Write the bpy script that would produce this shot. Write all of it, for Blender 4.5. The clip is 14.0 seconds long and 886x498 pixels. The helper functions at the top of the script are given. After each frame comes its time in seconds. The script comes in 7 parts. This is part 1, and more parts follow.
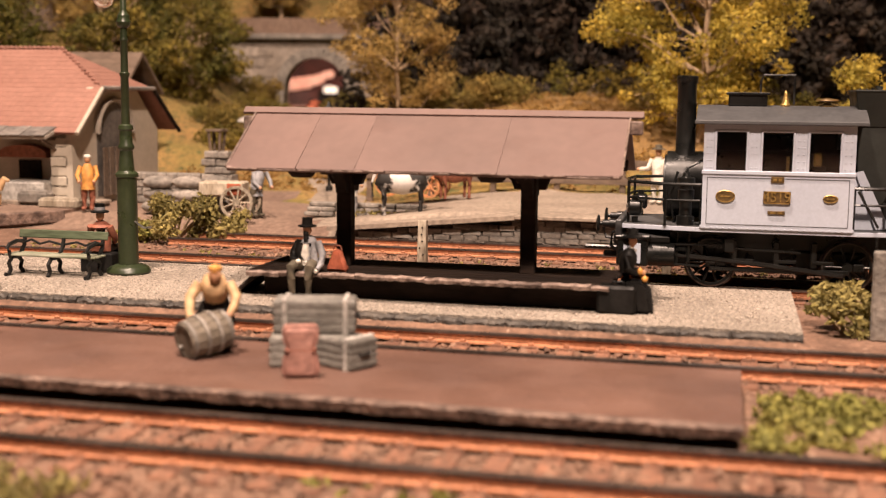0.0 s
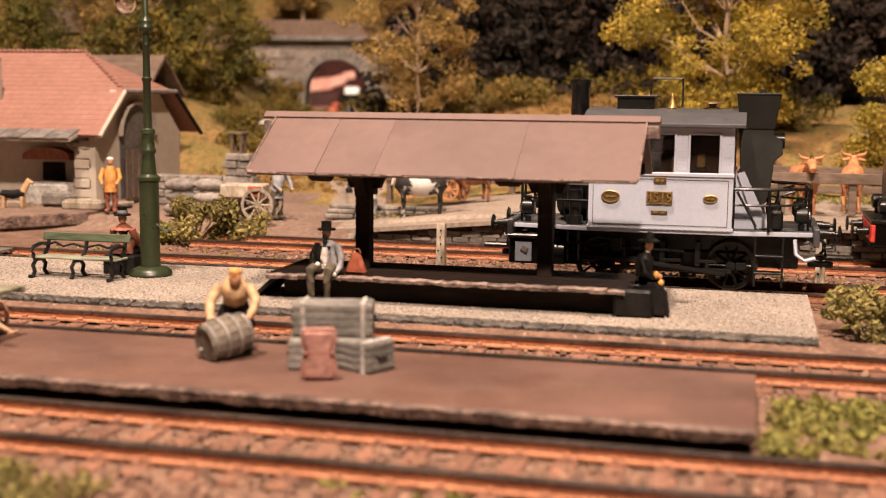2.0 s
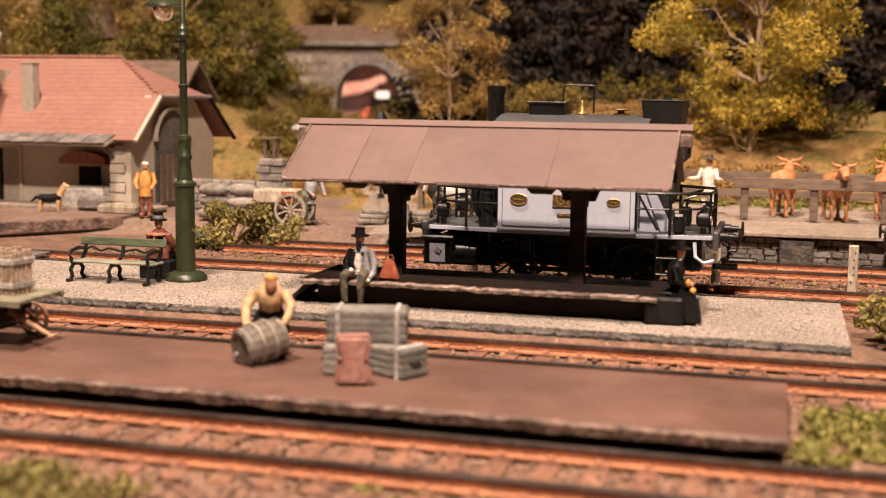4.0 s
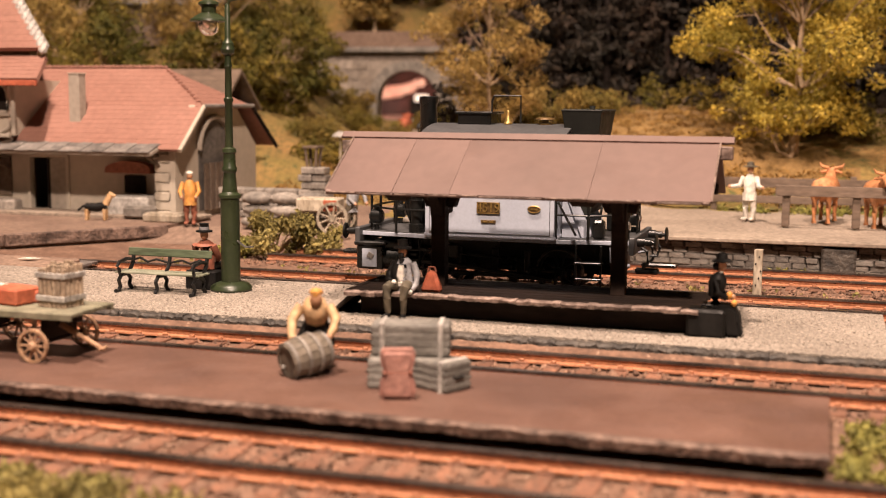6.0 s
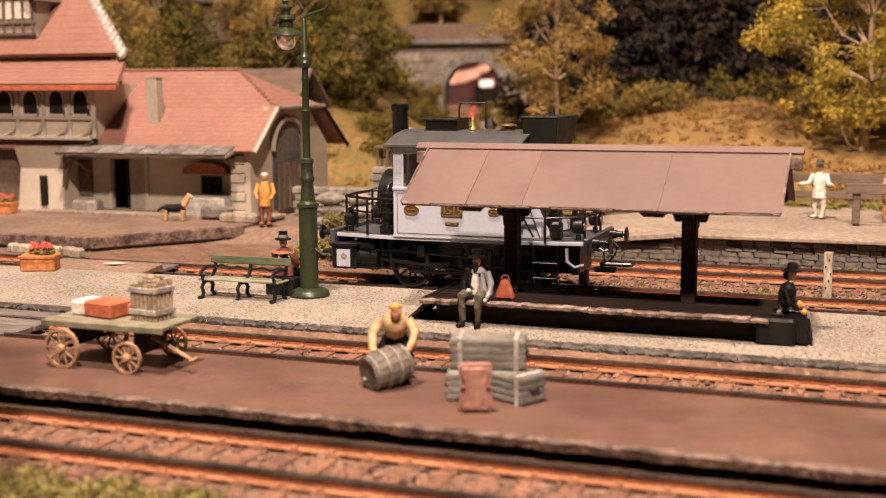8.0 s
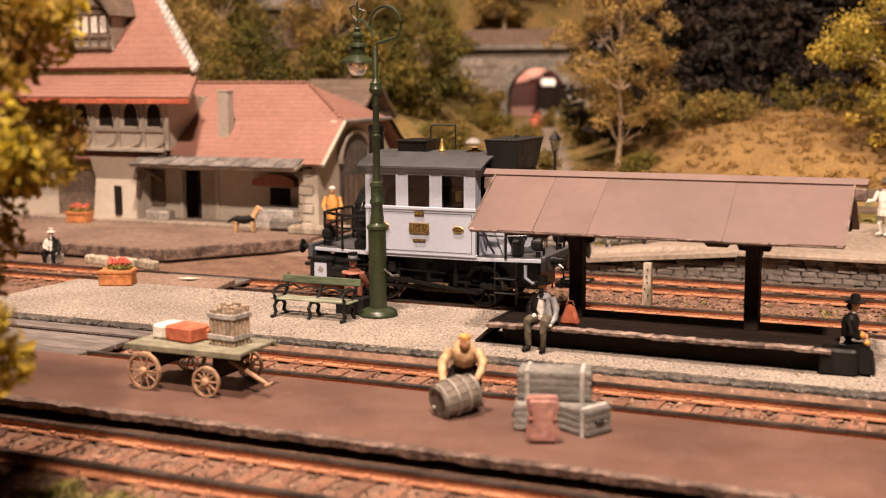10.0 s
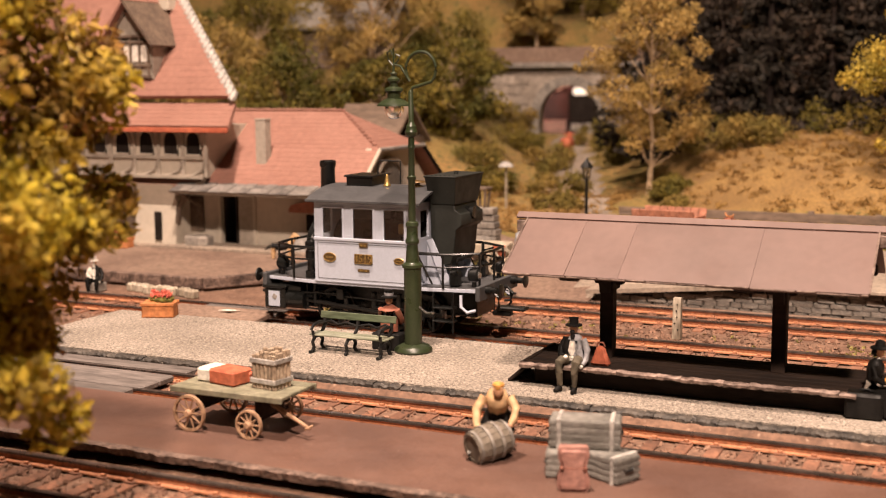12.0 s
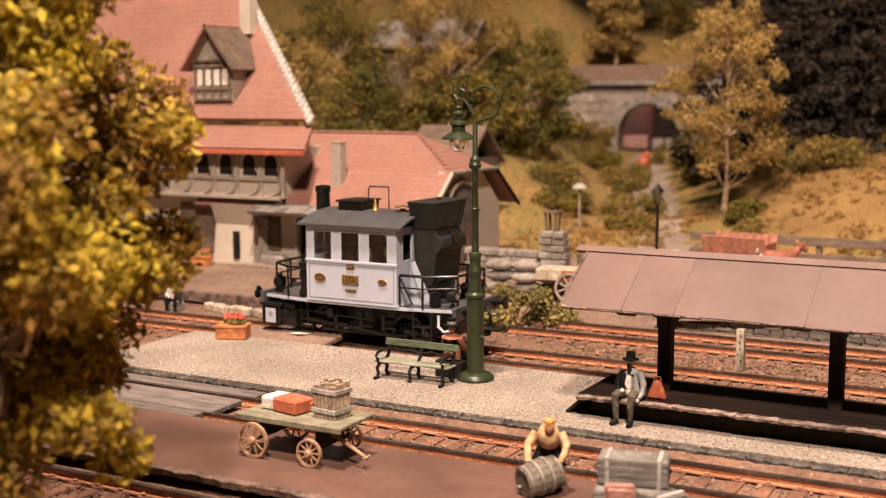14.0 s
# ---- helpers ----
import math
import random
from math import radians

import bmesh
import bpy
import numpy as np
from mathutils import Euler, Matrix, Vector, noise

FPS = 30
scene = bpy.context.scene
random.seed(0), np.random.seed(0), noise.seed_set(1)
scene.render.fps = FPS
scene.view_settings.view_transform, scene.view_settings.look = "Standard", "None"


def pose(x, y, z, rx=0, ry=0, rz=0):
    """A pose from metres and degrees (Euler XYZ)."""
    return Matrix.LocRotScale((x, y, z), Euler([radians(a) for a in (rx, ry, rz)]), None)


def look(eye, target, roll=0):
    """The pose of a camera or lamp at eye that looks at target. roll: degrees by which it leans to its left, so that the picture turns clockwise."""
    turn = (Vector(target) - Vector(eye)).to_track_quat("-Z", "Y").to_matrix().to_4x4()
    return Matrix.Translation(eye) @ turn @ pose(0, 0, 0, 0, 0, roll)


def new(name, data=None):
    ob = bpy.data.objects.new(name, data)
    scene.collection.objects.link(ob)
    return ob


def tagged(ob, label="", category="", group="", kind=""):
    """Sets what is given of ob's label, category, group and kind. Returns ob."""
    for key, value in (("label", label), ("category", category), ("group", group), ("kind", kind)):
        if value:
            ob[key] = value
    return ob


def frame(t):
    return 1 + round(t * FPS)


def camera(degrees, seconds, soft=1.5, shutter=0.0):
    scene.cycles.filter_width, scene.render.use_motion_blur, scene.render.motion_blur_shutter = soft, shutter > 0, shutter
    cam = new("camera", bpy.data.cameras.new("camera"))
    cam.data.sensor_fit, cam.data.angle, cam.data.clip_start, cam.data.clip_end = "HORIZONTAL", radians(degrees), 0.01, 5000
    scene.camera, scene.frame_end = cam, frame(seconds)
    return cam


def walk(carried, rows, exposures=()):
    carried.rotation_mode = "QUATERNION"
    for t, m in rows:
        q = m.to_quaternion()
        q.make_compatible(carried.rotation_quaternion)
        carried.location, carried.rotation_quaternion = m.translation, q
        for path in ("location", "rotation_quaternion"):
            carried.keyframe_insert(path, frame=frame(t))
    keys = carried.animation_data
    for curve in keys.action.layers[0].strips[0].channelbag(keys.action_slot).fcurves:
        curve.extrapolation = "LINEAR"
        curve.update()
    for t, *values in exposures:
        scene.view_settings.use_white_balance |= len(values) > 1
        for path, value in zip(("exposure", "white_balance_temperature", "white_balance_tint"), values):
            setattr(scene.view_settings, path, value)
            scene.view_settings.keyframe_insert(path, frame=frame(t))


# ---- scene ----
# A model railway in H0. Lengths below are in units of the model (one unit is 11.8 mm).
K = 0.0118
cam = camera(40.0, 14.0, soft=1.1)
PATH = [
    (0, (11.702, -22.133, 3.632), (9.427, -12.477, 2.371), 0.61),
    (0.5, (11.711, -22.162, 3.670), (9.430, -12.508, 2.405), 0.63),
    (1, (11.740, -22.204, 3.675), (9.435, -12.555, 2.414), 0.60),
    (1.5, (11.773, -22.283, 3.686), (9.399, -12.651, 2.426), 0.59),
    (2, (11.808, -22.300, 3.714), (9.363, -12.686, 2.453), 0.57),
    (4.5, (11.786, -22.526, 3.791), (9.027, -12.993, 2.560), 0.90),
    (5, (11.794, -22.582, 3.812), (8.939, -13.080, 2.564), 1.06),
    (5.5, (11.787, -22.611, 3.872), (8.851, -13.133, 2.633), 0.80),
    (6, (11.789, -22.668, 3.987), (8.803, -13.202, 2.769), 0.41),
    (6.5, (11.785, -22.780, 4.115), (8.724, -13.338, 2.898), 0.30),
    (7, (11.805, -22.896, 4.253), (8.602, -13.510, 2.977), 0.03),
    (7.5, (11.814, -23.068, 4.407), (8.465, -13.738, 3.089), -0.17),
    (8, (11.806, -23.225, 4.560), (8.322, -13.951, 3.200), -0.34),
    (10.5, (11.864, -23.903, 5.432), (7.869, -14.842, 4.041), -0.35),
    (11, (11.883, -24.068, 5.675), (7.850, -15.023, 4.288), -0.55),
    (11.5, (11.948, -24.156, 5.922), (7.876, -15.129, 4.528), -0.68),
    (12, (12.047, -24.290, 6.061), (7.872, -15.306, 4.703), -0.38),
    (12.5, (12.192, -24.455, 6.243), (7.838, -15.553, 4.900), -0.31),
    (13, (12.290, -24.490, 6.359), (7.773, -15.664, 5.055), -0.33),
    (13.5, (12.469, -24.502, 6.481), (7.826, -15.738, 5.203), -0.25),
    (14, (12.710, -24.504, 6.628), (7.911, -15.826, 5.342), -0.26),
]


def U(*v):
    return tuple(c * K for c in v)


walk(cam, [(t, look(U(*eye), U(*target), roll)) for t, eye, target, roll in PATH], exposures=[(0, 0.0), (14, 0.0)])
cam.data.dof.use_dof = True
cam.data.dof.focus_distance = 26.5 * K
cam.data.dof.aperture_fstop = 28.0


def P(x, y, z, rx=0, ry=0, rz=0):
    return pose(x * K, y * K, z * K, rx, ry, rz)


# ---- light: a row of warm halogen lamps above the layout, in a dim room ----
world = bpy.data.worlds.new("room_air")
scene.world = world
world.use_nodes = True
world.node_tree.nodes["Background"].inputs[0].default_value = (1.0, 0.68, 0.5, 1)
world.node_tree.nodes["Background"].inputs[1].default_value = 0.005


def ceiling_spot(x, y, z, target, power, size):
    data = bpy.data.lights.new("halogen_lamp", "AREA")
    data.shape, data.size, data.energy = "DISK", size * K, power
    data.color = (1.0, 0.74, 0.595)
    ob = new("halogen_lamp", data)
    ob.matrix_basis = look(U(x, y, z), U(*target))
    return ob


ceiling_spot(22, -43, 55, (5, 3, 0), 12.0, 4)
ceiling_spot(-1, -12, 64, (1, 6, 0), 12.0, 4)

# ---- materials ----


def surface(name, a, b, big, fine, rough=0.8, metal=0.0, bump=0.3, speck=None, amount=0.0, sheen=0.5, grain=0.35, stretch=(1, 1, 1), island=0.0, rand=0.0, thin=0.0, blend=0.15):
    """Two colours mixed by a large noise, a fine grain over them, specks of a third colour, and relief. Scales are per unit."""
    m = bpy.data.materials.new(name)
    m.use_nodes = True
    n, l = m.node_tree.nodes, m.node_tree.links
    bsdf = n["Principled BSDF"]
    tc = n.new("ShaderNodeTexCoord")
    mp = n.new("ShaderNodeMapping")
    mp.inputs["Scale"].default_value = [c / K for c in stretch]
    l.new(tc.outputs["Object"], mp.inputs["Vector"])
    info = n.new("ShaderNodeObjectInfo")
    off = n.new("ShaderNodeVectorMath")
    off.operation = "MULTIPLY_ADD"
    off.inputs[1].default_value = (37, 61, 13)
    l.new(info.outputs["Random"], off.inputs[0])
    l.new(mp.outputs[0], off.inputs[2])

    def noise_at(scale, detail=4):
        t = n.new("ShaderNodeTexNoise")
        t.inputs["Scale"].default_value = scale
        t.inputs["Detail"].default_value = detail
        l.new(off.outputs[0], t.inputs["Vector"])
        return t.outputs[0]

    def ramp(src, lo, hi):
        r = n.new("ShaderNodeMapRange")
        r.inputs[1].default_value, r.inputs[2].default_value = lo, hi
        l.new(src, r.inputs[0])
        return r.outputs[0]

    def mix(fac, c1, c2, mode="MIX"):
        x = n.new("ShaderNodeMix")
        x.data_type, x.blend_type = "RGBA", mode
        for sock, v in ((x.inputs[0], fac), (x.inputs[6], c1), (x.inputs[7], c2)):
            if isinstance(v, (int, float)):
                sock.default_value = v
            elif isinstance(v, tuple):
                sock.default_value = (*v, 1)
            else:
                l.new(v, sock)
        return x.outputs[2]

    col = mix(ramp(noise_at(big), 0.5 - blend, 0.5 + blend), a, b)
    if island:
        geo = n.new("ShaderNodeNewGeometry")
        hsv = n.new("ShaderNodeHueSaturation")
        l.new(col, hsv.inputs["Color"])
        l.new(ramp_out := ramp(geo.outputs["Random Per Island"], 0, 1), hsv.inputs["Value"])
        node = ramp_out.node
        node.inputs[3].default_value, node.inputs[4].default_value = 1 - island, 1 + island
        col = hsv.outputs[0]
    if rand:
        hsv = n.new("ShaderNodeHueSaturation")
        l.new(col, hsv.inputs["Color"])
        out = ramp(info.outputs["Random"], 0, 1)
        out.node.inputs[3].default_value, out.node.inputs[4].default_value = 1 - rand, 1 + rand
        l.new(out, hsv.inputs["Value"])
        col = hsv.outputs[0]
    grains = noise_at(fine, 3)
    g = ramp(grains, 0.3, 0.7)
    g.node.inputs[3].default_value, g.node.inputs[4].default_value = 1 - grain, 1 + grain * 0.6
    scaled = n.new("ShaderNodeVectorMath")
    scaled.operation = "SCALE"
    l.new(col, scaled.inputs[0])
    l.new(g, scaled.inputs["Scale"])
    col = scaled.outputs[0]
    if speck:
        col = mix(ramp(noise_at(fine * 0.6, 2), 0.72 - amount * 0.3, 0.78 - amount * 0.3), col, speck)
    l.new(col, bsdf.inputs["Base Color"])
    r = ramp(noise_at(big * 3), 0.3, 0.7)
    r.node.inputs[3].default_value, r.node.inputs[4].default_value = max(rough - 0.12, 0.05), min(rough + 0.1, 1)
    l.new(r, bsdf.inputs["Roughness"])
    bsdf.inputs["Metallic"].default_value = metal
    bsdf.inputs["Specular IOR Level"].default_value = sheen
    if bump:
        bp = n.new("ShaderNodeBump")
        bp.inputs["Strength"].default_value = bump
        bp.inputs["Distance"].default_value = 0.04 * K
        l.new(grains, bp.inputs["Height"])
        l.new(bp.outputs[0], bsdf.inputs["Normal"])
    if thin:
        # light through thin leaves
        tr = n.new("ShaderNodeBsdfTranslucent")
        l.new(col, tr.inputs[0])
        both = n.new("ShaderNodeMixShader")
        both.inputs[0].default_value = thin
        l.new(bsdf.outputs[0], both.inputs[1])
        l.new(tr.outputs[0], both.inputs[2])
        l.new(both.outputs[0], n["Material Output"].inputs[0])
    return m


def glass(name, tint=(0.9, 0.9, 0.88), rough=0.05):
    m = bpy.data.materials.new(name)
    m.use_nodes = True
    b = m.node_tree.nodes["Principled BSDF"]
    b.inputs["Base Color"].default_value = (*tint, 1)
    b.inputs["Transmission Weight"].default_value = 1
    b.inputs["Roughness"].default_value = rough
    b.inputs["IOR"].default_value = 1.45
    return m


M_RUST = surface("rail_rust", (0.31, 0.125, 0.06), (0.45, 0.20, 0.10), 1.2, 14, 0.7, bump=0.4)
M_RAILTOP = surface("worn_rail_head", (0.09, 0.075, 0.066), (0.20, 0.165, 0.145), 0.9, 9, 0.33, metal=0.75, bump=0.1)
M_SLEEPER = surface("rusty_sleeper", (0.14, 0.068, 0.042), (0.24, 0.115, 0.068), 2, 12, 0.9, bump=0.5, rand=0.25)
M_BALLAST = surface("ballast", (0.15, 0.083, 0.055), (0.25, 0.15, 0.10), 3, 20, 0.95, bump=0.8, island=0.45)
M_BED = surface("track_bed", (0.125, 0.07, 0.045), (0.21, 0.122, 0.08), 1.5, 9, 0.95, bump=1.0, speck=(0.3, 0.2, 0.14), amount=0.25)
M_GRAVEL = surface("platform_gravel", (0.25, 0.215, 0.175), (0.33, 0.285, 0.235), 0.5, 16, 0.95, bump=1.0, speck=(0.46, 0.40, 0.33), amount=0.3, grain=0.6)
M_BROWN = surface("brown_platform_card", (0.105, 0.058, 0.043), (0.16, 0.09, 0.066), 0.5, 22, 0.5, bump=0.2, grain=0.2, speck=(0.3, 0.2, 0.15), amount=-0.02)
M_DARKSTONE = surface("dark_kerb_stone", (0.022, 0.019, 0.016), (0.085, 0.073, 0.06), 3.5, 12, 0.7, bump=1.0, rand=0.2, speck=(0.28, 0.25, 0.22), amount=0.12)
M_ROOFCARD = surface("brown_roofing", (0.108, 0.067, 0.055), (0.142, 0.088, 0.073), 0.35, 5, 0.55, bump=0.04, rand=0.05, grain=0.08, speck=(0.26, 0.19, 0.165), amount=-0.03)
M_BEAM = surface("dark_stained_timber", (0.012, 0.007, 0.005), (0.026, 0.015, 0.010), 1.5, 10, 0.8, bump=0.4, sheen=0.3, rand=0.2, stretch=(0.3, 1, 1))
# Pale tone holds both worn timber and painted highlights along the edges.
M_BEAMLIGHT = surface("worn_timber_edge", (0.085, 0.055, 0.042), (0.27, 0.20, 0.165), 5, 14, 0.8, bump=0.5, rand=0.25)
M_GREEN = surface("dark_green_paint", (0.021, 0.031, 0.013), (0.033, 0.044, 0.019), 1.2, 15, 0.36, bump=0.1, grain=0.15)
M_BENCHGREEN = surface("bench_green_paint", (0.075, 0.10, 0.055), (0.14, 0.165, 0.10), 2, 12, 0.55, bump=0.3, stretch=(0.2, 1, 1), rand=0.1)
# Paler green than the bench's back slat.
M_BENCHSEAT = surface("worn_bench_slat", (0.16, 0.175, 0.115), (0.27, 0.28, 0.21), 2, 12, 0.5, bump=0.3, stretch=(0.2, 1, 1), rand=0.1)
M_IRON = surface("black_cast_iron", (0.006, 0.006, 0.006), (0.013, 0.0125, 0.011), 2, 20, 0.45, bump=0.2, sheen=0.4)
M_BLACK = surface("black_locomotive_paint", (0.005, 0.0055, 0.005), (0.009, 0.0095, 0.009), 1, 14, 0.34, bump=0.05, grain=0.2, sheen=0.4)
M_BUNKER = surface("dull_black_bunker_paint", (0.014, 0.0155, 0.013), (0.021, 0.023, 0.02), 1, 10, 0.6, bump=0.05, grain=0.12, sheen=0.3)
M_DGREY = surface("dark_grey_roof_paint", (0.05, 0.052, 0.055), (0.065, 0.066, 0.068), 0.8, 12, 0.55, bump=0.08, grain=0.15)
M_WHITE = surface("pale_grey_loco_paint", (0.41, 0.45, 0.53), (0.45, 0.49, 0.57), 0.6, 18, 0.5, bump=0.05, grain=0.06)
M_BRASS = surface("aged_brass", (0.35, 0.23, 0.07), (0.5, 0.34, 0.12), 4, 18, 0.4, metal=0.7, bump=0.2)
M_BRASSDARK = surface("dark_brass", (0.10, 0.06, 0.02), (0.16, 0.10, 0.035), 4, 18, 0.5, metal=0.4, bump=0.2)
M_SILVER = surface("bare_metal", (0.45, 0.43, 0.40), (0.6, 0.57, 0.53), 3, 16, 0.3, metal=0.9, bump=0.1)
M_RED = surface("red_loco_paint", (0.45, 0.03, 0.02), (0.55, 0.05, 0.03), 2, 12, 0.5, bump=0.1)
M_TILE = surface("red_roof_tile", (0.25, 0.122, 0.09), (0.30, 0.152, 0.115), 0.5, 6, 0.75, bump=0.15, rand=0.06, grain=0.15)
M_PLASTER = surface("cream_plaster", (0.41, 0.365, 0.295), (0.48, 0.425, 0.345), 0.4, 5, 0.9, bump=0.1, grain=0.08)
M_GREYWALL = surface("grey_render", (0.28, 0.245, 0.20), (0.36, 0.315, 0.26), 0.6, 6, 0.9, bump=0.15, grain=0.15)
M_SLATE = surface("grey_canopy_slate", (0.13, 0.12, 0.11), (0.21, 0.19, 0.17), 1.5, 8, 0.75, bump=0.4, rand=0.3)
M_TIMBER = surface("house_timber", (0.10, 0.07, 0.05), (0.16, 0.115, 0.08), 2, 9, 0.85, bump=0.3)
# Near black: own colour of dark parts, and painted shade of unlit rooms.
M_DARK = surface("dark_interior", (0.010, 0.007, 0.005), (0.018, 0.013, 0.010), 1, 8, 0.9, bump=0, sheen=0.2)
M_STONE = surface("grey_stone", (0.17, 0.155, 0.135), (0.28, 0.25, 0.215), 1.6, 8, 0.9, bump=0.7, rand=0.22)
M_PORTAL = surface("portal_stone", (0.24, 0.20, 0.16), (0.34, 0.29, 0.24), 0.9, 5, 0.9, bump=0.6, rand=0.18)
M_ROAD = surface("pale_road", (0.25, 0.20, 0.155), (0.33, 0.27, 0.21), 0.5, 7, 0.95, bump=0.4)
M_YARD = surface("brown_yard", (0.17, 0.11, 0.08), (0.24, 0.165, 0.12), 0.5, 7, 0.9, bump=0.4)
M_EARTH = surface("hill_earth", (0.30, 0.18, 0.06), (0.22, 0.165, 0.045), 0.35, 6, 0.95, bump=1.0, speck=(0.10, 0.10, 0.03), amount=0.5)
M_HAY = surface("golden_field", (0.30, 0.185, 0.06), (0.22, 0.13, 0.045), 0.35, 9, 0.95, bump=1.0)
M_WEATHER = surface("weathered_grey_wood", (0.30, 0.25, 0.18), (0.46, 0.40, 0.31), 3, 12, 0.85, bump=0.6, stretch=(1, 1, 0.3), rand=0.2)
M_FENCE = surface("dark_fence_timber", (0.12, 0.085, 0.06), (0.18, 0.13, 0.095), 1.5, 9, 0.85, bump=0.4, stretch=(0.3, 1, 1))
M_BARK = surface("bark", (0.30, 0.21, 0.125), (0.48, 0.36, 0.23), 3, 9, 0.9, bump=0.7)
M_LEAF_Y = surface("yellow_autumn_leaves", (0.60, 0.44, 0.07), (0.38, 0.31, 0.05), 0.55, 8, 0.75, bump=0, island=0.4, thin=0.4)
M_LEAF_N = surface("near_autumn_leaves", (0.48, 0.38, 0.03), (0.24, 0.125, 0.025), 0.7, 8, 0.75, bump=0, island=0.5, thin=0.3)
M_LEAF_O = surface("ochre_leaves", (0.50, 0.34, 0.11), (0.35, 0.25, 0.07), 0.6, 8, 0.8, bump=0, island=0.4, thin=0.35)
M_LEAF_G = surface("olive_leaves", (0.10, 0.095, 0.013), (0.25, 0.18, 0.028), 0.4, 7, 0.8, bump=0, island=0.5, thin=0.3)
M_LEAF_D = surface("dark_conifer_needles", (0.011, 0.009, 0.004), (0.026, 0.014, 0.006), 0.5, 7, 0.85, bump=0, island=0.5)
M_SCRUB = surface("olive_brown_scrub", (0.17, 0.145, 0.028), (0.31, 0.205, 0.05), 0.5, 8, 0.85, bump=0, island=0.4, thin=0.3)
M_GRASS = surface("grass_tuft", (0.21, 0.21, 0.045), (0.32, 0.29, 0.08), 0.8, 9, 0.9, bump=0, island=0.45, thin=0.3)
M_DRYGRASS = surface("dry_bush", (0.33, 0.27, 0.09), (0.22, 0.19, 0.06), 0.8, 9, 0.9, bump=0, island=0.45, thin=0.3)
M_CASE = surface("grey_green_trunk", (0.12, 0.115, 0.10), (0.21, 0.20, 0.178), 1.8, 10, 0.75, bump=0.4, stretch=(1, 1, 3), rand=0.15)
M_CASEBAND = surface("pale_trunk_strap", (0.30, 0.285, 0.26), (0.44, 0.42, 0.385), 3, 12, 0.7, bump=0.3)
M_PINK = surface("reddish_leather_bag", (0.29, 0.135, 0.105), (0.38, 0.20, 0.16), 2, 9, 0.75, bump=0.4)
M_BARREL = surface("grey_barrel_wood", (0.12, 0.10, 0.075), (0.20, 0.17, 0.13), 2, 10, 0.8, bump=0.4, rand=0.2, stretch=(0.3, 1, 1))
M_CRATE = surface("brown_crate_stakes", (0.28, 0.21, 0.145), (0.42, 0.33, 0.235), 3, 12, 0.85, bump=0.5, rand=0.25)
M_CHIPS = surface("pale_gravel_chips", (0.24, 0.20, 0.165), (0.37, 0.32, 0.265), 1.5, 20, 0.9, bump=0, island=0.28)
M_TORN = surface("torn_platform_edge", (0.055, 0.034, 0.025), (0.20, 0.135, 0.105), 3.5, 14, 0.85, bump=1.0)
M_HOOP = surface("barrel_hoop", (0.18, 0.165, 0.145), (0.26, 0.24, 0.21), 3, 12, 0.6, bump=0.2)
M_CARTDECK = surface("grey_green_deck", (0.16, 0.155, 0.10), (0.23, 0.215, 0.15), 1.5, 9, 0.8, bump=0.3, rand=0.12)
M_WHEEL = surface("brown_wheel_wood", (0.30, 0.175, 0.10), (0.44, 0.28, 0.17), 3, 10, 0.75, bump=0.3)
M_PARCEL = surface("red_brown_parcel", (0.36, 0.085, 0.04), (0.46, 0.13, 0.065), 2, 9, 0.8, bump=0.3)
M_WHITECLOTH = surface("white_cloth", (0.62, 0.58, 0.5), (0.72, 0.68, 0.6), 2, 9, 0.85, bump=0.3)
M_TERRA = surface("terracotta_planter", (0.46, 0.17, 0.055), (0.55, 0.22, 0.08), 2, 9, 0.8, bump=0.3)
M_FLOWER = surface("red_flowers", (0.65, 0.12, 0.08), (0.7, 0.2, 0.14), 3, 9, 0.8, bump=0, island=0.3)
M_SKIN = surface("figure_flesh_paint", (0.50, 0.27, 0.15), (0.55, 0.31, 0.18), 2, 9, 0.6, bump=0)
M_ORANGE = surface("orange_cloth_paint", (0.52, 0.24, 0.05), (0.60, 0.30, 0.08), 2, 9, 0.7, bump=0.1)
M_TAN = surface("tan_shirt_paint", (0.50, 0.31, 0.15), (0.60, 0.41, 0.23), 2, 9, 0.7, bump=0.1)
M_GREYCLOTH = surface("grey_coat_paint", (0.24, 0.24, 0.25), (0.32, 0.32, 0.33), 2, 9, 0.7, bump=0.1)
M_DARKCLOTH = surface("dark_cloth_paint", (0.006, 0.006, 0.0055), (0.012, 0.011, 0.010), 2, 9, 0.6, bump=0.1, sheen=0.2)
M_OLIVECLOTH = surface("olive_trouser_paint", (0.07, 0.06, 0.04), (0.11, 0.09, 0.06), 2, 9, 0.7, bump=0.1)
M_BROWNCLOTH = surface("brown_coat_paint", (0.25, 0.085, 0.05), (0.32, 0.12, 0.07), 2, 9, 0.7, bump=0.1)
M_COW = surface("brown_cattle_paint", (0.50, 0.20, 0.075), (0.58, 0.27, 0.12), 1.5, 8, 0.7, bump=0.1)
M_COWBW = surface("black_and_white_hide", (0.02, 0.018, 0.016), (0.65, 0.62, 0.58), 1.3, 7, 0.7, bump=0, grain=0.1, blend=0.02)
M_PANE = glass("window_glass", (0.75, 0.75, 0.72))
M_LAMPGLASS = glass("lamp_glass", (0.9, 0.88, 0.82), 0.2)
M_TUNNEL = surface("red_wall_in_tunnel", (0.075, 0.02, 0.013), (0.045, 0.014, 0.010), 0.4, 3, 0.9, bump=0.2)
M_DECK = surface("weathered_grey_deck", (0.11, 0.095, 0.085), (0.19, 0.165, 0.15), 1.2, 9, 0.7, bump=0.4, rand=0.15, stretch=(0.2, 1, 1))
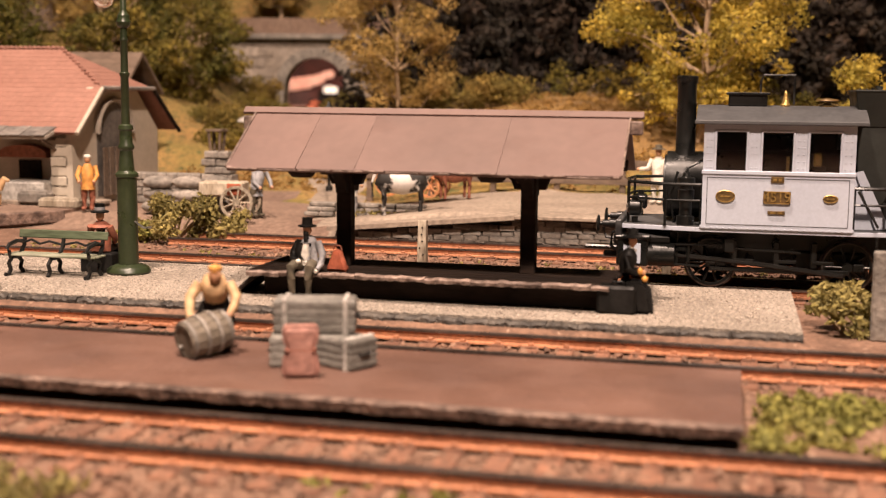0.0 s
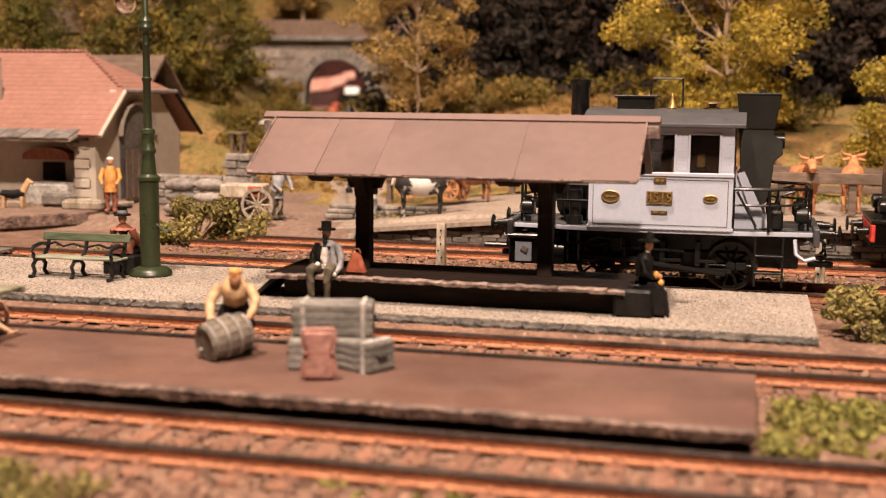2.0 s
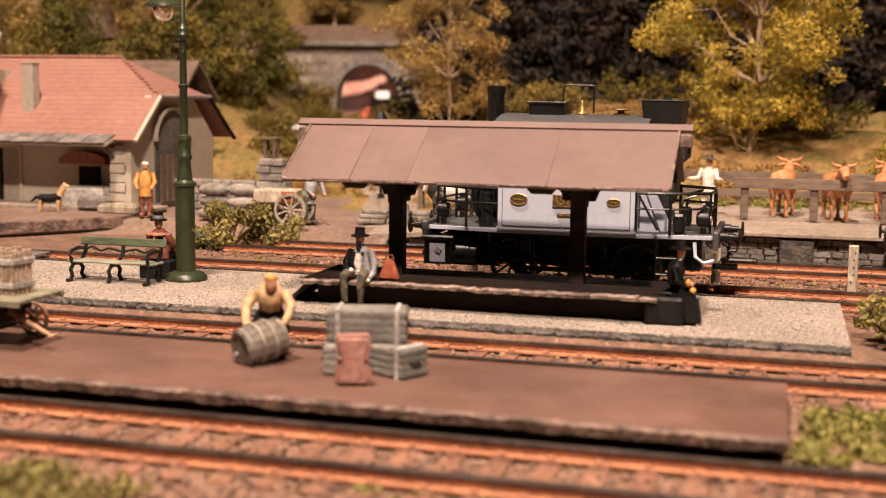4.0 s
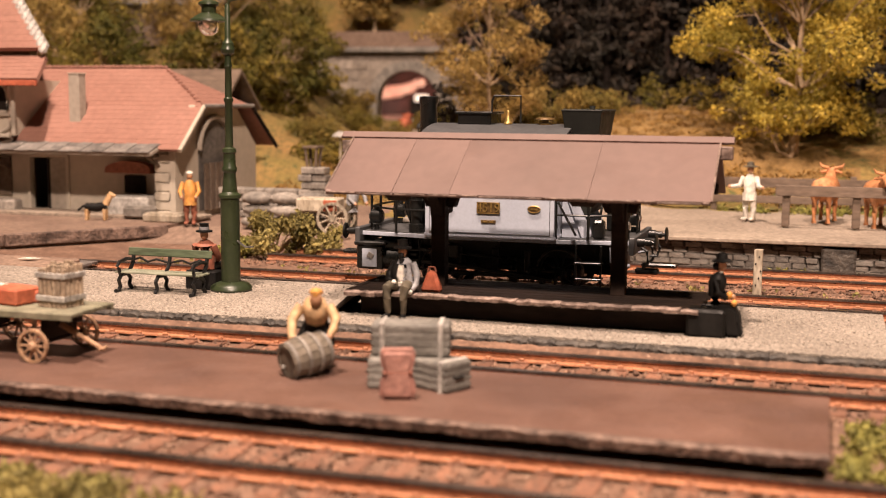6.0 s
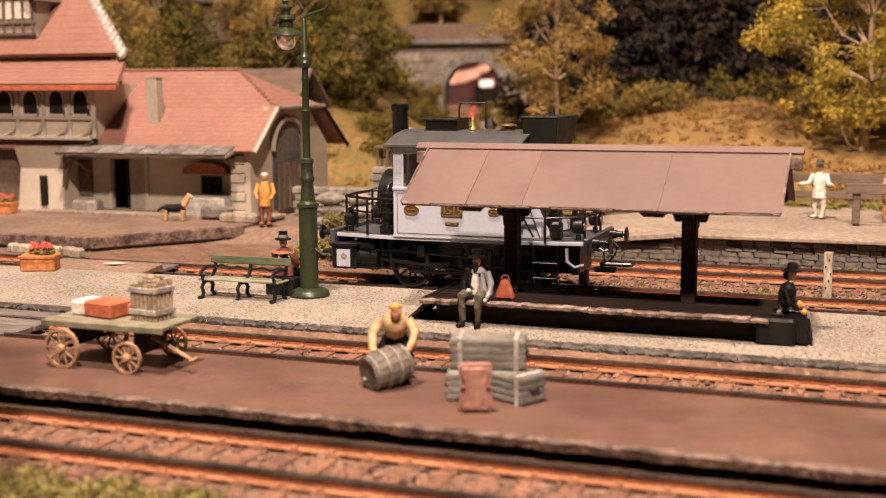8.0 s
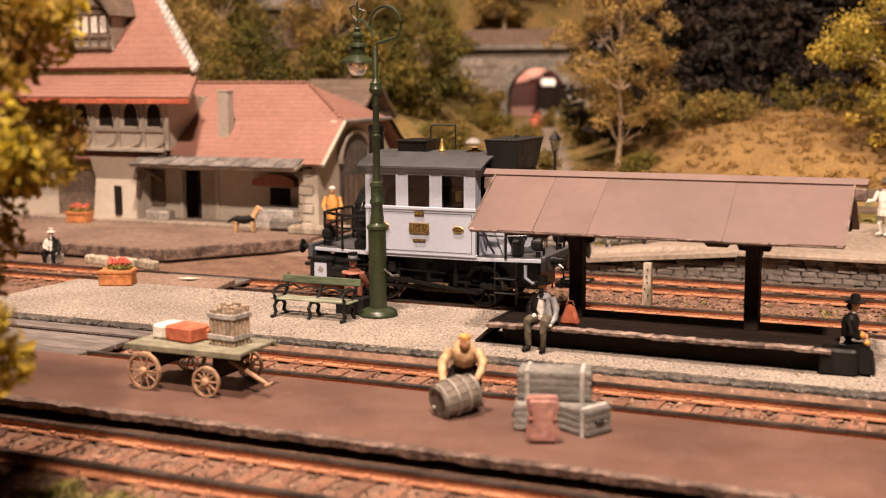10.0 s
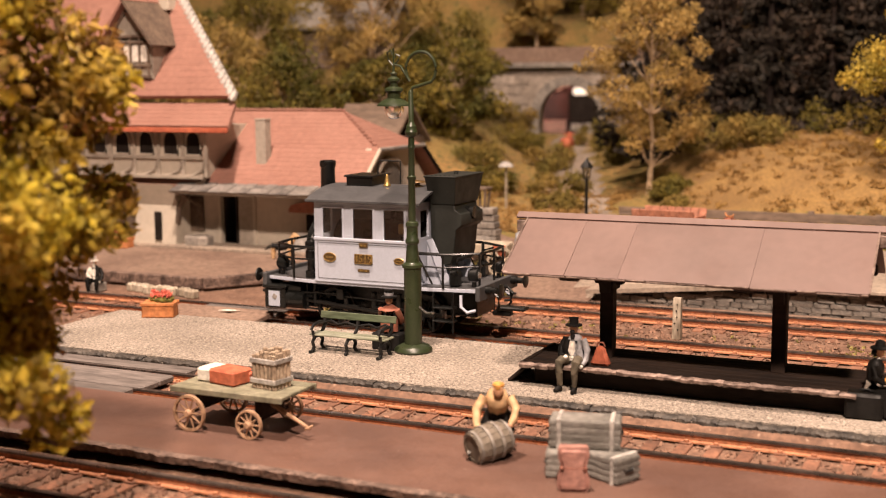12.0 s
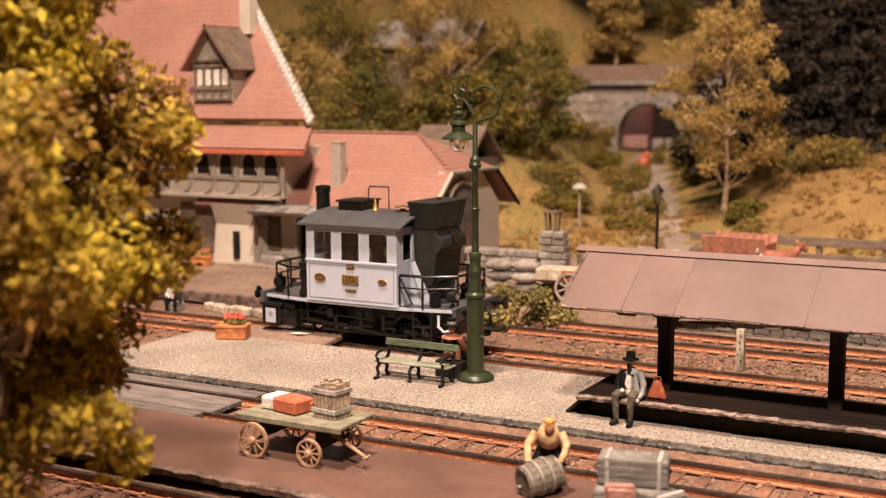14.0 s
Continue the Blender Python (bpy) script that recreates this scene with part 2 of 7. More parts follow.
M_FIELD = surface("golden_field_grass", (0.40, 0.25, 0.075), (0.30, 0.175, 0.055), 0.4, 9, 0.9, bump=0, island=0.25, thin=0.3)
M_BACKDROP = surface("dark_painted_backdrop", (0.035, 0.025, 0.014), (0.075, 0.05, 0.025), 0.06, 0.5, 0.95, bump=0)

# ---- mesh helpers ----


def link(name, bm, mats, parent=None, at=None, label="", smooth=35):
    me = bpy.data.meshes.new(name)
    bm.transform(Matrix.Diagonal((K, K, K, 1)))
    bm.normal_update()
    if smooth:
        lim = radians(smooth)
        for f in bm.faces:
            f.smooth = True
        for e in bm.edges:
            if len(e.link_faces) != 2 or e.calc_face_angle(0) > lim:
                e.smooth = False
    bm.to_mesh(me)
    bm.free()
    for m in mats if isinstance(mats, (list, tuple)) else [mats]:
        me.materials.append(m)
    ob = new(name, me)
    if parent:
        ob.parent = parent
    if at is not None:
        ob.matrix_basis = at
    if label:
        ob["label"] = label
    return ob


def part(name, bm, material, parent, label="", at=None, smooth=35):
    return link(name, bm, material, parent, at, label, smooth)


def thing(name, at, label, category, group="", kind=""):
    ob = new(name)
    ob.empty_display_size = 0.01
    ob.matrix_basis = at
    return tagged(ob, label, category, group, kind)


def again(ob, parent, at):
    """A further piece on the same mesh."""
    o = new(ob.name.split(".")[0], ob.data)
    o.parent = parent
    o.matrix_basis = at
    return o


def B():
    return bmesh.new()


def box(bm, c, s, bev=0.0, rot=None, mat=0, taper=None):
    r = bmesh.ops.create_cube(bm, size=1)
    vs = r["verts"]
    m = Matrix.Translation(c) @ (rot or Matrix()) @ Matrix.Diagonal((*s, 1))
    if taper:
        for v in vs:
            if v.co.z > 0:
                v.co.x *= taper[0]
                v.co.y *= taper[1]
    bmesh.ops.transform(bm, matrix=m, verts=vs)
    fs = {f for v in vs for f in v.link_faces}
    for f in fs:
        f.material_index = mat
    if bev:
        es = list({e for v in vs for e in v.link_edges})
        out = bmesh.ops.bevel(bm, geom=es, offset=bev, segments=1, affect="EDGES", profile=0.5)
        for f in out["faces"]:
            f.material_index = mat
    return vs


def rod(bm, a, b, r1, r2=None, seg=10, mat=0, cap=True):
    a, b = Vector(a), Vector(b)
    d = b - a
    q = d.to_track_quat("Z", "Y").to_matrix().to_4x4()
    out = bmesh.ops.create_cone(bm, cap_ends=cap, segments=seg, radius1=r1, radius2=r1 if r2 is None else r2, depth=d.length)
    vs = out["verts"]
    bmesh.ops.transform(bm, matrix=Matrix.Translation((a + b) / 2) @ q, verts=vs)
    for f in {f for v in vs for f in v.link_faces}:
        f.material_index = mat
    return vs


def ball(bm, c, r, mat=0, sub=2, scale=(1, 1, 1), rot=None):
    out = bmesh.ops.create_icosphere(bm, subdivisions=sub, radius=1)
    vs = out["verts"]
    m = Matrix.Translation(c) @ (rot or Matrix()) @ Matrix.Diagonal((r * scale[0], r * scale[1], r * scale[2], 1))
    bmesh.ops.transform(bm, matrix=m, verts=vs)
    for f in {f for v in vs for f in v.link_faces}:
        f.material_index = mat
    return vs


def lathe(bm, prof, seg=20, at=(0, 0, 0), rot=None, mat=0, cap=True):
    """Turn a profile of (radius, height) round z."""
    m = Matrix.Translation(at) @ (rot or Matrix())
    rings = []
    for r, z in prof:
        rings.append([bm.verts.new(m @ Vector((max(r, 1e-4) * math.cos(2 * math.pi * k / seg), max(r, 1e-4) * math.sin(2 * math.pi * k / seg), z))) for k in range(seg)])
    for r1, r2 in zip(rings, rings[1:]):
        for k in range(seg):
            f = bm.faces.new((r1[k], r1[(k + 1) % seg], r2[(k + 1) % seg], r2[k]))
            f.material_index = mat
    for ring, flip in ((rings[0], True), (rings[-1], False)) if cap else ():
        f = bm.faces.new(ring[::-1] if flip else ring)
        f.material_index = mat


def tube(bm, pts, r, seg=8, mat=0):
    pts = [Vector(p) for p in pts]
    rings = []
    for i, p in enumerate(pts):
        d = (pts[min(i + 1, len(pts) - 1)] - pts[max(i - 1, 0)]).normalized()
        q = d.to_track_quat("Z", "Y").to_matrix()
        rr = r[i] if isinstance(r, (list, tuple)) else r
        rings.append([bm.verts.new(p + q @ Vector((rr * math.cos(2 * math.pi * k / seg), rr * math.sin(2 * math.pi * k / seg), 0))) for k in range(seg)])
    for r1, r2 in zip(rings, rings[1:]):
        for k in range(seg):
            f = bm.faces.new((r1[k], r1[(k + 1) % seg], r2[(k + 1) % seg], r2[k]))
            f.material_index = mat
    for ring, flip in ((rings[0], True), (rings[-1], False)):
        f = bm.faces.new(ring[::-1] if flip else ring)
        f.material_index = mat


def prism(bm, outline, depth, m=None, mat=0):
    """Push a flat outline (x, z) from y = 0 to y = depth."""
    m = m or Matrix()
    a = [bm.verts.new(m @ Vector((x, 0, z))) for x, z in outline]
    b = [bm.verts.new(m @ Vector((x, depth, z))) for x, z in outline]
    fs = [bm.faces.new(a), bm.faces.new(b[::-1])]
    for i in range(len(a)):
        j = (i + 1) % len(a)
        fs.append(bm.faces.new((a[j], a[i], b[i], b[j])))
    for f in fs:
        f.material_index = mat
    bmesh.ops.recalc_face_normals(bm, faces=fs)


def slab(bm, corners, thick, mat=0):
    """A plate from four corners (in order), thickened downward along its normal."""
    c = [Vector(p) for p in corners]
    n = (c[1] - c[0]).cross(c[2] - c[0]).normalized()
    if n.z < 0:
        n = -n
    top = [bm.verts.new(p) for p in c]
    low = [bm.verts.new(p - n * thick) for p in c]
    fs = [bm.faces.new(top), bm.faces.new(low[::-1])]
    for i in range(len(c)):
        j = (i + 1) % len(c)
        fs.append(bm.faces.new((top[j], top[i], low[i], low[j])))
    for f in fs:
        f.material_index = mat
    bmesh.ops.recalc_face_normals(bm, faces=fs)


def mesh_of(name, verts, faces, material, parent=None, at=None, label=""):
    me = bpy.data.meshes.new(name)
    me.from_pydata((np.asarray(verts) * K).tolist(), [], faces)
    me.materials.append(material)
    ob = new(name, me)
    ob.parent = parent
    if at is not None:
        ob.matrix_basis = at
    if label:
        ob["label"] = label
    return ob


def leaves(name, centres, radii, count, size, material, parent, seed, squash=0.8, shell=0.55):
    """Many small folded leaves spread through lobes."""
    rng = np.random.default_rng(seed)
    c, r = np.asarray(centres, float), np.asarray(radii, float)
    w = r**2 / (r**2).sum()
    pick = rng.choice(len(c), count, p=w)
    d = rng.normal(size=(count, 3))
    d /= np.linalg.norm(d, axis=1, keepdims=True)
    far = shell + (1.08 - shell) * rng.random((count, 1)) ** 0.7
    p = c[pick] + d * far * r[pick, None] * np.array([1, 1, squash])
    s = size * (0.6 + 0.8 * rng.random((count, 1)))
    a = rng.normal(size=(count, 3))
    a /= np.linalg.norm(a, axis=1, keepdims=True)
    b = np.cross(a, d + 0.6 * rng.normal(size=(count, 3)))
    b /= np.linalg.norm(b, axis=1, keepdims=True)
    n = np.cross(a, b)
    v = np.stack([p - a * s, p + b * s * 0.55 + n * s * 0.25, p + a * s, p - b * s * 0.55 + n * s * 0.25], 1).reshape(-1, 3)
    f = np.arange(count * 4).reshape(-1, 4)
    faces = np.concatenate([f[:, [0, 1, 2]], f[:, [0, 2, 3]]]).tolist()
    return mesh_of(name, v, faces, material, parent)


def stones(name, pts, sizes, material, parent, seed):
    """Small angular stones."""
    rng = np.random.default_rng(seed)
    base = np.array([(1, 0, 0), (-1, 0, 0), (0, 1, 0), (0, -1, 0), (0, 0, 1), (0, 0, -1)], float)
    tri = [(0, 2, 4), (2, 1, 4), (1, 3, 4), (3, 0, 4), (2, 0, 5), (1, 2, 5), (3, 1, 5), (0, 3, 5)]
    n = len(pts)
    v = base[None] * (0.6 + 0.8 * rng.random((n, 6, 1))) * np.asarray(sizes)[:, None, None]
    v = v + rng.normal(size=v.shape) * np.asarray(sizes)[:, None, None] * 0.25
    v += np.asarray(pts)[:, None]
    faces = (np.asarray(tri)[None] + 6 * np.arange(n)[:, None, None]).reshape(-1, 3).tolist()
    return mesh_of(name, v.reshape(-1, 3), faces, material, parent)

# ---- the ground of the layout ----
T1, T2, T3, T4 = -9.85, -4.15, 3.25, 7.45
RAIL = -0.12


def smooth_step(a, b, v):
    t = min(max((v - a) / (b - a), 0), 1)
    return t * t * (3 - 2 * t)


def ground_height(x, y):
    z = -0.345
    yard = smooth_step(9.8, 10.6, y) * (1 - smooth_step(-3.5, -1.0, x))
    z += 0.33 * yard
    road = smooth_step(10.0, 10.4, y) * smooth_step(-1.0, 5.0, x)
    z += 0.77 * road
    mid = smooth_step(10.0, 11.0, y) * smooth_step(-3.5, -1.0, x) * (1 - smooth_step(-1.0, 5.0, x))
    z += 0.25 * mid
    # the valley with the path up to the portal, and the hills on both sides of it
    centre = -2.2 - (y - 20) * 0.38
    off = x - centre
    z += max(y - 18, 0) * 0.078
    right = smooth_step(1.0, 8, off) * smooth_step(19, 27, y)
    z += right * (1.75 + 0.035 * max(y - 24, 0)) * (1 - 0.25 * smooth_step(9, 18, off))
    left = smooth_step(1.5, 9, -off) * smooth_step(17.5, 34, y)
    z += left * (2.0 + 0.07 * max(y - 24, 0))
    z += smooth_step(52, 60, y) * 6.0 + max(y - 55, 0) * 0.12
    if y > 18:
        z += 0.35 * noise.noise((x * 0.35, y * 0.35, 0)) + 0.15 * noise.noise((x * 1.1, y * 1.1, 3))
    elif y < 9.5:
        z += 0.02 * noise.noise((x * 2.0, y * 2.0, 0))
    return z


def build_ground():
    bm = B()
    xs = [-75 + i * 1.0 for i in range(45)] + [-30 + i * 0.55 for i in range(100)] + [25 + i * 1.5 for i in range(34)]
    ys = [-60 + i * 3 for i in range(14)] + [-18 + i * 0.7 for i in range(40)] + [10 + i * 0.5 for i in range(60)] + [40 + i * 1.1 for i in range(36)]
    grid = [[bm.verts.new((x, y, ground_height(x, y))) for x in xs] for y in ys]
    for j in range(len(ys) - 1):
        for i in range(len(xs) - 1):
            quad = (grid[j][i], grid[j][i + 1], grid[j + 1][i + 1], grid[j + 1][i])
            # the cutting through the hill behind the portal
            if -19 < xs[i] < -10.5 and 51.0 < ys[j] < 62 and quad[2].co.z < 7.6:
                continue
            f = bm.faces.new(quad)
            c = f.calc_center_median()
            centre = -2.2 - (c.y - 20) * 0.38
            off = c.x - centre
            if c.y > 10.2 and c.x > 2.5 and c.y < 18.5:
                f.material_index = 1
            elif c.y > 10 and c.x < -3 and c.y < 19 and c.x > -40:
                f.material_index = 2
            elif c.y > 9.8 and c.y < 50 and abs(off) < 1.0 + 0.4 * noise.noise((c.y, 0, 0)):
                f.material_index = 1
            elif c.y > 22 and c.y < 37 and off > 4.2 and off < 16:
                f.material_index = 3
            elif 9.6 < c.y < 16.5 and c.x > -12:
                f.material_index = 2
            elif c.y > 9.6:
                f.material_index = 4
    ob = link("ground", bm, [M_BED, M_ROAD, M_YARD, M_HAY, M_EARTH], smooth=80)
    tagged(ob, "earth, ballast and painted scenery ground of the layout", "ground", kind="structure")


build_ground()


def build_backdrop():
    bm = B()
    pts = [(-75, 10), (-72, 55), (-50, 82), (0, 90), (45, 84), (70, 60), (76, 10)]
    lo = [bm.verts.new((x, y, 10 if y > 80 else -1)) for x, y in pts]
    hi = [bm.verts.new((x, y, 48)) for x, y in pts]
    for i in range(len(pts) - 1):
        bm.faces.new((lo[i], lo[i + 1], hi[i + 1], hi[i]))
    tagged(link("backdrop", bm, M_BACKDROP, smooth=60), "dark brown painted backdrop behind the hills", "backdrop", kind="structure")


build_backdrop()

# ---- tracks ----


def track_y(x, y0, bend):
    return y0 - bend * smooth_step(0.5, -13, x) if bend else y0


def rail_mesh(x0, x1, y0, side, bend):
    bm = B()
    prof = [(-0.1, 0.0), (0.1, 0.0), (0.095, 0.03), (0.028, 0.05), (0.028, 0.12), (0.058, 0.135), (0.058, 0.178), (-0.058, 0.178), (-0.058, 0.135), (-0.028, 0.12), (-0.028, 0.05), (-0.095, 0.03)]
    n = 2 if not bend else 60
    rings = []
    for i in range(n):
        x = x0 + (x1 - x0) * i / (n - 1)
        y = track_y(x, y0, bend) + side * 0.70
        rings.append([bm.verts.new((x, y + a, RAIL - 0.178 + b)) for a, b in prof])
    for r1, r2 in zip(rings, rings[1:]):
        for k in range(12):
            f = bm.faces.new((r1[k], r1[(k + 1) % 12], r2[(k + 1) % 12], r2[k]))
            if k in (5, 6, 7):
                f.material_index = 1
    bm.faces.new(rings[0])
    bm.faces.new(rings[-1][::-1])
    bmesh.ops.recalc_face_normals(bm, faces=bm.faces)
    return bm


def railway_track(x0, x1, y0, label, bend=0, seed=0, gap=0.55):
    t = thing("railway_track", P(0, 0, 0), label, "railway track", "tracks of the station", "structure")
    for side in (-1, 1):
        part("rail", rail_mesh(x0, x1, y0, side, bend), [M_RUST, M_RAILTOP], t, "rust-coloured steel rail with a dark worn head", smooth=0)
    rng = random.Random(seed)
    first = None
    n = int((x1 - x0) / gap)
    for i in range(n):
        x = x0 + (i + 0.5) * gap
        m = P(x, track_y(x, y0, bend), RAIL - 0.178, 0, 0, rng.uniform(-1.5, 1.5))
        if first is None:
            bm = B()
            box(bm, (0, 0, -0.06), (0.25, 2.35, 0.11), 0.015)
            for s in (-0.7, 0.7):
                box(bm, (0, s, 0.012), (0.2, 0.36, 0.035), 0.01)
                for d in (-0.11, 0.11):
                    box(bm, (0, s + d, 0.045), (0.09, 0.07, 0.06), 0.01, mat=1)
            first = part("sleeper", bm, [M_SLEEPER, M_RUST], t, at=m, smooth=0)
        else:
            again(first, t, m)
    return t


railway_track(-14, 26, T1, "rusty track with brown sleepers before the low platform", seed=1)
railway_track(-30, 30, T2, "rusty track with brown sleepers between two platforms", seed=2)
railway_track(-40, 32, T3, "rusty track on which the small locomotive runs", seed=3)
railway_track(-2.4, 32, T4, "rusty track below the stone retaining wall", seed=4)


def ballast():
    rng = np.random.default_rng(5)
    pts, sizes = [], []
    for y0, x0, x1, n, lo, hi in ((T1, -4, 16, 4200, -2.2, 1.05), (T2, -8, 18, 3000, -1.6, 1.0), (T3, -12, 18, 2200, -1.7, 1.6), (T4, -4, 18, 2200, -1.5, 1.1), (5.35, 0, 18, 1100, -0.6, 0.6)):
        x = rng.uniform(x0, x1, n)
        y = y0 + rng.uniform(lo, hi, n)
        s = rng.uniform(0.025, 0.075, n)
        # the bed lies lower under the rails
        rail_side = np.minimum(abs(y - y0 - 0.7), abs(y - y0 + 0.7)) < 0.17
        z = RAIL - 0.225 + rng.uniform(-0.02, 0.035, n) - np.where(rail_side, 0.16, 0.0)
        pts.append(np.stack([x, y, z], 1))
        sizes.append(s)
    ob = stones("ballast", np.concatenate(pts), np.concatenate(sizes), M_BALLAST, None, 6)
    tagged(ob, "loose brown and grey ballast stones between the sleepers", "ballast", kind="stuff")


ballast()

# ---- platforms ----


def low_platform():
    t = thing("platform", P(0, 0, 0), "low brown platform with a torn worn edge between two tracks", "platform", kind="structure")
    bm = B()
    box(bm, (0.95, -6.94, -0.105), (22.0, 2.85, 0.15), 0.01)
    part("platform_slab", bm, M_BROWN, t)
    # the uneven front edge of the slab
    bm = B()
    rng = random.Random(8)
    rows = []
    n = 330
    for i in range(n + 1):
        x = -10.05 + 22.0 * i / n
        out = -8.52 + 0.035 * noise.noise((x * 1.1, 0, 0)) + 0.03 * noise.noise((x * 5, 3, 0)) + rng.uniform(-0.012, 0.012)
        lip = -0.04 + 0.022 * noise.noise((x * 3, 7, 0)) + rng.uniform(-0.008, 0.008)
        foot = -0.17 + 0.03 * noise.noise((x * 2, 9, 0)) + rng.uniform(-0.012, 0.012)
        rows.append([bm.verts.new(v) for v in ((x, -8.36, -0.029), (x, out + 0.05, -0.027 + lip * 0.1), (x, out, lip - 0.01), (x, out + 0.03, foot), (x, -8.3, foot - 0.01))])
    for a, b in zip(rows, rows[1:]):
        for k in range(4):
            bm.faces.new((a[k], a[k + 1], b[k + 1], b[k]))
    bmesh.ops.recalc_face_normals(bm, faces=bm.faces)
    part("torn_edge", bm, M_TORN, t, smooth=20)
    # Near-black colour holds the shade of the gap under the slab edge.
    bm = B()
    box(bm, (0.95, -8.05, -0.33), (21.9, 0.1, 0.3), 0.0)
    box(bm, (0.95, -5.7, -0.33), (21.9, 0.1, 0.3), 0.0)
    part("platform_wall", bm, M_BEAM, t)


def gravel_platform():
    t = thing("platform", P(0, 0, 0), "gravel island platform with dark stone kerbs", "platform", kind="structure")
    bm = B()
    n = 60
    xs = [-9.6 + (22.5) * i / n for i in range(n + 1)]
    ys = [-2.72, -2.0, -1.0, 0, 0.6, 1.1, 1.55]
    g = [[bm.verts.new((x, y, 0.012 * noise.noise((x * 1.3, y * 1.3, 2)))) for y in ys] for x in xs]
    for i in range(n):
        for j in range(len(ys) - 1):
            bm.faces.new((g[i][j], g[i + 1][j], g[i + 1][j + 1], g[i][j + 1]))
    edge = [v[0] for v in g] + [v for v in g[n][1:]] + [v[-1] for v in g[-2::-1]] + [v for v in g[0][-2:0:-1]]
    low = [bm.verts.new((v.co.x, v.co.y, -0.5)) for v in edge]
    for i in range(len(edge)):
        j = (i + 1) % len(edge)
        bm.faces.new((edge[j], edge[i], low[i], low[j]))
    bmesh.ops.recalc_face_normals(bm, faces=bm.faces)
    part("gravel_bed", bm, M_GRAVEL, t, smooth=60)
    rng = random.Random(9)
    for y, x0, x1 in ((-2.82, -9.6, 12.9), (1.64, -9.0, 12.9)):
        x = x0
        while x < x1 - 0.1:
            w = min(rng.uniform(0.45, 1.0), x1 - x)
            bm = B()
            n = max(int(w / 0.07), 3)
            rows = []
            for i in range(n + 1):
                u = 0.004 + (w - 0.008) * i / n
                top = 0.165 + rng.uniform(-0.028, 0.014)
                front = -0.11 + rng.uniform(-0.02, 0.018)
                rows.append([bm.verts.new(v) for v in ((u, 0.11, -0.17), (u, 0.11, top), (u, front + 0.045, top), (u, front, top - 0.04), (u, front + rng.uniform(-0.02, 0.03), 0.0), (u, front, -0.17))])
            for a, b in zip(rows, rows[1:]):
                for k in range(6):
                    bm.faces.new((a[k], a[(k + 1) % 6], b[(k + 1) % 6], b[k]))
            bm.faces.new(rows[0])
            bm.faces.new(rows[-1][::-1])
            bmesh.ops.recalc_face_normals(bm, faces=bm.faces)
            part("kerb_stone", bm, M_DARKSTONE, t, at=P(x, y, -0.18 if y < 0 else -0.19), smooth=0)
            x += w
    return t


def gravel_chips():
    rng = np.random.default_rng(12)
    n = 15000
    x, y = rng.uniform(-7, 12.85, n), rng.uniform(-2.72, 1.5, n)
    keep = ~((x > 2.9) & (x < 9.9) & (y > -1.3) & (y < 0.7))
    x, y = x[keep], y[keep]
    pts = np.stack([x, y, rng.uniform(-0.012, 0.008, len(x))], 1)
    ob = stones("gravel", pts, rng.uniform(0.008, 0.022, len(x)), M_CHIPS, None, 13)
    tagged(ob, "pale loose gravel chips strewn over the island platform", "gravel", kind="stuff")


low_platform()
gravel_platform()
gravel_chips()


def ballast_shoulder():
    bm = B()
    n = 90
    rows = []
    for i in range(n + 1):
        x = -9.6 + 22.6 * i / n
        j = 0.05 * noise.noise((x * 1.7, 1, 0))
        rows.append([bm.verts.new((x, y + j, z + 0.02 * noise.noise((x * 3, y, 5)))) for y, z in ((-2.85, -0.10), (-3.02, -0.13), (-3.2, -0.22), (-3.35, -0.32))])
    for a, b in zip(rows, rows[1:]):
        for k in range(3):
            bm.faces.new((a[k], a[k + 1], b[k + 1], b[k]))
    tagged(link("ballast_shoulder", bm, M_BED, smooth=60), "dark earth and ballast heaped against the kerb", "ballast", kind="structure")


ballast_shoulder()


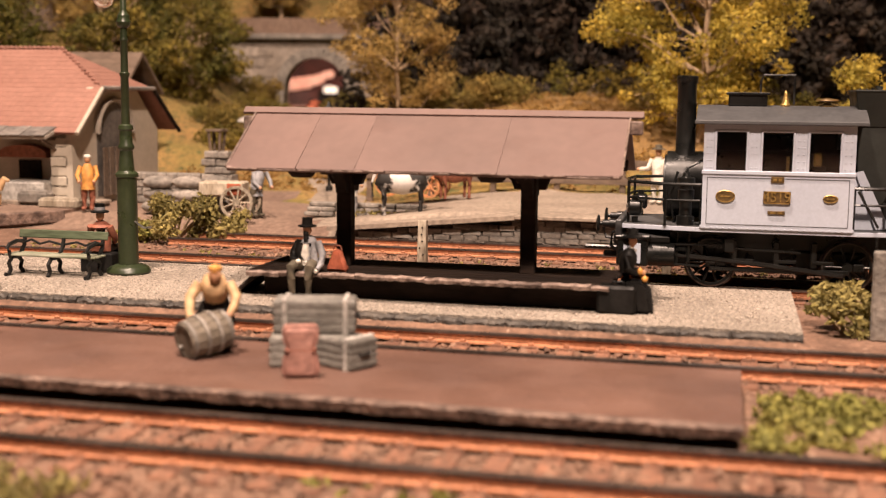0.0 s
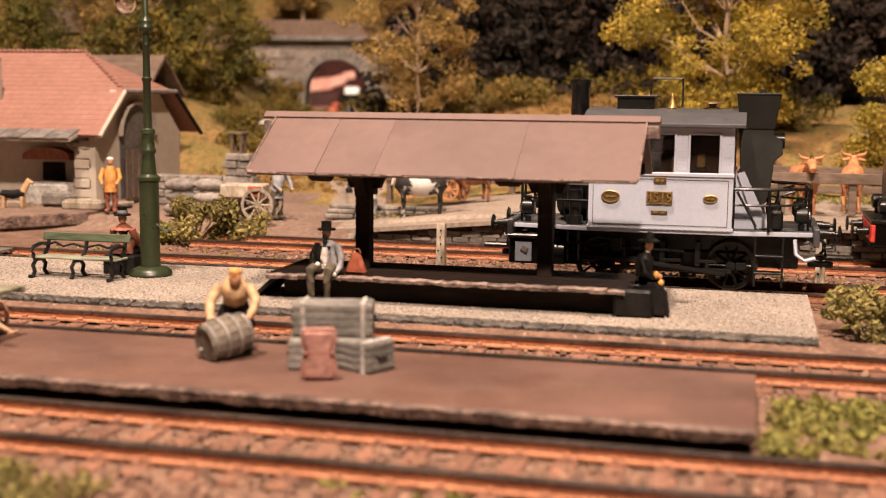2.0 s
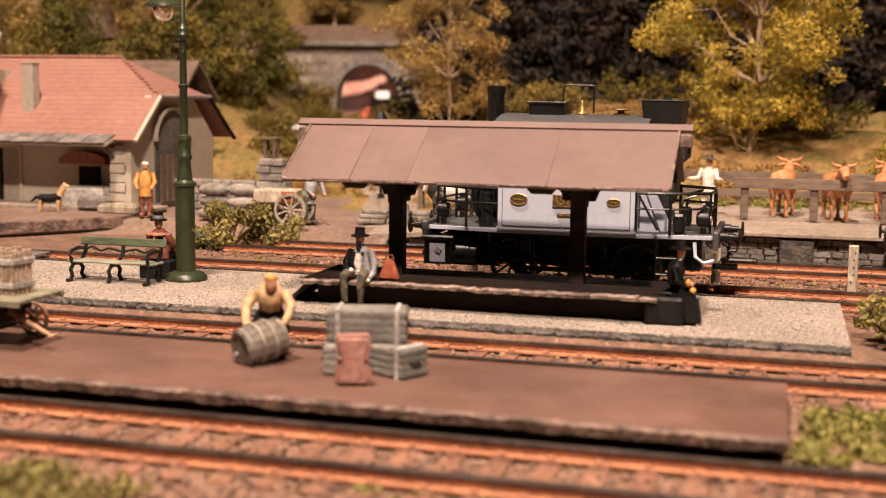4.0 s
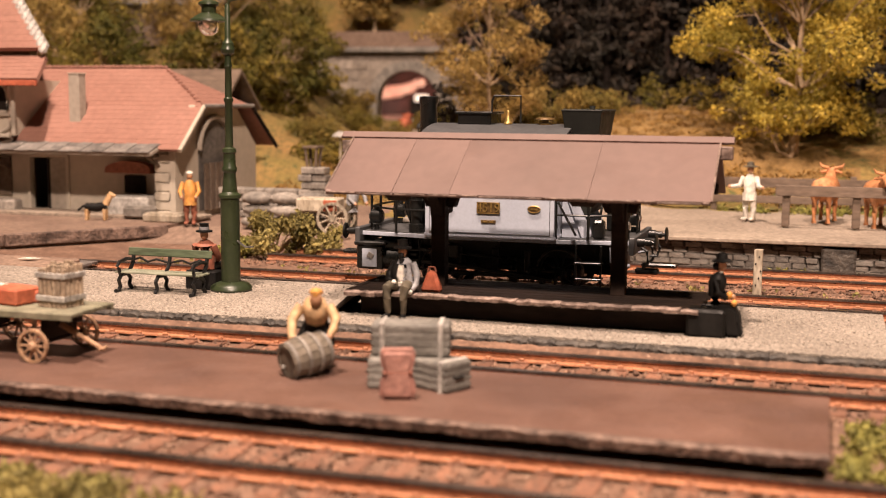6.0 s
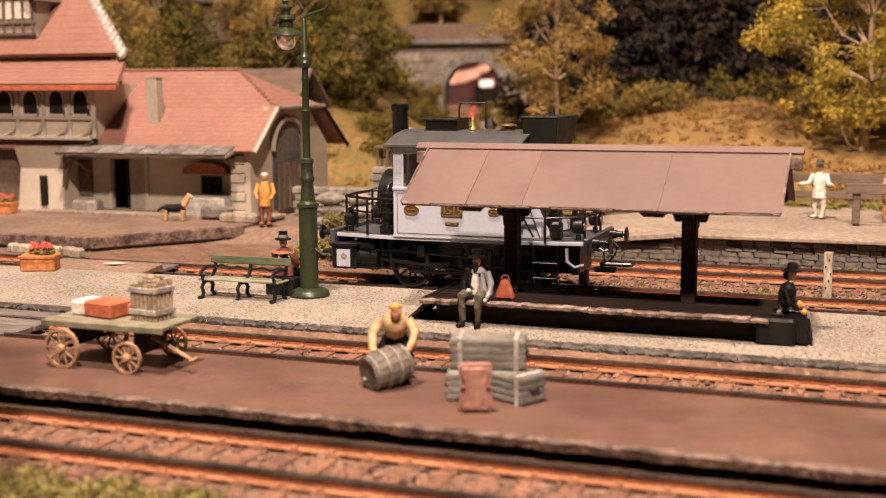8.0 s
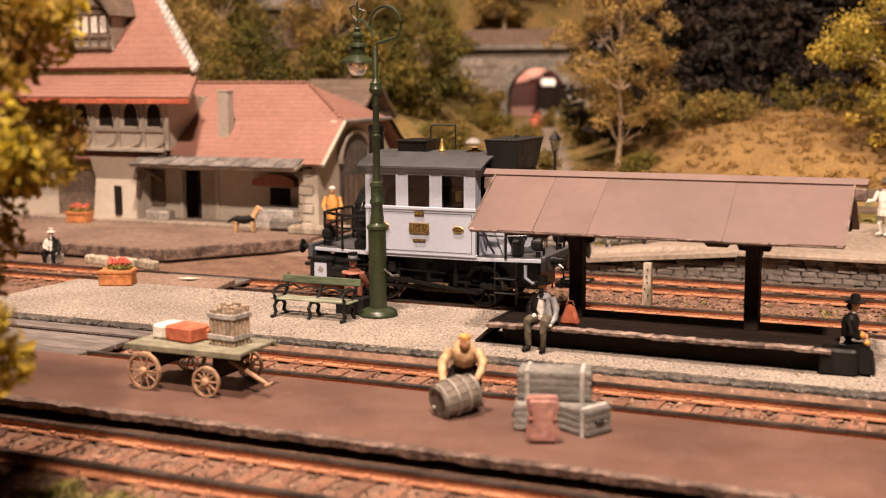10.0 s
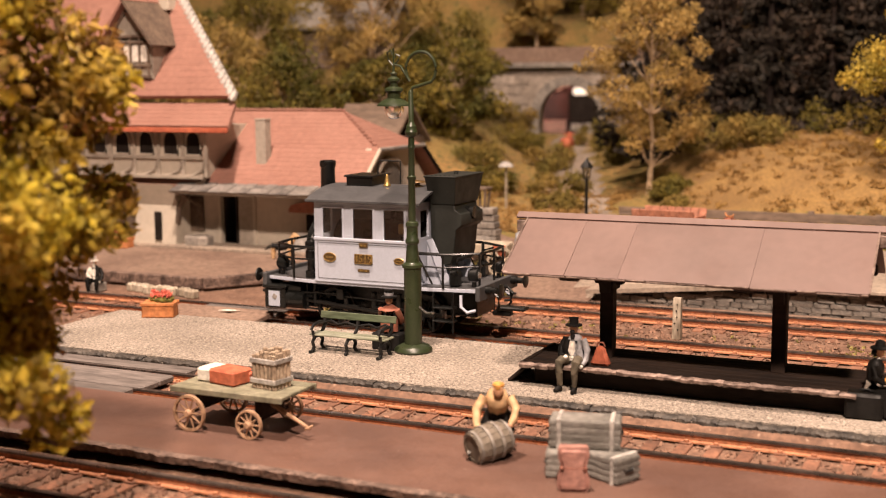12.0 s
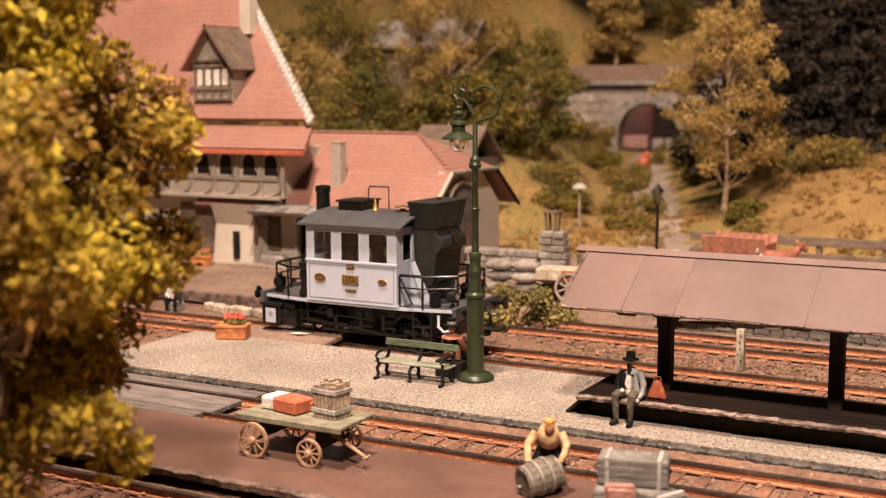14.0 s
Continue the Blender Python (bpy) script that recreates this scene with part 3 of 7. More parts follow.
def road_platform():
    """The cattle ramp: a paved edge over a rough stone wall, ramped at its end."""
    t = thing("retaining_wall", P(0, 0, 0), "rough grey stone retaining wall with a pale concrete coping", "wall", kind="structure")
    bm = B()
    prism(bm, [(1.2, -0.5), (6.2, -0.5), (6.2, 0.36), (1.2, -0.08)], 0.5, Matrix.Translation((0, 9.75, 0)))
    box(bm, (18.2, 10.0, -0.07), (24, 0.5, 0.86), 0)
    part("wall_core", bm, M_DARKSTONE, t)
    bm = B()
    prism(bm, [(1.0, -0.12), (6.2, 0.36), (6.2, 0.48), (1.0, 0.0)], 0.98, Matrix.Translation((0, 9.37, 0)))
    part("coping", bm, M_ROAD, t)
    bm = B()
    box(bm, (18.2, 10.08, 0.43), (24, 1.5, 0.11), 0.02)
    part("coping", bm, M_ROAD, t)
    rng = random.Random(3)
    made = []
    for k in range(5):
        bm = B()
        box(bm, (0, 0, 0), (1, 0.16, 1), 0.06)
        for v in bm.verts:
            v.co += Vector((rng.uniform(-0.06, 0.06), rng.uniform(-0.02, 0.02), rng.uniform(-0.08, 0.08)))
        made.append(bm)
    obs = [part("stone", bm, M_STONE, t, at=P(16 + i, 9.9, -0.3)) for i, bm in enumerate(made)]
    rows = [(-0.42, 0.15), (-0.27, 0.15), (-0.12, 0.15), (0.03, 0.15), (0.18, 0.14)]
    for z, h in rows:
        x = 1.6 + rng.uniform(0, 0.3)
        while x < 16:
            w = rng.uniform(0.28, 0.6)
            top = -0.12 + 0.48 * min((x - 1.0) / 5.2, 1) if x < 6.2 else 0.36
            if z + h < top:
                o = again(rng.choice(obs), t, P(x + w / 2, 9.72 + rng.uniform(-0.02, 0.03), z + h / 2))
                o.scale = (w * 0.96, 1, h * 0.95)
            x += w
    bm = B()
    box(bm, (0, 0, 0), (0.85, 0.3, 0.8), 0.05)
    part("buttress", bm, M_DARKSTONE, t, at=P(12.15, 9.55, -0.08))


road_platform()


def station_platform():
    t = thing("station_platform", P(0, 0, 0), "brown earth platform before the station with a dark edge", "platform", kind="structure")
    bm = B()
    bm_pts = [(-45, 6.7), (-10.5, 6.5), (-7.6, 10.4), (-7.6, 13.2), (-45, 13.2)]
    top = [bm.verts.new((x, y, 0.08)) for x, y in bm_pts]
    low = [bm.verts.new((x, y, -0.5)) for x, y in bm_pts]
    bm.faces.new(top)
    for i in range(5):
        j = (i + 1) % 5
        f = bm.faces.new((top[j], top[i], low[i], low[j]))
    bmesh.ops.recalc_face_normals(bm, faces=bm.faces)
    part("platform_top", bm, M_YARD, t)
    for a, b in (((-45, 6.6), (-10.5, 6.4)), ((-10.45, 6.4), (-7.55, 10.35))):
        d = Vector((b[0] - a[0], b[1] - a[1], 0))
        bm = B()
        box(bm, (d.length / 2, 0, 0), (d.length, 0.2, 0.36), 0.03)
        part("platform_kerb", bm, M_TORN, t, at=P(a[0], a[1], -0.08, 0, 0, math.degrees(math.atan2(d.y, d.x))))
    bm = B()
    box(bm, (-15.5, 12.4, 0.13), (16, 1.5, 0.12), 0.02)
    part("house_step", bm, M_ROAD, t)
    # plank crossing over the running track
    c = thing("plank_crossing", P(-7.0, T3, 0), "grey plank crossing laid between the rails", "crossing", kind="structure")
    rng = random.Random(4)
    for i in range(5):
        bm = B()
        box(bm, (0, 0, 0), (2.6, 0.22, 0.08), 0.012)
        part("plank", bm, M_DECK, c, at=P(rng.uniform(-0.05, 0.05), -0.5 + i * 0.25, RAIL - 0.05))
    bm = B()
    box(bm, (0, 0, 0), (3.0, 0.9, 0.16), 0.03)
    part("ramp", bm, M_YARD, c, at=P(0.2, -1.25, RAIL + 0.12, 6))


station_platform()


def left_crossing():
    """Timber decking at the far end of the island platform."""
    c = thing("timber_crossing", P(-8.6, T2, 0), "weathered grey timber crossing between the platforms", "crossing", kind="structure")
    rng = random.Random(14)
    for y, w in ((-1.05, 0.5), (-0.42, 0.55), (0.14, 0.5), (0.95, 0.42)):
        bm = B()
        box(bm, (0, 0, 0), (9.5, w, 0.14), 0.03)
        part("plank", bm, M_DECK, c, at=P(rng.uniform(-0.1, 0.1), y, RAIL - 0.03))


left_crossing()

# ---- the shelter on the island platform ----


def shelter():
    t = thing("platform_shelter", P(6.5, -0.55, 0), "open timber platform shelter with a brown boarded roof and plank floor", "shelter")
    rng = random.Random(21)
    # base: dark box with a boarded rim
    bm = B()
    box(bm, (0.12, -0.23, 0.2), (6.2, 1.6, 0.4), 0.02)
    part("base", bm, M_BEAM, t)
    for i in range(7):
        bm = B()
        box(bm, (0, 0, 0), (6.42, 0.27, 0.06), 0.012)
        part("floor_board", bm, M_BEAM, t, at=P(0.13 + rng.uniform(-0.03, 0.03), -1.13 + i * 0.28, 0.43))
    x = -3.16
    while x < 3.25:
        w = min(rng.uniform(0.35, 0.85), 3.3 - x)
        bm = B()
        n = max(int(w / 0.09), 3)
        rows = []
        for i in range(n + 1):
            u = 0.003 + (w - 0.006) * i / n
            top, lip = 0.045 + rng.uniform(-0.016, 0.008), -0.085 + rng.uniform(-0.014, 0.014)
            rows.append([bm.verts.new(v) for v in ((u, 0.08, -0.04), (u, 0.08, top), (u, lip + 0.03, top), (u, lip, top - 0.025), (u, lip + 0.012, -0.04 + rng.uniform(-0.015, 0.015)))])
        for a, b in zip(rows, rows[1:]):
            for k in range(5):
                bm.faces.new((a[k], a[(k + 1) % 5], b[(k + 1) % 5], b[k]))
        bm.faces.new(rows[0])
        bm.faces.new(rows[-1][::-1])
        bmesh.ops.recalc_face_normals(bm, faces=bm.faces)
        part("rim_block", bm, M_BEAMLIGHT, t, at=P(x, -1.36 + rng.uniform(-0.012, 0.012), 0.435 + rng.uniform(-0.01, 0.008)), smooth=0)
        x += w
    bm = B()
    box(bm, (0, 0, 0), (0.1, 1.95, 0.09), 0.02)
    part("rim_block", bm, M_BEAM, t, at=P(-3.14, -0.32, 0.43))
    # sloping end boards by the step
    bm = B()
    box(bm, (0, 0, 0), (0.5, 1.2, 0.07), 0.02)
    part("step_board", bm, M_BEAM, t, at=P(-3.3, -0.6, 0.18, 0, -42, 0))
    # posts with curved brackets
    for px in (-1.72, 1.72):
        bm = B()
        box(bm, (0, 0, 1.15), (0.27, 0.3, 2.3), 0.02)
        box(bm, (-0.05, 0, 1.92), (0.38, 0.34, 0.62), 0.05)
        part("post", bm, M_BEAM, t, at=P(px, -0.1, 0.45))
        for s in (-1, 1):
            bm = B()
            prism(bm, [(0.16, 0), (0.95, 0), (0.95, -0.14), (0.62, -0.24), (0.44, -0.42), (0.38, -0.62), (0.16, -0.62)], 0.2, Matrix.Translation((0, -0.1, 0)))
            part("bracket", bm, M_BEAM, t, at=P(px, 0, 2.44, 0, 0, 90 * s))
            bm = B()
            prism(bm, [(0.16, 0), (0.6, 0), (0.56, -0.16), (0.34, -0.3), (0.28, -0.46), (0.16, -0.46)], 0.2, Matrix.Translation((0, -0.1, 0)))
            part("bracket", bm, M_BEAM, t, at=P(px, 0, 2.42, 0, 0, 0 if s > 0 else 180))
        bm = B()
        box(bm, (-0.5, -1.1, -0.06), (0.5, 0.16, 0.2), 0.07)
        part("bracket", bm, M_BEAM, t, at=P(px, 0, 2.3))
        bm = B()
        box(bm, (0, 0, 0), (0.22, 2.5, 0.18), 0.02)
        part("cross_beam", bm, M_BEAM, t, at=P(px, 0, 2.3))
    for y, z in ((-1.15, 2.36), (1.15, 2.36), (0, 3.1)):
        bm = B()
        box(bm, (0, 0, 0), (6.7, 0.18, 0.2), 0.02)
        part("purlin", bm, M_BEAM, t, at=P(0, y, z))
    # roof: boards of unequal widths, front and back slopes
    cuts = [0.0, 0.185, 0.34, 0.70, 1.0]
    for sgn in (-1, 1):
        for a, b in zip(cuts, cuts[1:]):
            bm = B()
            ex0, ex1 = -3.46 + a * 6.92, -3.46 + b * 6.92
            rx0, rx1 = -3.46 + a * 6.92, -3.46 + b * 6.92
            lift, drop = rng.uniform(-0.012, 0.012), rng.uniform(-0.02, 0.02)
            slab(bm, [(ex0 + 0.0025, sgn * (1.56 + drop), 2.32 + lift), (ex1 - 0.0025, sgn * (1.56 + drop), 2.32 - lift), (rx1 - 0.0015, 0.0, 3.32), (rx0 + 0.0015, 0.0, 3.32)], 0.07)
            part("roof_board", bm, M_ROOFCARD, t, smooth=0)
    bm = B()
    slab(bm, [(-3.72, -0.14, 3.27), (3.7, -0.14, 3.27), (3.7, 0, 3.37), (-3.72, 0, 3.37)], 0.05)
    slab(bm, [(-3.72, 0.14, 3.27), (3.7, 0.14, 3.27), (3.7, 0, 3.37), (-3.72, 0, 3.37)], 0.05)
    part("ridge_cap", bm, M_ROOFCARD, t, smooth=0)
    # worn pale edge of the boards, its highlight put into the colour too
    x = -3.46
    while x < 3.4:
        w = min(rng.uniform(0.3, 0.9), 3.46 - x)
        bm = B()
        box(bm, (w / 2, 0, 0), (w - 0.03, 0.03, 0.03), 0.008)
        part("eave_strip", bm, M_BEAMLIGHT, t, at=P(x, -1.57 + rng.uniform(-0.012, 0.008), 2.3 + rng.uniform(-0.01, 0.01)))
        x += w
    for x in (-3.47, 3.47):
        bm = B()
        rod(bm, (x, -1.56, 2.33), (x, -0.1, 3.28), 0.02, seg=5)
        part("verge_strip", bm, M_BEAMLIGHT, t)
    for x in (-3.6, 3.58):
        bm = B()
        box(bm, (0, 0, 0), (0.22, 0.2, 0.24), 0.02)
        part("beam_end", bm, M_BEAMLIGHT, t, at=P(x, -0.05, 3.08))
        bm = B()
        box(bm, (0, 0, 0), (0.1, 1.2, 0.14), 0.02)
        part("gable_tie", bm, M_BEAM, t, at=P(x * 0.93, 0, 2.75))
    return t


shelter()

# ---- the small locomotive ----


def make_wheel(parent, at, r, w, spokes, mat):
    """A rim with a hub and spokes of their own."""
    bm = B()
    lathe(bm, [(r * 0.84, -w / 2), (r, -w / 2), (r, w / 2), (r * 0.84, w / 2), (r * 0.84, -w / 2)], 28, cap=False)
    wh = part("wheel", bm, mat, parent, at=at)
    bm = B()
    rod(bm, (0, 0, -w * 0.8), (0, 0, w * 0.8), r * 0.2, seg=12)
    part("hub", bm, mat, wh)
    for k in range(spokes):
        a = 360 * k / spokes
        if k == 0:
            bm = B()
            rod(bm, (r * 0.15, 0, 0), (r * 0.9, 0, 0), r * 0.06, seg=6)
            first = part("spoke", bm, mat, wh)
        else:
            again(first, wh, P(0, 0, 0, 0, 0, a))
    return wh


def railing(parent, pts, h, r=0.035):
    bm = B()
    for x, y in pts:
        rod(bm, (x, y, 0), (x, y, h), r * 0.85, seg=6)
    tube(bm, [(x, y, h) for x, y in pts], r, 6)
    tube(bm, [(x, y, h * 0.62) for x, y in pts], r * 0.7, 6)
    return part("railing", bm, M_BLACK, parent, at=P(0, 0, 1.02))


def buffer_pair(parent, x, d, z=0.98, mat=M_BLACK):
    for s in (-1, 1):
        bm = B()
        q = Matrix.Rotation(radians(90 * d), 4, "Y")
        lathe(bm, [(0.1, 0), (0.1, 0.16), (0.075, 0.16), (0.075, 0.3), (0.04, 0.31), (0.04, 0.36), (0.16, 0.37), (0.18, 0.4), (0.12, 0.425), (0.0, 0.43)], 14, (0, 0, 0), q)
        part("buffer", bm, mat, parent, at=P(x, s * 0.82, z))


def side_writing(parent):
    cu = bpy.data.curves.new("number_text", "FONT")
    cu.body, cu.size, cu.extrude, cu.align_x, cu.align_y = "4519", 0.26 * K, 0.008 * K, "CENTER", "CENTER"
    ob = new("number_text", cu)
    dg = bpy.context.evaluated_depsgraph_get()
    me = bpy.data.meshes.new_from_object(ob.evaluated_get(dg))
    bpy.data.objects.remove(ob)
    me.materials.clear()
    me.materials.append(M_BRASS)
    o = new("number", me)
    o.parent = parent
    o.matrix_basis = P(0, -0.035, 0, 90)
    o["label"] = "raised brass number"


LZ = 0.1


def locomotive():
    # x is along the track, the cab is in the middle; z = 0 is the platform's level
    L = thing("small_locomotive", P(12.58, T3, LZ), "small black tank locomotive with a boxy pale grey cab", "locomotive")
    W = 1.33
    # frame and running board
    bm = B()
    plan = [(-3.0, -1.06), (-1.5, -1.3), (1.5, -1.3), (3.0, -1.06), (3.0, 1.06), (1.5, 1.3), (-1.5, 1.3), (-3.0, 1.06)]
    slab(bm, [(x, y, 1.02) for x, y in plan], 0.09)
    part("running_board", bm, M_DGREY, L, smooth=0)
    for s in (-1, 1):
        bm = B()
        for a, b in zip(plan[:3], plan[1:4]):
            a, b = Vector((a[0], a[1] * -s, 0.975)), Vector((b[0], b[1] * -s, 0.975))
            d = b - a
            box(bm, (a + b) / 2, (d.length, 0.035, 0.085), 0.006, rot=Matrix.Rotation(math.atan2(d.y, d.x), 4, "Z"))
        part("valance", bm, M_WHITE, L, "pale grey edge strip")
    bm = B()
    box(bm, (0, 0, 0.58), (5.4, 1.15, 0.7), 0.03)
    box(bm, (-1.75, 0, 0.45), (0.9, 1.5, 0.5), 0.05)
    box(bm, (1.1, 0, 0.3), (1.4, 1.3, 0.5), 0.05)
    part("frame", bm, M_BLACK, L)
    for x in (-3.0, 3.0):
        bm = B()
        box(bm, (x, 0, 0.93), (0.12, 2.5, 0.36), 0.02)
        part("buffer_beam", bm, M_DGREY, L)
        buffer_pair(L, x + (0.05 if x > 0 else -0.05), 1 if x > 0 else -1)
        bm = B()
        d = 1 if x > 0 else -1
        rod(bm, (x, 0, 0.95), (x + d * 0.3, 0, 0.95), 0.05, seg=8)
        tube(bm, [(x + d * 0.3, 0, 0.95), (x + d * 0.42, 0, 0.8), (x + d * 0.36, 0, 0.62), (x + d * 0.2, 0, 0.6)], 0.035, 6)
        box(bm, (x + d * 0.42, 0, 0.42), (0.75, 0.34, 0.09), 0.03)
        box(bm, (x + d * 0.15, 0, 0.28), (0.5, 0.2, 0.12), 0.03)
        part("coupling", bm, M_BLACK, L)
        for s in (-1, 1):
            bm = B()
            tube(bm, [(x + d * 0.05, s * 0.4, 0.85), (x + d * 0.2, s * 0.4, 0.75), (x + d * 0.22, s * 0.4, 0.5), (x + d * 0.12, s * 0.4, 0.38)], 0.035, 6)
            part("brake_hose", bm, M_BLACK, L)
    # wheels with rods
    for x in (-1.2, 1.4):
        for s in (-1, 1):
            wh = make_wheel(L, P(x, s * 0.74, RAIL - LZ + 0.49, 90), 0.49, 0.12, 10, M_BLACK)
            bm = B()
            lathe(bm, [(0.47, -0.075), (0.53, -0.075), (0.5, -0.055), (0.485, 0.06), (0.46, 0.065)], 28, cap=False)
            part("tyre", bm, M_RAILTOP, wh, "thin steel tyre")
            bm = B()
            box(bm, (0.2, 0, 0.1 * -s), (0.22, 0.16, 0.08), 0.02)
            part("crank", bm, M_BLACK, wh)
    for s in (-1, 1):
        bm = B()
        box(bm, (0.1, s * 0.9, 0.17), (2.65, 0.05, 0.1), 0.015)
        part("coupling_rod", bm, M_BLACK, L)
        bm = B()
        rod(bm, (-1.9, s * 0.98, 0.42), (-0.3, s * 0.98, 0.3), 0.05, seg=6)
        rod(bm, (-0.3, s * 1.0, 0.3), (1.3, s * 0.98, 0.12), 0.05, seg=6)
        part("connecting_rod", bm, M_IRON, L)
        bm = B()
        rod(bm, (-2.75, s * 0.98, 0.42), (-1.9, s * 0.98, 0.42), 0.24, seg=14)
        rod(bm, (-2.8, s * 0.98, 0.42), (-2.75, s * 0.98, 0.42), 0.27, seg=14)
        rod(bm, (-2.65, s * 0.98, 0.72), (-2.0, s * 0.98, 0.72), 0.14, seg=10)
        part("cylinder", bm, M_BLACK, L)
        bm = B()
        box(bm, (-2.72, s * 0.98, 0.46), (0.62, 0.5, 0.52), 0.03)
        box(bm, (-2.72, s * 0.98, 0.76), (0.72, 0.58, 0.1), 0.03)
        part("valve_chest", bm, M_BLACK, L)
        bm = B()
        box(bm, (-2.72, s * 1.24, 0.45), (0.34, 0.02, 0.4), 0.005)
        box(bm, (-2.7, s * 1.252, 0.5), (0.13, 0.015, 0.12), 0.005, rot=Matrix.Rotation(0.5, 4, "Y"), mat=1)
        part("cover_plate", bm, [M_WHITE, M_SLATE], L, "pale grey plate on the valve chest")
        bm = B()
        for k in range(4):
            rod(bm, (-2.3 + k * 0.22, s * 1.0, 0.2 + 0.1 * (k % 2)), (-2.3 + k * 0.22, s * 1.0, 0.86), 0.03 + 0.012 * (k % 2), seg=6)
            rod(bm, (-2.3 + k * 0.22, s * 1.02, 0.3 + 0.12 * k), (-2.12 + k * 0.22, s * 1.06, 0.3 + 0.12 * k), 0.04, seg=6)
        rod(bm, (-2.35, s * 1.06, 0.26), (-1.4, s * 1.06, 0.22), 0.025, seg=6)
        rod(bm, (-2.35, s * 1.06, 0.62), (-0.9, s * 1.06, 0.66), 0.022, seg=6)
        box(bm, (-0.85, s * 1.08, 0.66), (0.2, 0.08, 0.28), 0.02)
        part("linkage", bm, M_BLACK, L)
        bm = B()
        for z in (0.55, 0.22):
            box(bm, (2.12, s * 1.2, z), (0.55, 0.3, 0.045), 0.01)
        for x in (1.86, 2.38):
            box(bm, (x, s * 1.3, 0.44), (0.045, 0.04, 0.98), 0.005)
        part("steps", bm, M_BLACK, L)
        bm = B()
        tube(bm, [(2.6, s * 1.3, 0.9), (2.62, s * 1.36, 0.62), (2.78, s * 1.36, 0.5), (2.98, s * 1.3, 0.55)], 0.04, 6)
        part("grab_iron", bm, M_WHITE, L, "pale grey bent hand iron")
        bm = B()
        for k, x in enumerate((-0.75, 0.05, 0.75)):
            box(bm, (x, s * 0.95, 0.5), (0.12, 0.1, 0.5), 0.02)
            box(bm, (x + 0.18, s * 0.98, 0.36), (0.4, 0.06, 0.07), 0.015)
        rod(bm, (-1.3, s * 1.02, 0.62), (0.5, s * 1.02, 0.55), 0.028, seg=6)
        part("valve_gear", bm, M_BLACK, L)
    # cab
    wins = [(-1.18, -0.58), (-0.32, 0.28), (0.54, 1.14)]
    bm = B()
    box(bm, (0, 0, 1.04), (2.86, 2.7, 0.05), 0.005)
    ob = part("cab", bm, M_WHITE, L, "pale grey riveted cab")
    for s in (-1, 1):
        y = s * W
        bm = B()
        box(bm, (0, y, 1.555), (2.8, 0.06, 1.09), 0)
        part("side_panel", bm, M_WHITE, ob, smooth=0)
        edges = [-1.4] + [v for w in wins for v in w] + [1.4]
        for a, b in zip(edges[::2], edges[1::2]):
            bm = B()
            box(bm, ((a + b) / 2, y, 2.5), (b - a, 0.06, 0.8), 0)
            part("window_pillar", bm, M_WHITE, ob, smooth=0)
        bm = B()
        box(bm, (0, y, 2.975), (2.8, 0.06, 0.15), 0)
        part("top_rail", bm, M_WHITE, ob, smooth=0)
    for x in (-1.37, 1.37):
        bm = B()
        turn = Matrix.Translation((x + 0.03, 0, 0)) @ Matrix.Rotation(radians(90), 4, "Z")
        for y0, y1, z0, z1 in ((-1.3, 1.3, 1.06, 2.18), (-1.3, 1.3, 2.85, 3.05), (-1.3, -1.02, 2.18, 2.85), (-0.55, 0.55, 2.18, 2.85), (1.02, 1.3, 2.18, 2.85)):
            prism(bm, [(y0, z0), (y1, z0), (y1, z1), (y0, z1)], 0.06, turn)
        part("end_panel", bm, M_WHITE, ob, smooth=0)
    for s in (-1, 1):
        y = s * (W + 0.035)
        # raised panel line, belt moulding and rivets
        bm = B()
        box(bm, (0, y, 2.1), (2.84, 0.05, 0.08), 0.012)
        part("belt_moulding", bm, M_WHITE, ob)
        bm = B()
        for x0, x1, z0, z1 in ((-1.31, 1.31, 1.1, 2.0),):
            for a, b in (((x0, z0), (x1, z0)), ((x1, z0), (x1, z1)), ((x1, z1), (x0, z1)), ((x0, z1), (x0, z0))):
                rod(bm, (a[0], y - s * 0.002, a[1]), (b[0], y - s * 0.004, b[1]), 0.007, seg=5)
        part("panel_line", bm, M_DGREY, ob, "thin dark lining")
        bm = B()
        for k in range(24):
            ball(bm, (-1.33 + k * 0.1157, y, 1.03), 0.016, sub=1)
        for xa in (-1.33, -1.25, -0.5, -0.41, 0.36, 0.46, 1.22, 1.32):
            for k in range(6):
                ball(bm, (xa, y - s * 0.004, 2.2 + k * 0.13), 0.016, sub=1)
        part("rivet", bm, M_WHITE, ob)
        for a, b in wins:
            bm = B()
            cx, w = (a + b) / 2, b - a
            for dx, dz, sx, sz in ((-w / 2, 0, 0.05, 0.84), (w / 2, 0, 0.05, 0.84), (0, 0.4, w + 0.05, 0.05), (0, -0.4, w + 0.05, 0.05)):
                box(bm, (cx + dx, y - s * 0.012, 2.5 + dz), (sx, 0.05, sz), 0.012)
            fr = part("window_frame", bm, M_WHITE, ob)
            bm = B()
            box(bm, (cx, s * (W - 0.01), 2.5), (w, 0.012, 0.8), 0)
            pane = part("pane", bm, M_PANE, fr)
            pane.visible_shadow = False
        # number plate and oval builder's plates
        bm = B()
        box(bm, (0, 0, 0), (0.48, 0.03, 0.22), 0.01)
        pl = part("number_plate", bm, M_BRASSDARK, ob, "dark brass number plate", at=P(0, y + s * 0.01, 1.64, 0, 0, 0 if s < 0 else 180))
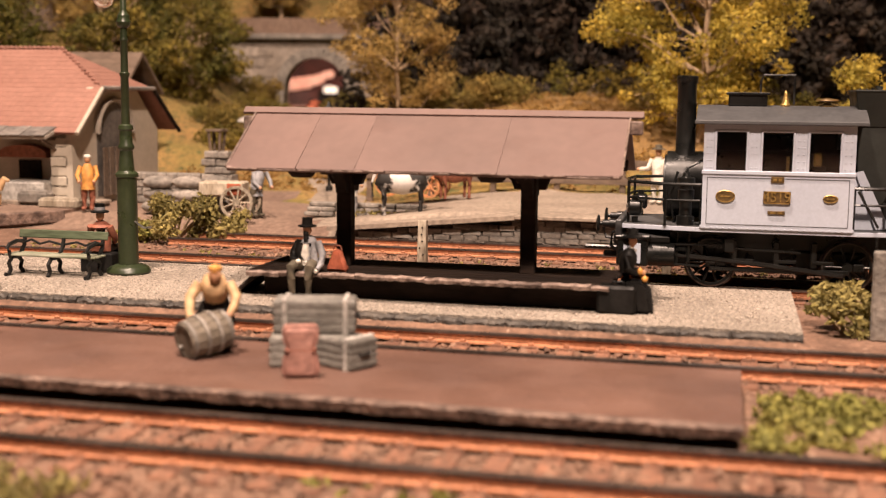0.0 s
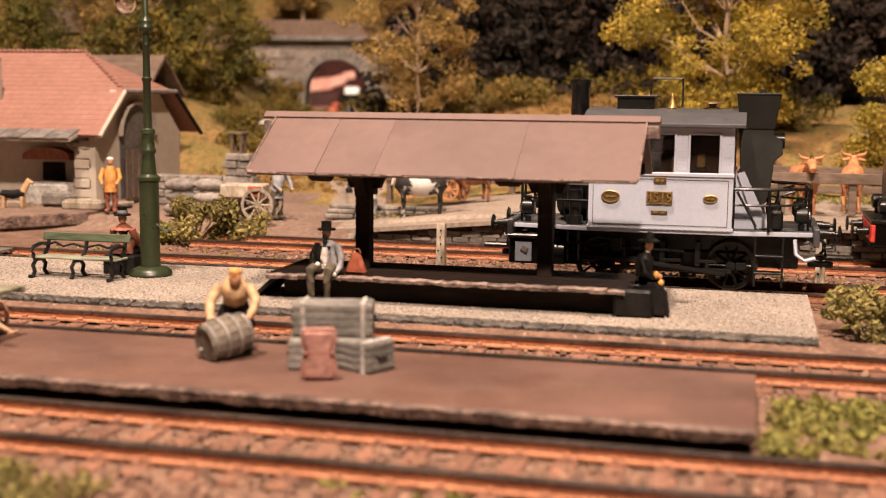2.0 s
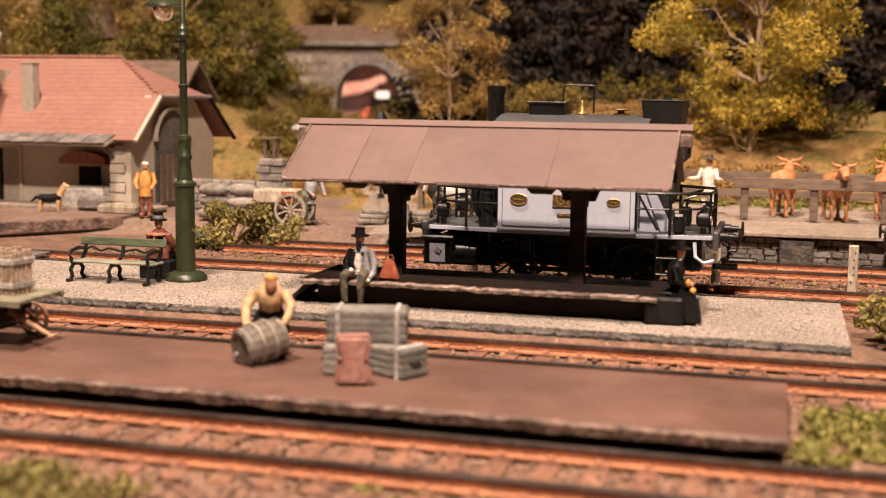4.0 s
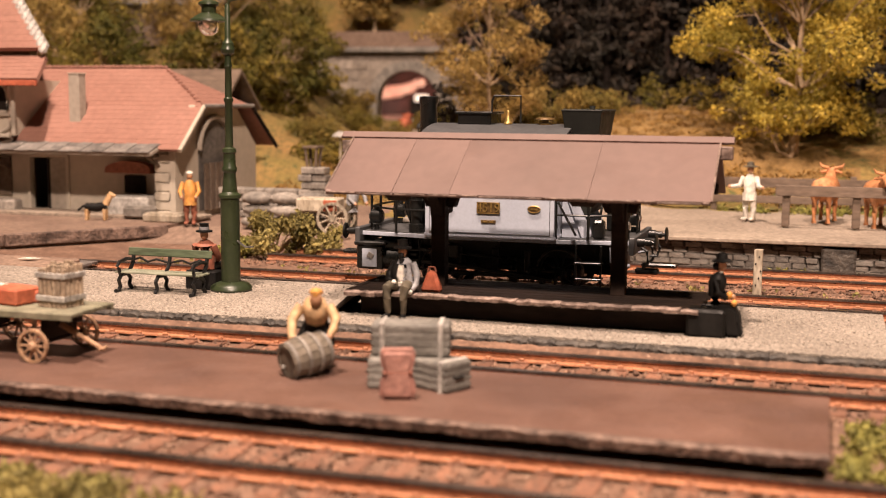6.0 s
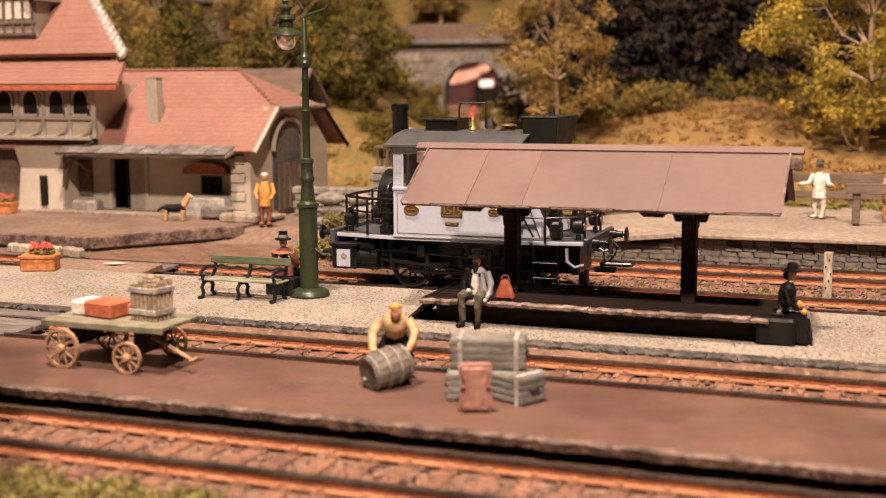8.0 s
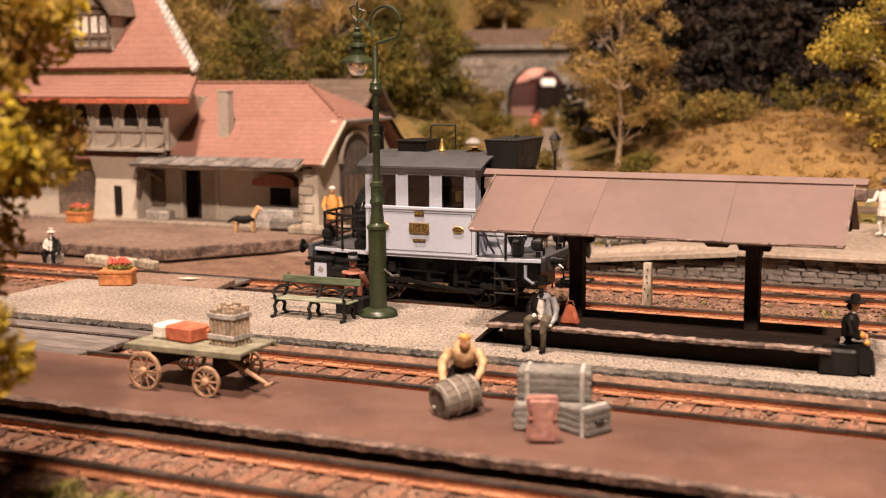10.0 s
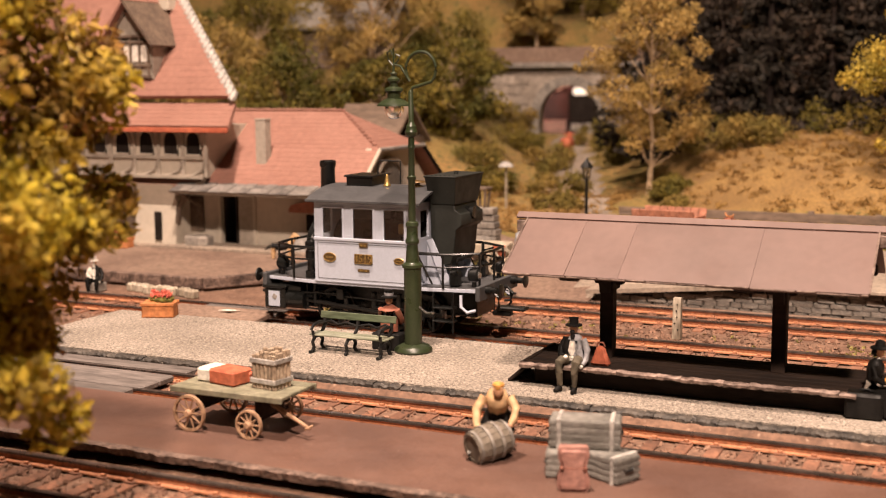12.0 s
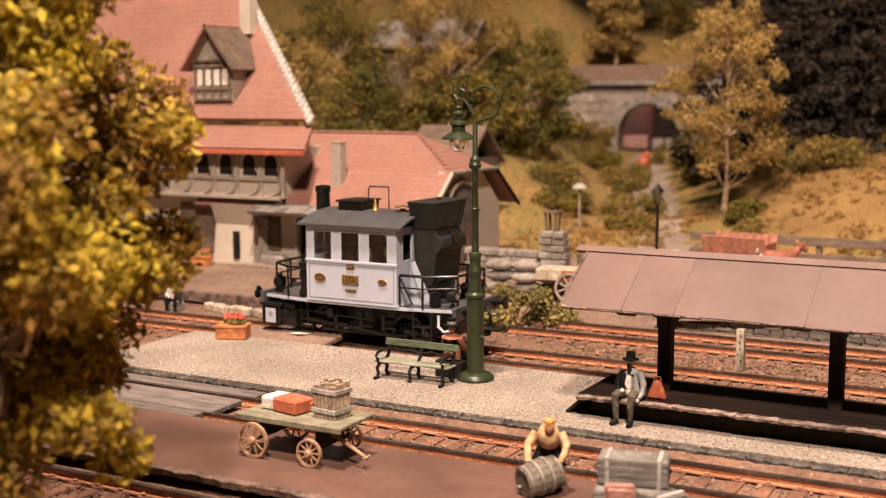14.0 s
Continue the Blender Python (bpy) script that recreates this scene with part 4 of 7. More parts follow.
        if s < 0:
            side_writing(pl)
            bm = B()
            for dx, dz, sx, sz in ((-0.24, 0, 0.02, 0.24), (0.24, 0, 0.02, 0.24), (0, 0.11, 0.5, 0.02), (0, -0.11, 0.5, 0.02)):
                box(bm, (dx, -0.012, dz), (sx, 0.03, sz), 0)
            part("plate_rim", bm, M_BRASS, pl)
        for dx, rx, rz in ((-0.96, 0.175, 0.11), (0.98, 0.13, 0.07)):
            bm = B()
            q = Matrix.Rotation(radians(90), 4, "X")
            lathe(bm, [(0.001, 0.0), (0.9, 0.0), (1.0, 0.004), (1.0, 0.03), (0.001, 0.03)], 28)
            bmesh.ops.transform(bm, matrix=q @ Matrix.Diagonal((rx, rz, 1, 1)), verts=bm.verts)
            pl = part("oval_plate", bm, M_BRASSDARK, ob, "oval brass plate", at=P(dx, y + (0.02 if s > 0 else 0.012), 1.64))
            bm = B()
            tube(bm, [(rx * math.cos(a * math.pi / 12), -0.03, rz * math.sin(a * math.pi / 12)) for a in range(25)], 0.012, 5)
            box(bm, (0, -0.034, 0), (rx * 1.1, 0.012, 0.03), 0)
            part("plate_rim", bm, M_BRASS, pl)
        for dz, w, h in ((0.34, 0.24, 0.12), (-0.29, 0.32, 0.07)):
            bm = B()
            box(bm, (0, 0, 0), (w, 0.03, h), 0.006)
            box(bm, (-w * 0.2, s * 0.016, 0), (w * 0.3, 0.012, h * 0.4), 0, mat=1)
            box(bm, (w * 0.2, s * 0.016, 0), (w * 0.25, 0.012, h * 0.4), 0, mat=1)
            part("small_plate", bm, [M_BRASSDARK, M_BRASS], ob, "small brass plate with illegible lettering", at=P(0, y + s * 0.01, 1.64 + dz))
    # cab interior
    bm = B()
    rod(bm, (-1.3, 0, 1.9), (1.3, 0, 1.9), 0.62, seg=20)
    box(bm, (0, 0, 2.65), (0.5, 0.5, 0.3), 0.05)
    # Added black block: hides the bright far side so the windows look dark.
    box(bm, (0, 0.25, 2.45), (2.3, 0.9, 1.1), 0.05)
    part("boiler", bm, M_BLACK, L)
    bm = B()
    box(bm, (0.75, -0.75, 2.35), (0.16, 0.12, 0.26), 0.03)
    rod(bm, (0.2, -0.7, 1.6), (0.2, -0.7, 2.4), 0.035, seg=6)
    part("regulator", bm, M_BRASS, L)
    # roof, with rolled edges
    bm = B()
    prof = []
    for k in range(13):
        a = -1 + k / 6
        prof.append((a * 1.5, 3.08 + 0.3 * (1 - abs(a) ** 2.2)))
    outline = prof + [(1.5, 3.02)] + [(p[0], p[1] - 0.05) for p in prof[::-1]][1:-1] + [(-1.5, 3.02)]
    prism(bm, outline, 3.16, Matrix.Translation((1.6, 0, 0)) @ Matrix.Rotation(radians(90), 4, "Z"))
    box(bm, (0, -1.49, 3.06), (3.16, 0.05, 0.07), 0.01)
    box(bm, (0, 1.49, 3.06), (3.16, 0.05, 0.07), 0.01)
    part("cab_roof", bm, M_DGREY, L, "dark grey curved cab roof")
    bm = B()
    box(bm, (-0.6, 0, 3.48), (0.75, 0.9, 0.24), 0.02)
    box(bm, (-0.6, 0, 3.61), (0.85, 1.0, 0.05), 0.015)
    part("roof_vent", bm, M_BLACK, L)
    bm = B()
    lathe(bm, [(0.09, 0), (0.1, 0.03), (0.065, 0.08), (0.05, 0.18), (0.035, 0.22), (0.04, 0.26), (0.02, 0.3), (0.0, 0.32)], 14, (0.12, -0.3, 3.36))
    part("bell", bm, M_BRASS, L, "polished brass bell on the roof")
    bm = B()
    tube(bm, [(-0.35, 0.1, 3.6), (-0.35, 0.1, 3.86), (-0.3, 0.1, 3.98), (0.3, 0.1, 3.98), (0.3, 0.1, 3.4)], 0.025, 6)
    part("whistle_pipe", bm, M_IRON, L)
    bm = B()
    lathe(bm, [(0.16, 0), (0.16, 0.05), (0.07, 0.08), (0.07, 0.12), (0.22, 0.14), (0.2, 0.17), (0.0, 0.2)], 14, (0.92, -0.2, 3.34))
    part("roof_cap", bm, M_BRASSDARK, L)
    # front platform: chimney, smokebox and pumps
    bm = B()
    rod(bm, (-2.15, 0.15, 1.75), (-1.3, 0.15, 1.75), 0.68, seg=24)
    rod(bm, (-2.2, 0.15, 1.75), (-2.15, 0.15, 1.75), 0.6, seg=24)
    part("smokebox", bm, M_BLACK, L)
    bm = B()
    lathe(bm, [(0.24, 2.3), (0.2, 2.42), (0.19, 3.78), (0.215, 3.82), (0.215, 3.94), (0.18, 3.96), (0.16, 3.7)], 18, (-1.8, 0.05, 0))
    part("chimney", bm, M_BLACK, L)
    for s in (-1, 1):
        bm = B()
        lathe(bm, [(0.17, 1.02), (0.17, 1.2), (0.12, 1.22), (0.12, 1.5), (0.16, 1.52), (0.16, 1.72), (0.13, 1.74), (0.13, 1.8), (0.17, 1.82), (0.17, 1.95), (0.08, 1.98), (0.06, 2.05)], 16, (-1.72, s * 0.98, 0))
        part("pump", bm, M_BLACK, L)
        bm = B()
        tube(bm, [(-1.72, s * 0.98, 2.02), (-1.7, s * 0.9, 2.15), (-1.42, s * 0.85, 2.3)], 0.03, 6)
        tube(bm, [(-1.95, s * 0.6, 1.02), (-2.05, s * 0.7, 1.6), (-1.9, s * 0.66, 2.05)], 0.03, 6)
        part("pipe", bm, M_BLACK, L)
        for x in (-2.72, 2.72):
            bm = B()
            rod(bm, (x, s * 0.78, 1.02), (x, s * 0.78, 1.14), 0.06, seg=8)
            q = Matrix.Rotation(radians(90), 4, "Y")
            lathe(bm, [(0.1, -0.14), (0.16, -0.1), (0.16, 0.1), (0.12, 0.14), (0.0, 0.145)], 14, (x, s * 0.78, 1.32), q)
            rod(bm, (x, s * 0.78, 1.46), (x, s * 0.78, 1.56), 0.07, seg=8)
            lp = part("headlamp", bm, M_BLACK, L)
            bm = B()
            ball(bm, (x + (0.14 if x > 0 else -0.14), s * 0.78, 1.32), 0.1, scale=(0.4, 1, 1), sub=2)
            part("lens", bm, M_SILVER, lp, "bright lamp lens")
    e = [(-1.42, -1.25), (-2.1, -1.25), (-2.85, -0.75), (-2.92, 0), (-2.85, 0.75), (-2.1, 1.25), (-1.42, 1.25)]
    railing(L, e, 0.82)
    railing(L, [(-x, y) for x, y in e], 0.82)
    # coal bunker: a flared hopper over a body that narrows to its foot
    bm = B()
    prism(bm, [(1.47, 3.02), (2.12, 3.02), (2.14, 2.86), (2.3, 2.76), (2.32, 2.5), (2.16, 2.36), (2.1, 1.75), (2.02, 1.52), (1.72, 1.45), (1.56, 1.6), (1.5, 2.2)], 1.36, Matrix.Translation((0, -0.62, 0)))
    bmesh.ops.bevel(bm, geom=list(bm.edges), offset=0.015, segments=1, affect="EDGES")
    part("coal_bunker", bm, M_BUNKER, L)
    bm = B()
    box(bm, (0, 0, 0), (0.66, 1.4, 0.68), 0.012, taper=(1.28, 1.22))
    part("bunker_top", bm, M_BUNKER, L, at=P(1.82, 0.06, 3.33))
    bm = B()
    box(bm, (1.82, 0.06, 3.68), (0.87, 1.74, 0.04), 0.012)
    rod(bm, (1.9, 0.0, 3.68), (1.9, 0.0, 3.78), 0.06, seg=8)
    for k in range(7):
        ball(bm, (1.46 + k * 0.12, -0.76, 3.71), 0.02, sub=1)
    part("bunker_lid", bm, M_BUNKER, L)
    bm = B()
    rod(bm, (2.1, 0.1, 2.75), (2.36, 0.1, 2.75), 0.16, seg=14)
    part("lamp_box", bm, M_BLACK, L)
    for s in (-1, 1):
        bm = B()
        prism(bm, [(1.44, 1.02), (1.96, 1.02), (1.52, 2.02), (1.44, 2.1)], 0.04, Matrix.Translation((0, s * 0.72 - 0.02, 0)))
        part("side_sheet", bm, M_WHITE, L, "pale grey sloping chute side")
        bm = B()
        prism(bm, [(1.88, 1.02), (2.08, 1.06), (2.08, 1.16), (1.6, 2.16), (1.46, 2.12)], 0.05, Matrix.Translation((0, s * 0.78 - 0.025, 0)))
        part("chute_flange", bm, M_WHITE, L, "pale grey flange of the chute")
        bm = B()
        rod(bm, (1.44, s * 1.22, 1.86), (2.1, s * 1.22, 1.86), 0.022, seg=6)
        rod(bm, (2.08, s * 1.22, 1.02), (2.08, s * 1.22, 1.86), 0.022, seg=6)
        part("hand_bar", bm, M_IRON, L)
        bm = B()
        rod(bm, (1.48, s * 1.34, 1.8), (1.86, s * 1.34, 1.12), 0.025, seg=6)
        part("handrail", bm, M_IRON, L)
        bm = B()
        box(bm, (2.25, s * 0.85, 1.22), (0.24, 0.3, 0.4), 0.05)
        tube(bm, [(2.25, s * 0.85, 1.4), (2.3, s * 0.8, 1.7), (2.6, s * 0.7, 1.8)], 0.03, 6)
        part("tool_box", bm, M_BLACK, L)
    return L


LOCO = locomotive()


def second_engine():
    e = thing("standing_engine", P(17.75, T4, 0), "black tank engine with a red buffer beam, standing still", "locomotive")
    bm = B()
    box(bm, (0, 0, 0.62), (6.6, 1.5, 0.55), 0.03)
    part("frame", bm, M_BLACK, e)
    bm = B()
    box(bm, (-3.3, 0, 0.72), (0.1, 2.5, 0.4), 0.02)
    part("buffer_beam", bm, M_RED, e, "red buffer beam")
    buffer_pair(e, -3.32, -1, 0.74)
    bm = B()
    box(bm, (0, 0, 0.98), (6.7, 2.5, 0.08), 0.015)
    part("running_board", bm, M_BLACK, e)
    bm = B()
    rod(bm, (-2.9, 0, 1.75), (1.4, 0, 1.75), 0.68, seg=24)
    rod(bm, (-2.98, 0, 1.75), (-2.9, 0, 1.75), 0.72, seg=24)
    part("boiler", bm, M_BLACK, e)
    bm = B()
    lathe(bm, [(0.3, 2.3), (0.22, 2.45), (0.2, 3.3), (0.26, 3.36), (0.26, 3.45), (0.18, 3.46)], 18, (-2.4, 0, 0))
    part("chimney", bm, M_BLACK, e)
    bm = B()
    box(bm, (2.1, 0, 2.1), (1.7, 2.5, 2.2), 0.04)
    part("cab", bm, M_BLACK, e)
    for s in (-1, 1):
        bm = B()
        rod(bm, (-3.05, s * 0.85, 1.02), (-3.05, s * 0.85, 1.14), 0.06, seg=8)
        q = Matrix.Rotation(radians(90), 4, "Y")
        lathe(bm, [(0.1, -0.14), (0.17, -0.1), (0.17, 0.12), (0.1, 0.15), (0.0, 0.16)], 14, (-3.05, s * 0.85, 1.3), q)
        part("headlamp", bm, M_BLACK, e)
        bm = B()
        box(bm, (-0.6, s * 0.95, 1.4), (3.2, 0.5, 0.75), 0.04)
        part("side_tank", bm, M_BLACK, e)
        for x in (-1.6, 0, 1.6):
            make_wheel(e, P(x, s * 0.74, RAIL + 0.5, 90), 0.5, 0.12, 10, M_BLACK)


second_engine()

# ---- station lamp, bench, figures ----


def station_lamp():
    t = thing("station_lamp", P(0, 0, 0), "tall dark green cast-iron station lamp with a hanging glass lantern", "street lamp")
    bm = B()
    lathe(bm, [(0.42, 0), (0.44, 0.04), (0.42, 0.1), (0.36, 0.15), (0.28, 0.17), (0.2, 0.19)], 28)
    part("base", bm, M_GREEN, t)
    bm = B()
    lathe(bm, [(0.2, 0.15), (0.2, 1.92), (0.235, 1.94), (0.235, 2.0), (0.2, 2.02), (0.16, 2.06), (0.125, 2.45), (0.16, 2.5), (0.16, 2.55), (0.13, 2.6), (0.125, 2.85), (0.15, 2.88), (0.14, 2.95), (0.085, 2.98), (0.08, 3.9), (0.1, 3.93), (0.1, 3.98), (0.075, 4.0), (0.068, 4.6), (0.085, 4.63), (0.07, 4.7), (0.065, 4.85), (0.13, 4.9), (0.15, 4.97), (0.12, 5.03), (0.12, 5.1), (0.08, 5.15), (0.06, 5.2), (0.055, 5.85), (0.03, 5.9)], 20)
    part("post", bm, M_GREEN, t)
    bm = B()
    tube(bm, [(0.18, -0.05, 0.95), (0.32, -0.1, 0.88), (0.42, -0.14, 0.84), (0.6, -0.16, 0.86)], 0.025, 6)
    part("crank_handle", bm, M_SILVER, t, "bare metal winch handle", at=P(0, 0, 0.1))
    # scroll bracket: a loop over the post, from which the lantern hangs on the near side
    bm = B()
    loop = []
    for k in range(22):
        a = radians(-60 + k * 13.5)
        loop.append((0.26 + 0.36 * math.cos(a) - 0.02 * k / 22, 0, 6.35 + 0.38 * math.sin(a)))
    tube(bm, [(0, 0, 5.85), (0.05, 0, 5.95), (0.25, 0, 6.0)] + loop[1:], 0.035, 8)
    end = loop[-1]
    tube(bm, [end, (-0.25, 0, 6.42), (-0.42, 0, 6.46)], 0.03, 8)
    part("bracket", bm, M_GREEN, t)
    bm = B()
    for sx, h in ((-1, 0.3), (1, 0.22), (0, 0.36)):
        tube(bm, [(-0.42, 0, 6.42), (-0.42 + sx * 0.12, 0, 6.55), (-0.42 + sx * 0.16, 0, 6.42 + h), (-0.42 + sx * 0.06, 0, 6.46 + h), (-0.42 + sx * 0.04, 0, 6.38 + h)], 0.022, 6)
    part("scroll_ornament", bm, M_GREEN, t)
    lx = -0.42
    bm = B()
    lathe(bm, [(0.03, 6.44), (0.03, 6.3), (0.08, 6.26), (0.05, 6.2), (0.14, 6.14), (0.14, 6.1), (0.09, 6.04), (0.09, 5.98), (0.2, 5.93), (0.21, 5.88), (0.15, 5.83), (0.15, 5.72), (0.26, 5.66), (0.38, 5.58), (0.39, 5.54), (0.3, 5.55), (0.12, 5.62)], 22, (lx, 0, 0))
    sh = part("lantern_hood", bm, M_GREEN, t, "green enamelled lantern hood")
    bm = B()
    lathe(bm, [(0.21, 5.56), (0.22, 5.44), (0.17, 5.32), (0.09, 5.26), (0.0, 5.25)], 18, (lx, 0, 0))
    part("globe", bm, M_LAMPGLASS, sh, "unlit clear glass globe")


station_lamp()


def garden_bench():
    t = thing("garden_bench", P(-1.18, -0.62, 0), "green slatted bench with black cast-iron scroll legs", "bench")
    for x in (-0.86, 0.0, 0.86):
        bm = B()
        w = 0.045
        tube(bm, [(x, -0.42, 0.02), (x, -0.34, 0.12), (x, -0.4, 0.25), (x, -0.28, 0.36), (x, -0.05, 0.34), (x, 0.05, 0.24), (x, 0.0, 0.12), (x, 0.1, 0.02)], w, 6)
        tube(bm, [(x, 0.0, 0.38), (x, 0.16, 0.55), (x, 0.22, 0.84)], w, 6)
        if x:
            tube(bm, [(x, 0.16, 0.62), (x, -0.1, 0.66), (x, -0.36, 0.62), (x, -0.45, 0.54), (x, -0.38, 0.48), (x, -0.33, 0.36)], w * 0.9, 6)
            tube(bm, [(x, -0.44, 0.02), (x, -0.52, 0.04)], w, 6)
        part("iron_leg", bm, M_IRON, t, "black cast-iron scroll leg")
    for y in (-0.32, -0.2, -0.08, 0.04):
        bm = B()
        box(bm, (0, y, 0.41), (1.95, 0.095, 0.04), 0.01)
        part("seat_slat", bm, M_BENCHSEAT, t, "paler green slat")
    bm = B()
    box(bm, (0, 0.19, 0.78), (1.95, 0.05, 0.17), 0.015, rot=Matrix.Rotation(radians(-12), 4, "X"))
    part("back_slat", bm, M_BENCHGREEN, t)
    for s in (-1, 1):
        bm = B()
        tube(bm, [(s * 0.86, 0.16, 0.6), (s * 0.7, 0.17, 0.66), (s * 0.5, 0.15, 0.58), (s * 0.3, 0.16, 0.64), (0, 0.15, 0.58)], 0.025, 6)
        part("iron_scroll", bm, M_IRON, t, "black cast-iron back scroll")


garden_bench()


def limb(bm, pts, r, mat):
    tube(bm, pts, r, 8, mat)


def figure(label, at, mats, build, name="model_figure", size=1.0):
    bm = B()
    build(bm)
    bm.transform(Matrix.Scale(size, 4))
    ob = link(name, bm, mats, None, at, smooth=60)
    return tagged(ob, label, "figurine", "painted model figures")


def head(bm, c, r, skin, hat, kind):
    ball(bm, c, r, skin, 2, (0.85, 0.95, 1.15))
    x, y, z = c
    if kind == "top":
        lathe(bm, [(r * 1.75, 0), (r * 1.75, 0.03), (r * 1.0, 0.05), (r * 0.95, 0.15), (r * 1.05, 0.18), (0.001, 0.19)], 16, (x, y, z + r * 0.6), mat=hat)
    elif kind == "cap":
        ball(bm, (x, y, z + r * 0.55), r * 1.02, hat, 2, (1.0, 1.05, 0.6))
    elif kind == "brim":
        lathe(bm, [(r * 1.9, 0), (r * 1.9, 0.02), (r * 1.0, 0.05), (r * 0.85, 0.14), (0.001, 0.17)], 16, (x, y, z + r * 0.6), mat=hat)


def seated_man(bm):
    # facing -y, leaning back a little, seat at z = 0; the coat hangs open, dark on one side
    for s in (-1, 1):
        limb(bm, [(s * 0.1, 0.02, 0.1), (s * 0.17, -0.22, 0.17), (s * 0.19, -0.4, 0.13), (s * 0.18, -0.42, -0.1), (s * 0.17, -0.4, -0.38)], [0.12, 0.115, 0.1, 0.085, 0.065], 2)
        limb(bm, [(s * 0.17, -0.38, -0.43), (s * 0.19, -0.5, -0.45), (s * 0.2, -0.6, -0.47)], [0.06, 0.06, 0.045], 3)
    limb(bm, [(0, 0.02, 0.0), (0, 0.03, 0.2), (0.0, 0.05, 0.45), (0, 0.04, 0.6), (0.0, 0.02, 0.7)], [0.17, 0.16, 0.18, 0.17, 0.08], 1)
    limb(bm, [(-0.02, -0.1, 0.14), (-0.02, -0.1, 0.34), (-0.01, -0.1, 0.56)], [0.095, 0.09, 0.06], 5)
    limb(bm, [(-0.15, 0.02, 0.62), (-0.18, -0.02, 0.42), (-0.2, 0.0, 0.1)], [0.09, 0.12, 0.1], 3)
    limb(bm, [(-0.19, 0.02, 0.6), (-0.31, -0.02, 0.36), (-0.26, -0.16, 0.24), (-0.12, -0.26, 0.24)], [0.08, 0.075, 0.065, 0.05], 3)
    limb(bm, [(0.19, 0.02, 0.6), (0.3, 0.0, 0.36), (0.32, -0.1, 0.18), (0.28, -0.24, 0.08)], [0.085, 0.08, 0.065, 0.05], 1)
    limb(bm, [(0.14, -0.04, 0.6), (0.14, -0.08, 0.36), (0.18, -0.04, 0.08)], [0.06, 0.08, 0.08], 1)
    ball(bm, (-0.09, -0.28, 0.23), 0.055, 5, 1)
    ball(bm, (0.27, -0.28, 0.05), 0.055, 5, 1)
    ball(bm, (0.0, -0.14, 0.2), 0.06, 5, 1, (1.6, 0.6, 0.5))
    head(bm, (-0.01, -0.02, 0.83), 0.105, 4, 3, "top")
    ball(bm, (-0.01, -0.09, 0.76), 0.07, 3, 1, (0.9, 0.8, 1.2))
    limb(bm, [(-0.01, -0.07, 0.68), (0.0, -0.12, 0.6)], [0.06, 0.03], 3)


figure("seated figure of a gentleman in a grey coat and top hat", P(4.43, -1.74, 0.47, 0, 0, -4), [M_GREYCLOTH, M_GREYCLOTH, M_OLIVECLOTH, M_DARKCLOTH, M_SKIN, M_WHITECLOTH], seated_man, size=0.9)


def carpet_bag(at):
    t = thing("carpet_bag", at, "rust-brown travelling bag standing on the shelter floor", "bag")
    bm = B()
    box(bm, (0, 0, 0.2), (0.42, 0.2, 0.4), 0.05, taper=(0.35, 0.5))
    part("bag_body", bm, M_PARCEL, t)
    bm = B()
    tube(bm, [(-0.08, 0, 0.38), (-0.05, 0, 0.46), (0.05, 0, 0.46), (0.08, 0, 0.38)], 0.018, 6)
    part("bag_handle", bm, M_BROWNCLOTH, t)


carpet_bag(P(4.9, -1.5, 0.46))


def seated_woman(bm):
    # facing +x on a low box, ground at z = 0
    prism(bm, [(-0.16, 0.3), (-0.16, 0.46), (-0.04, 0.56), (0.22, 0.55), (0.33, 0.47), (0.37, 0.25), (0.41, 0.0), (0.1, 0.0), (0.06, 0.3)], 0.4, Matrix.Translation((0, -0.2, 0)), mat=0)
    bmesh.ops.bevel(bm, geom=list(bm.edges), offset=0.06, segments=2, affect="EDGES")
    limb(bm, [(-0.07, 0, 0.5), (-0.08, 0, 0.68), (-0.05, 0, 0.88), (-0.03, 0, 1.0), (0.0, 0, 1.1)], [0.16, 0.115, 0.155, 0.14, 0.05], 0)
    for s in (-1, 1):
        limb(bm, [(-0.04, s * 0.16, 0.98), (-0.04, s * 0.21, 0.78), (0.1, s * 0.14, 0.68), (0.2, s * 0.06, 0.68)], [0.07, 0.062, 0.052, 0.035], 0)
    ball(bm, (0.0, 0, 1.1), 0.062, 3, 1, (1, 1, 0.5))
    ball(bm, (0.22, -0.05, 0.69), 0.055, 1, 1)
    ball(bm, (0.25, -0.1, 0.59), 0.065, 2, 1)
    ball(bm, (0.17, -0.12, 0.72), 0.06, 2, 1, (1, 0.8, 1.3))
    head(bm, (0.02, 0, 1.22), 0.095, 1, 0, "brim")
    ball(bm, (-0.06, 0, 1.2), 0.085, 0, 1)


figure("seated figure of a lady in a black dress and hat", P(10.12, -1.6, 0), [M_DARKCLOTH, M_SKIN, M_ORANGE, M_WHITECLOTH], seated_woman)


def dark_trunk(at):
    t = thing("black_suitcase", at, "black suitcase beside the seated lady on the gravel", "suitcase")
    bm = B()
    box(bm, (0, 0, 0.24), (0.66, 0.4, 0.48), 0.05)
    part("case_body", bm, M_DARKCLOTH, t)
    bm = B()
    tube(bm, [(-0.1, 0, 0.48), (-0.08, 0, 0.53), (0.08, 0, 0.53), (0.1, 0, 0.48)], 0.018, 6)
    part("case_handle", bm, M_IRON, t)


dark_trunk(P(9.92, -1.72, 0))


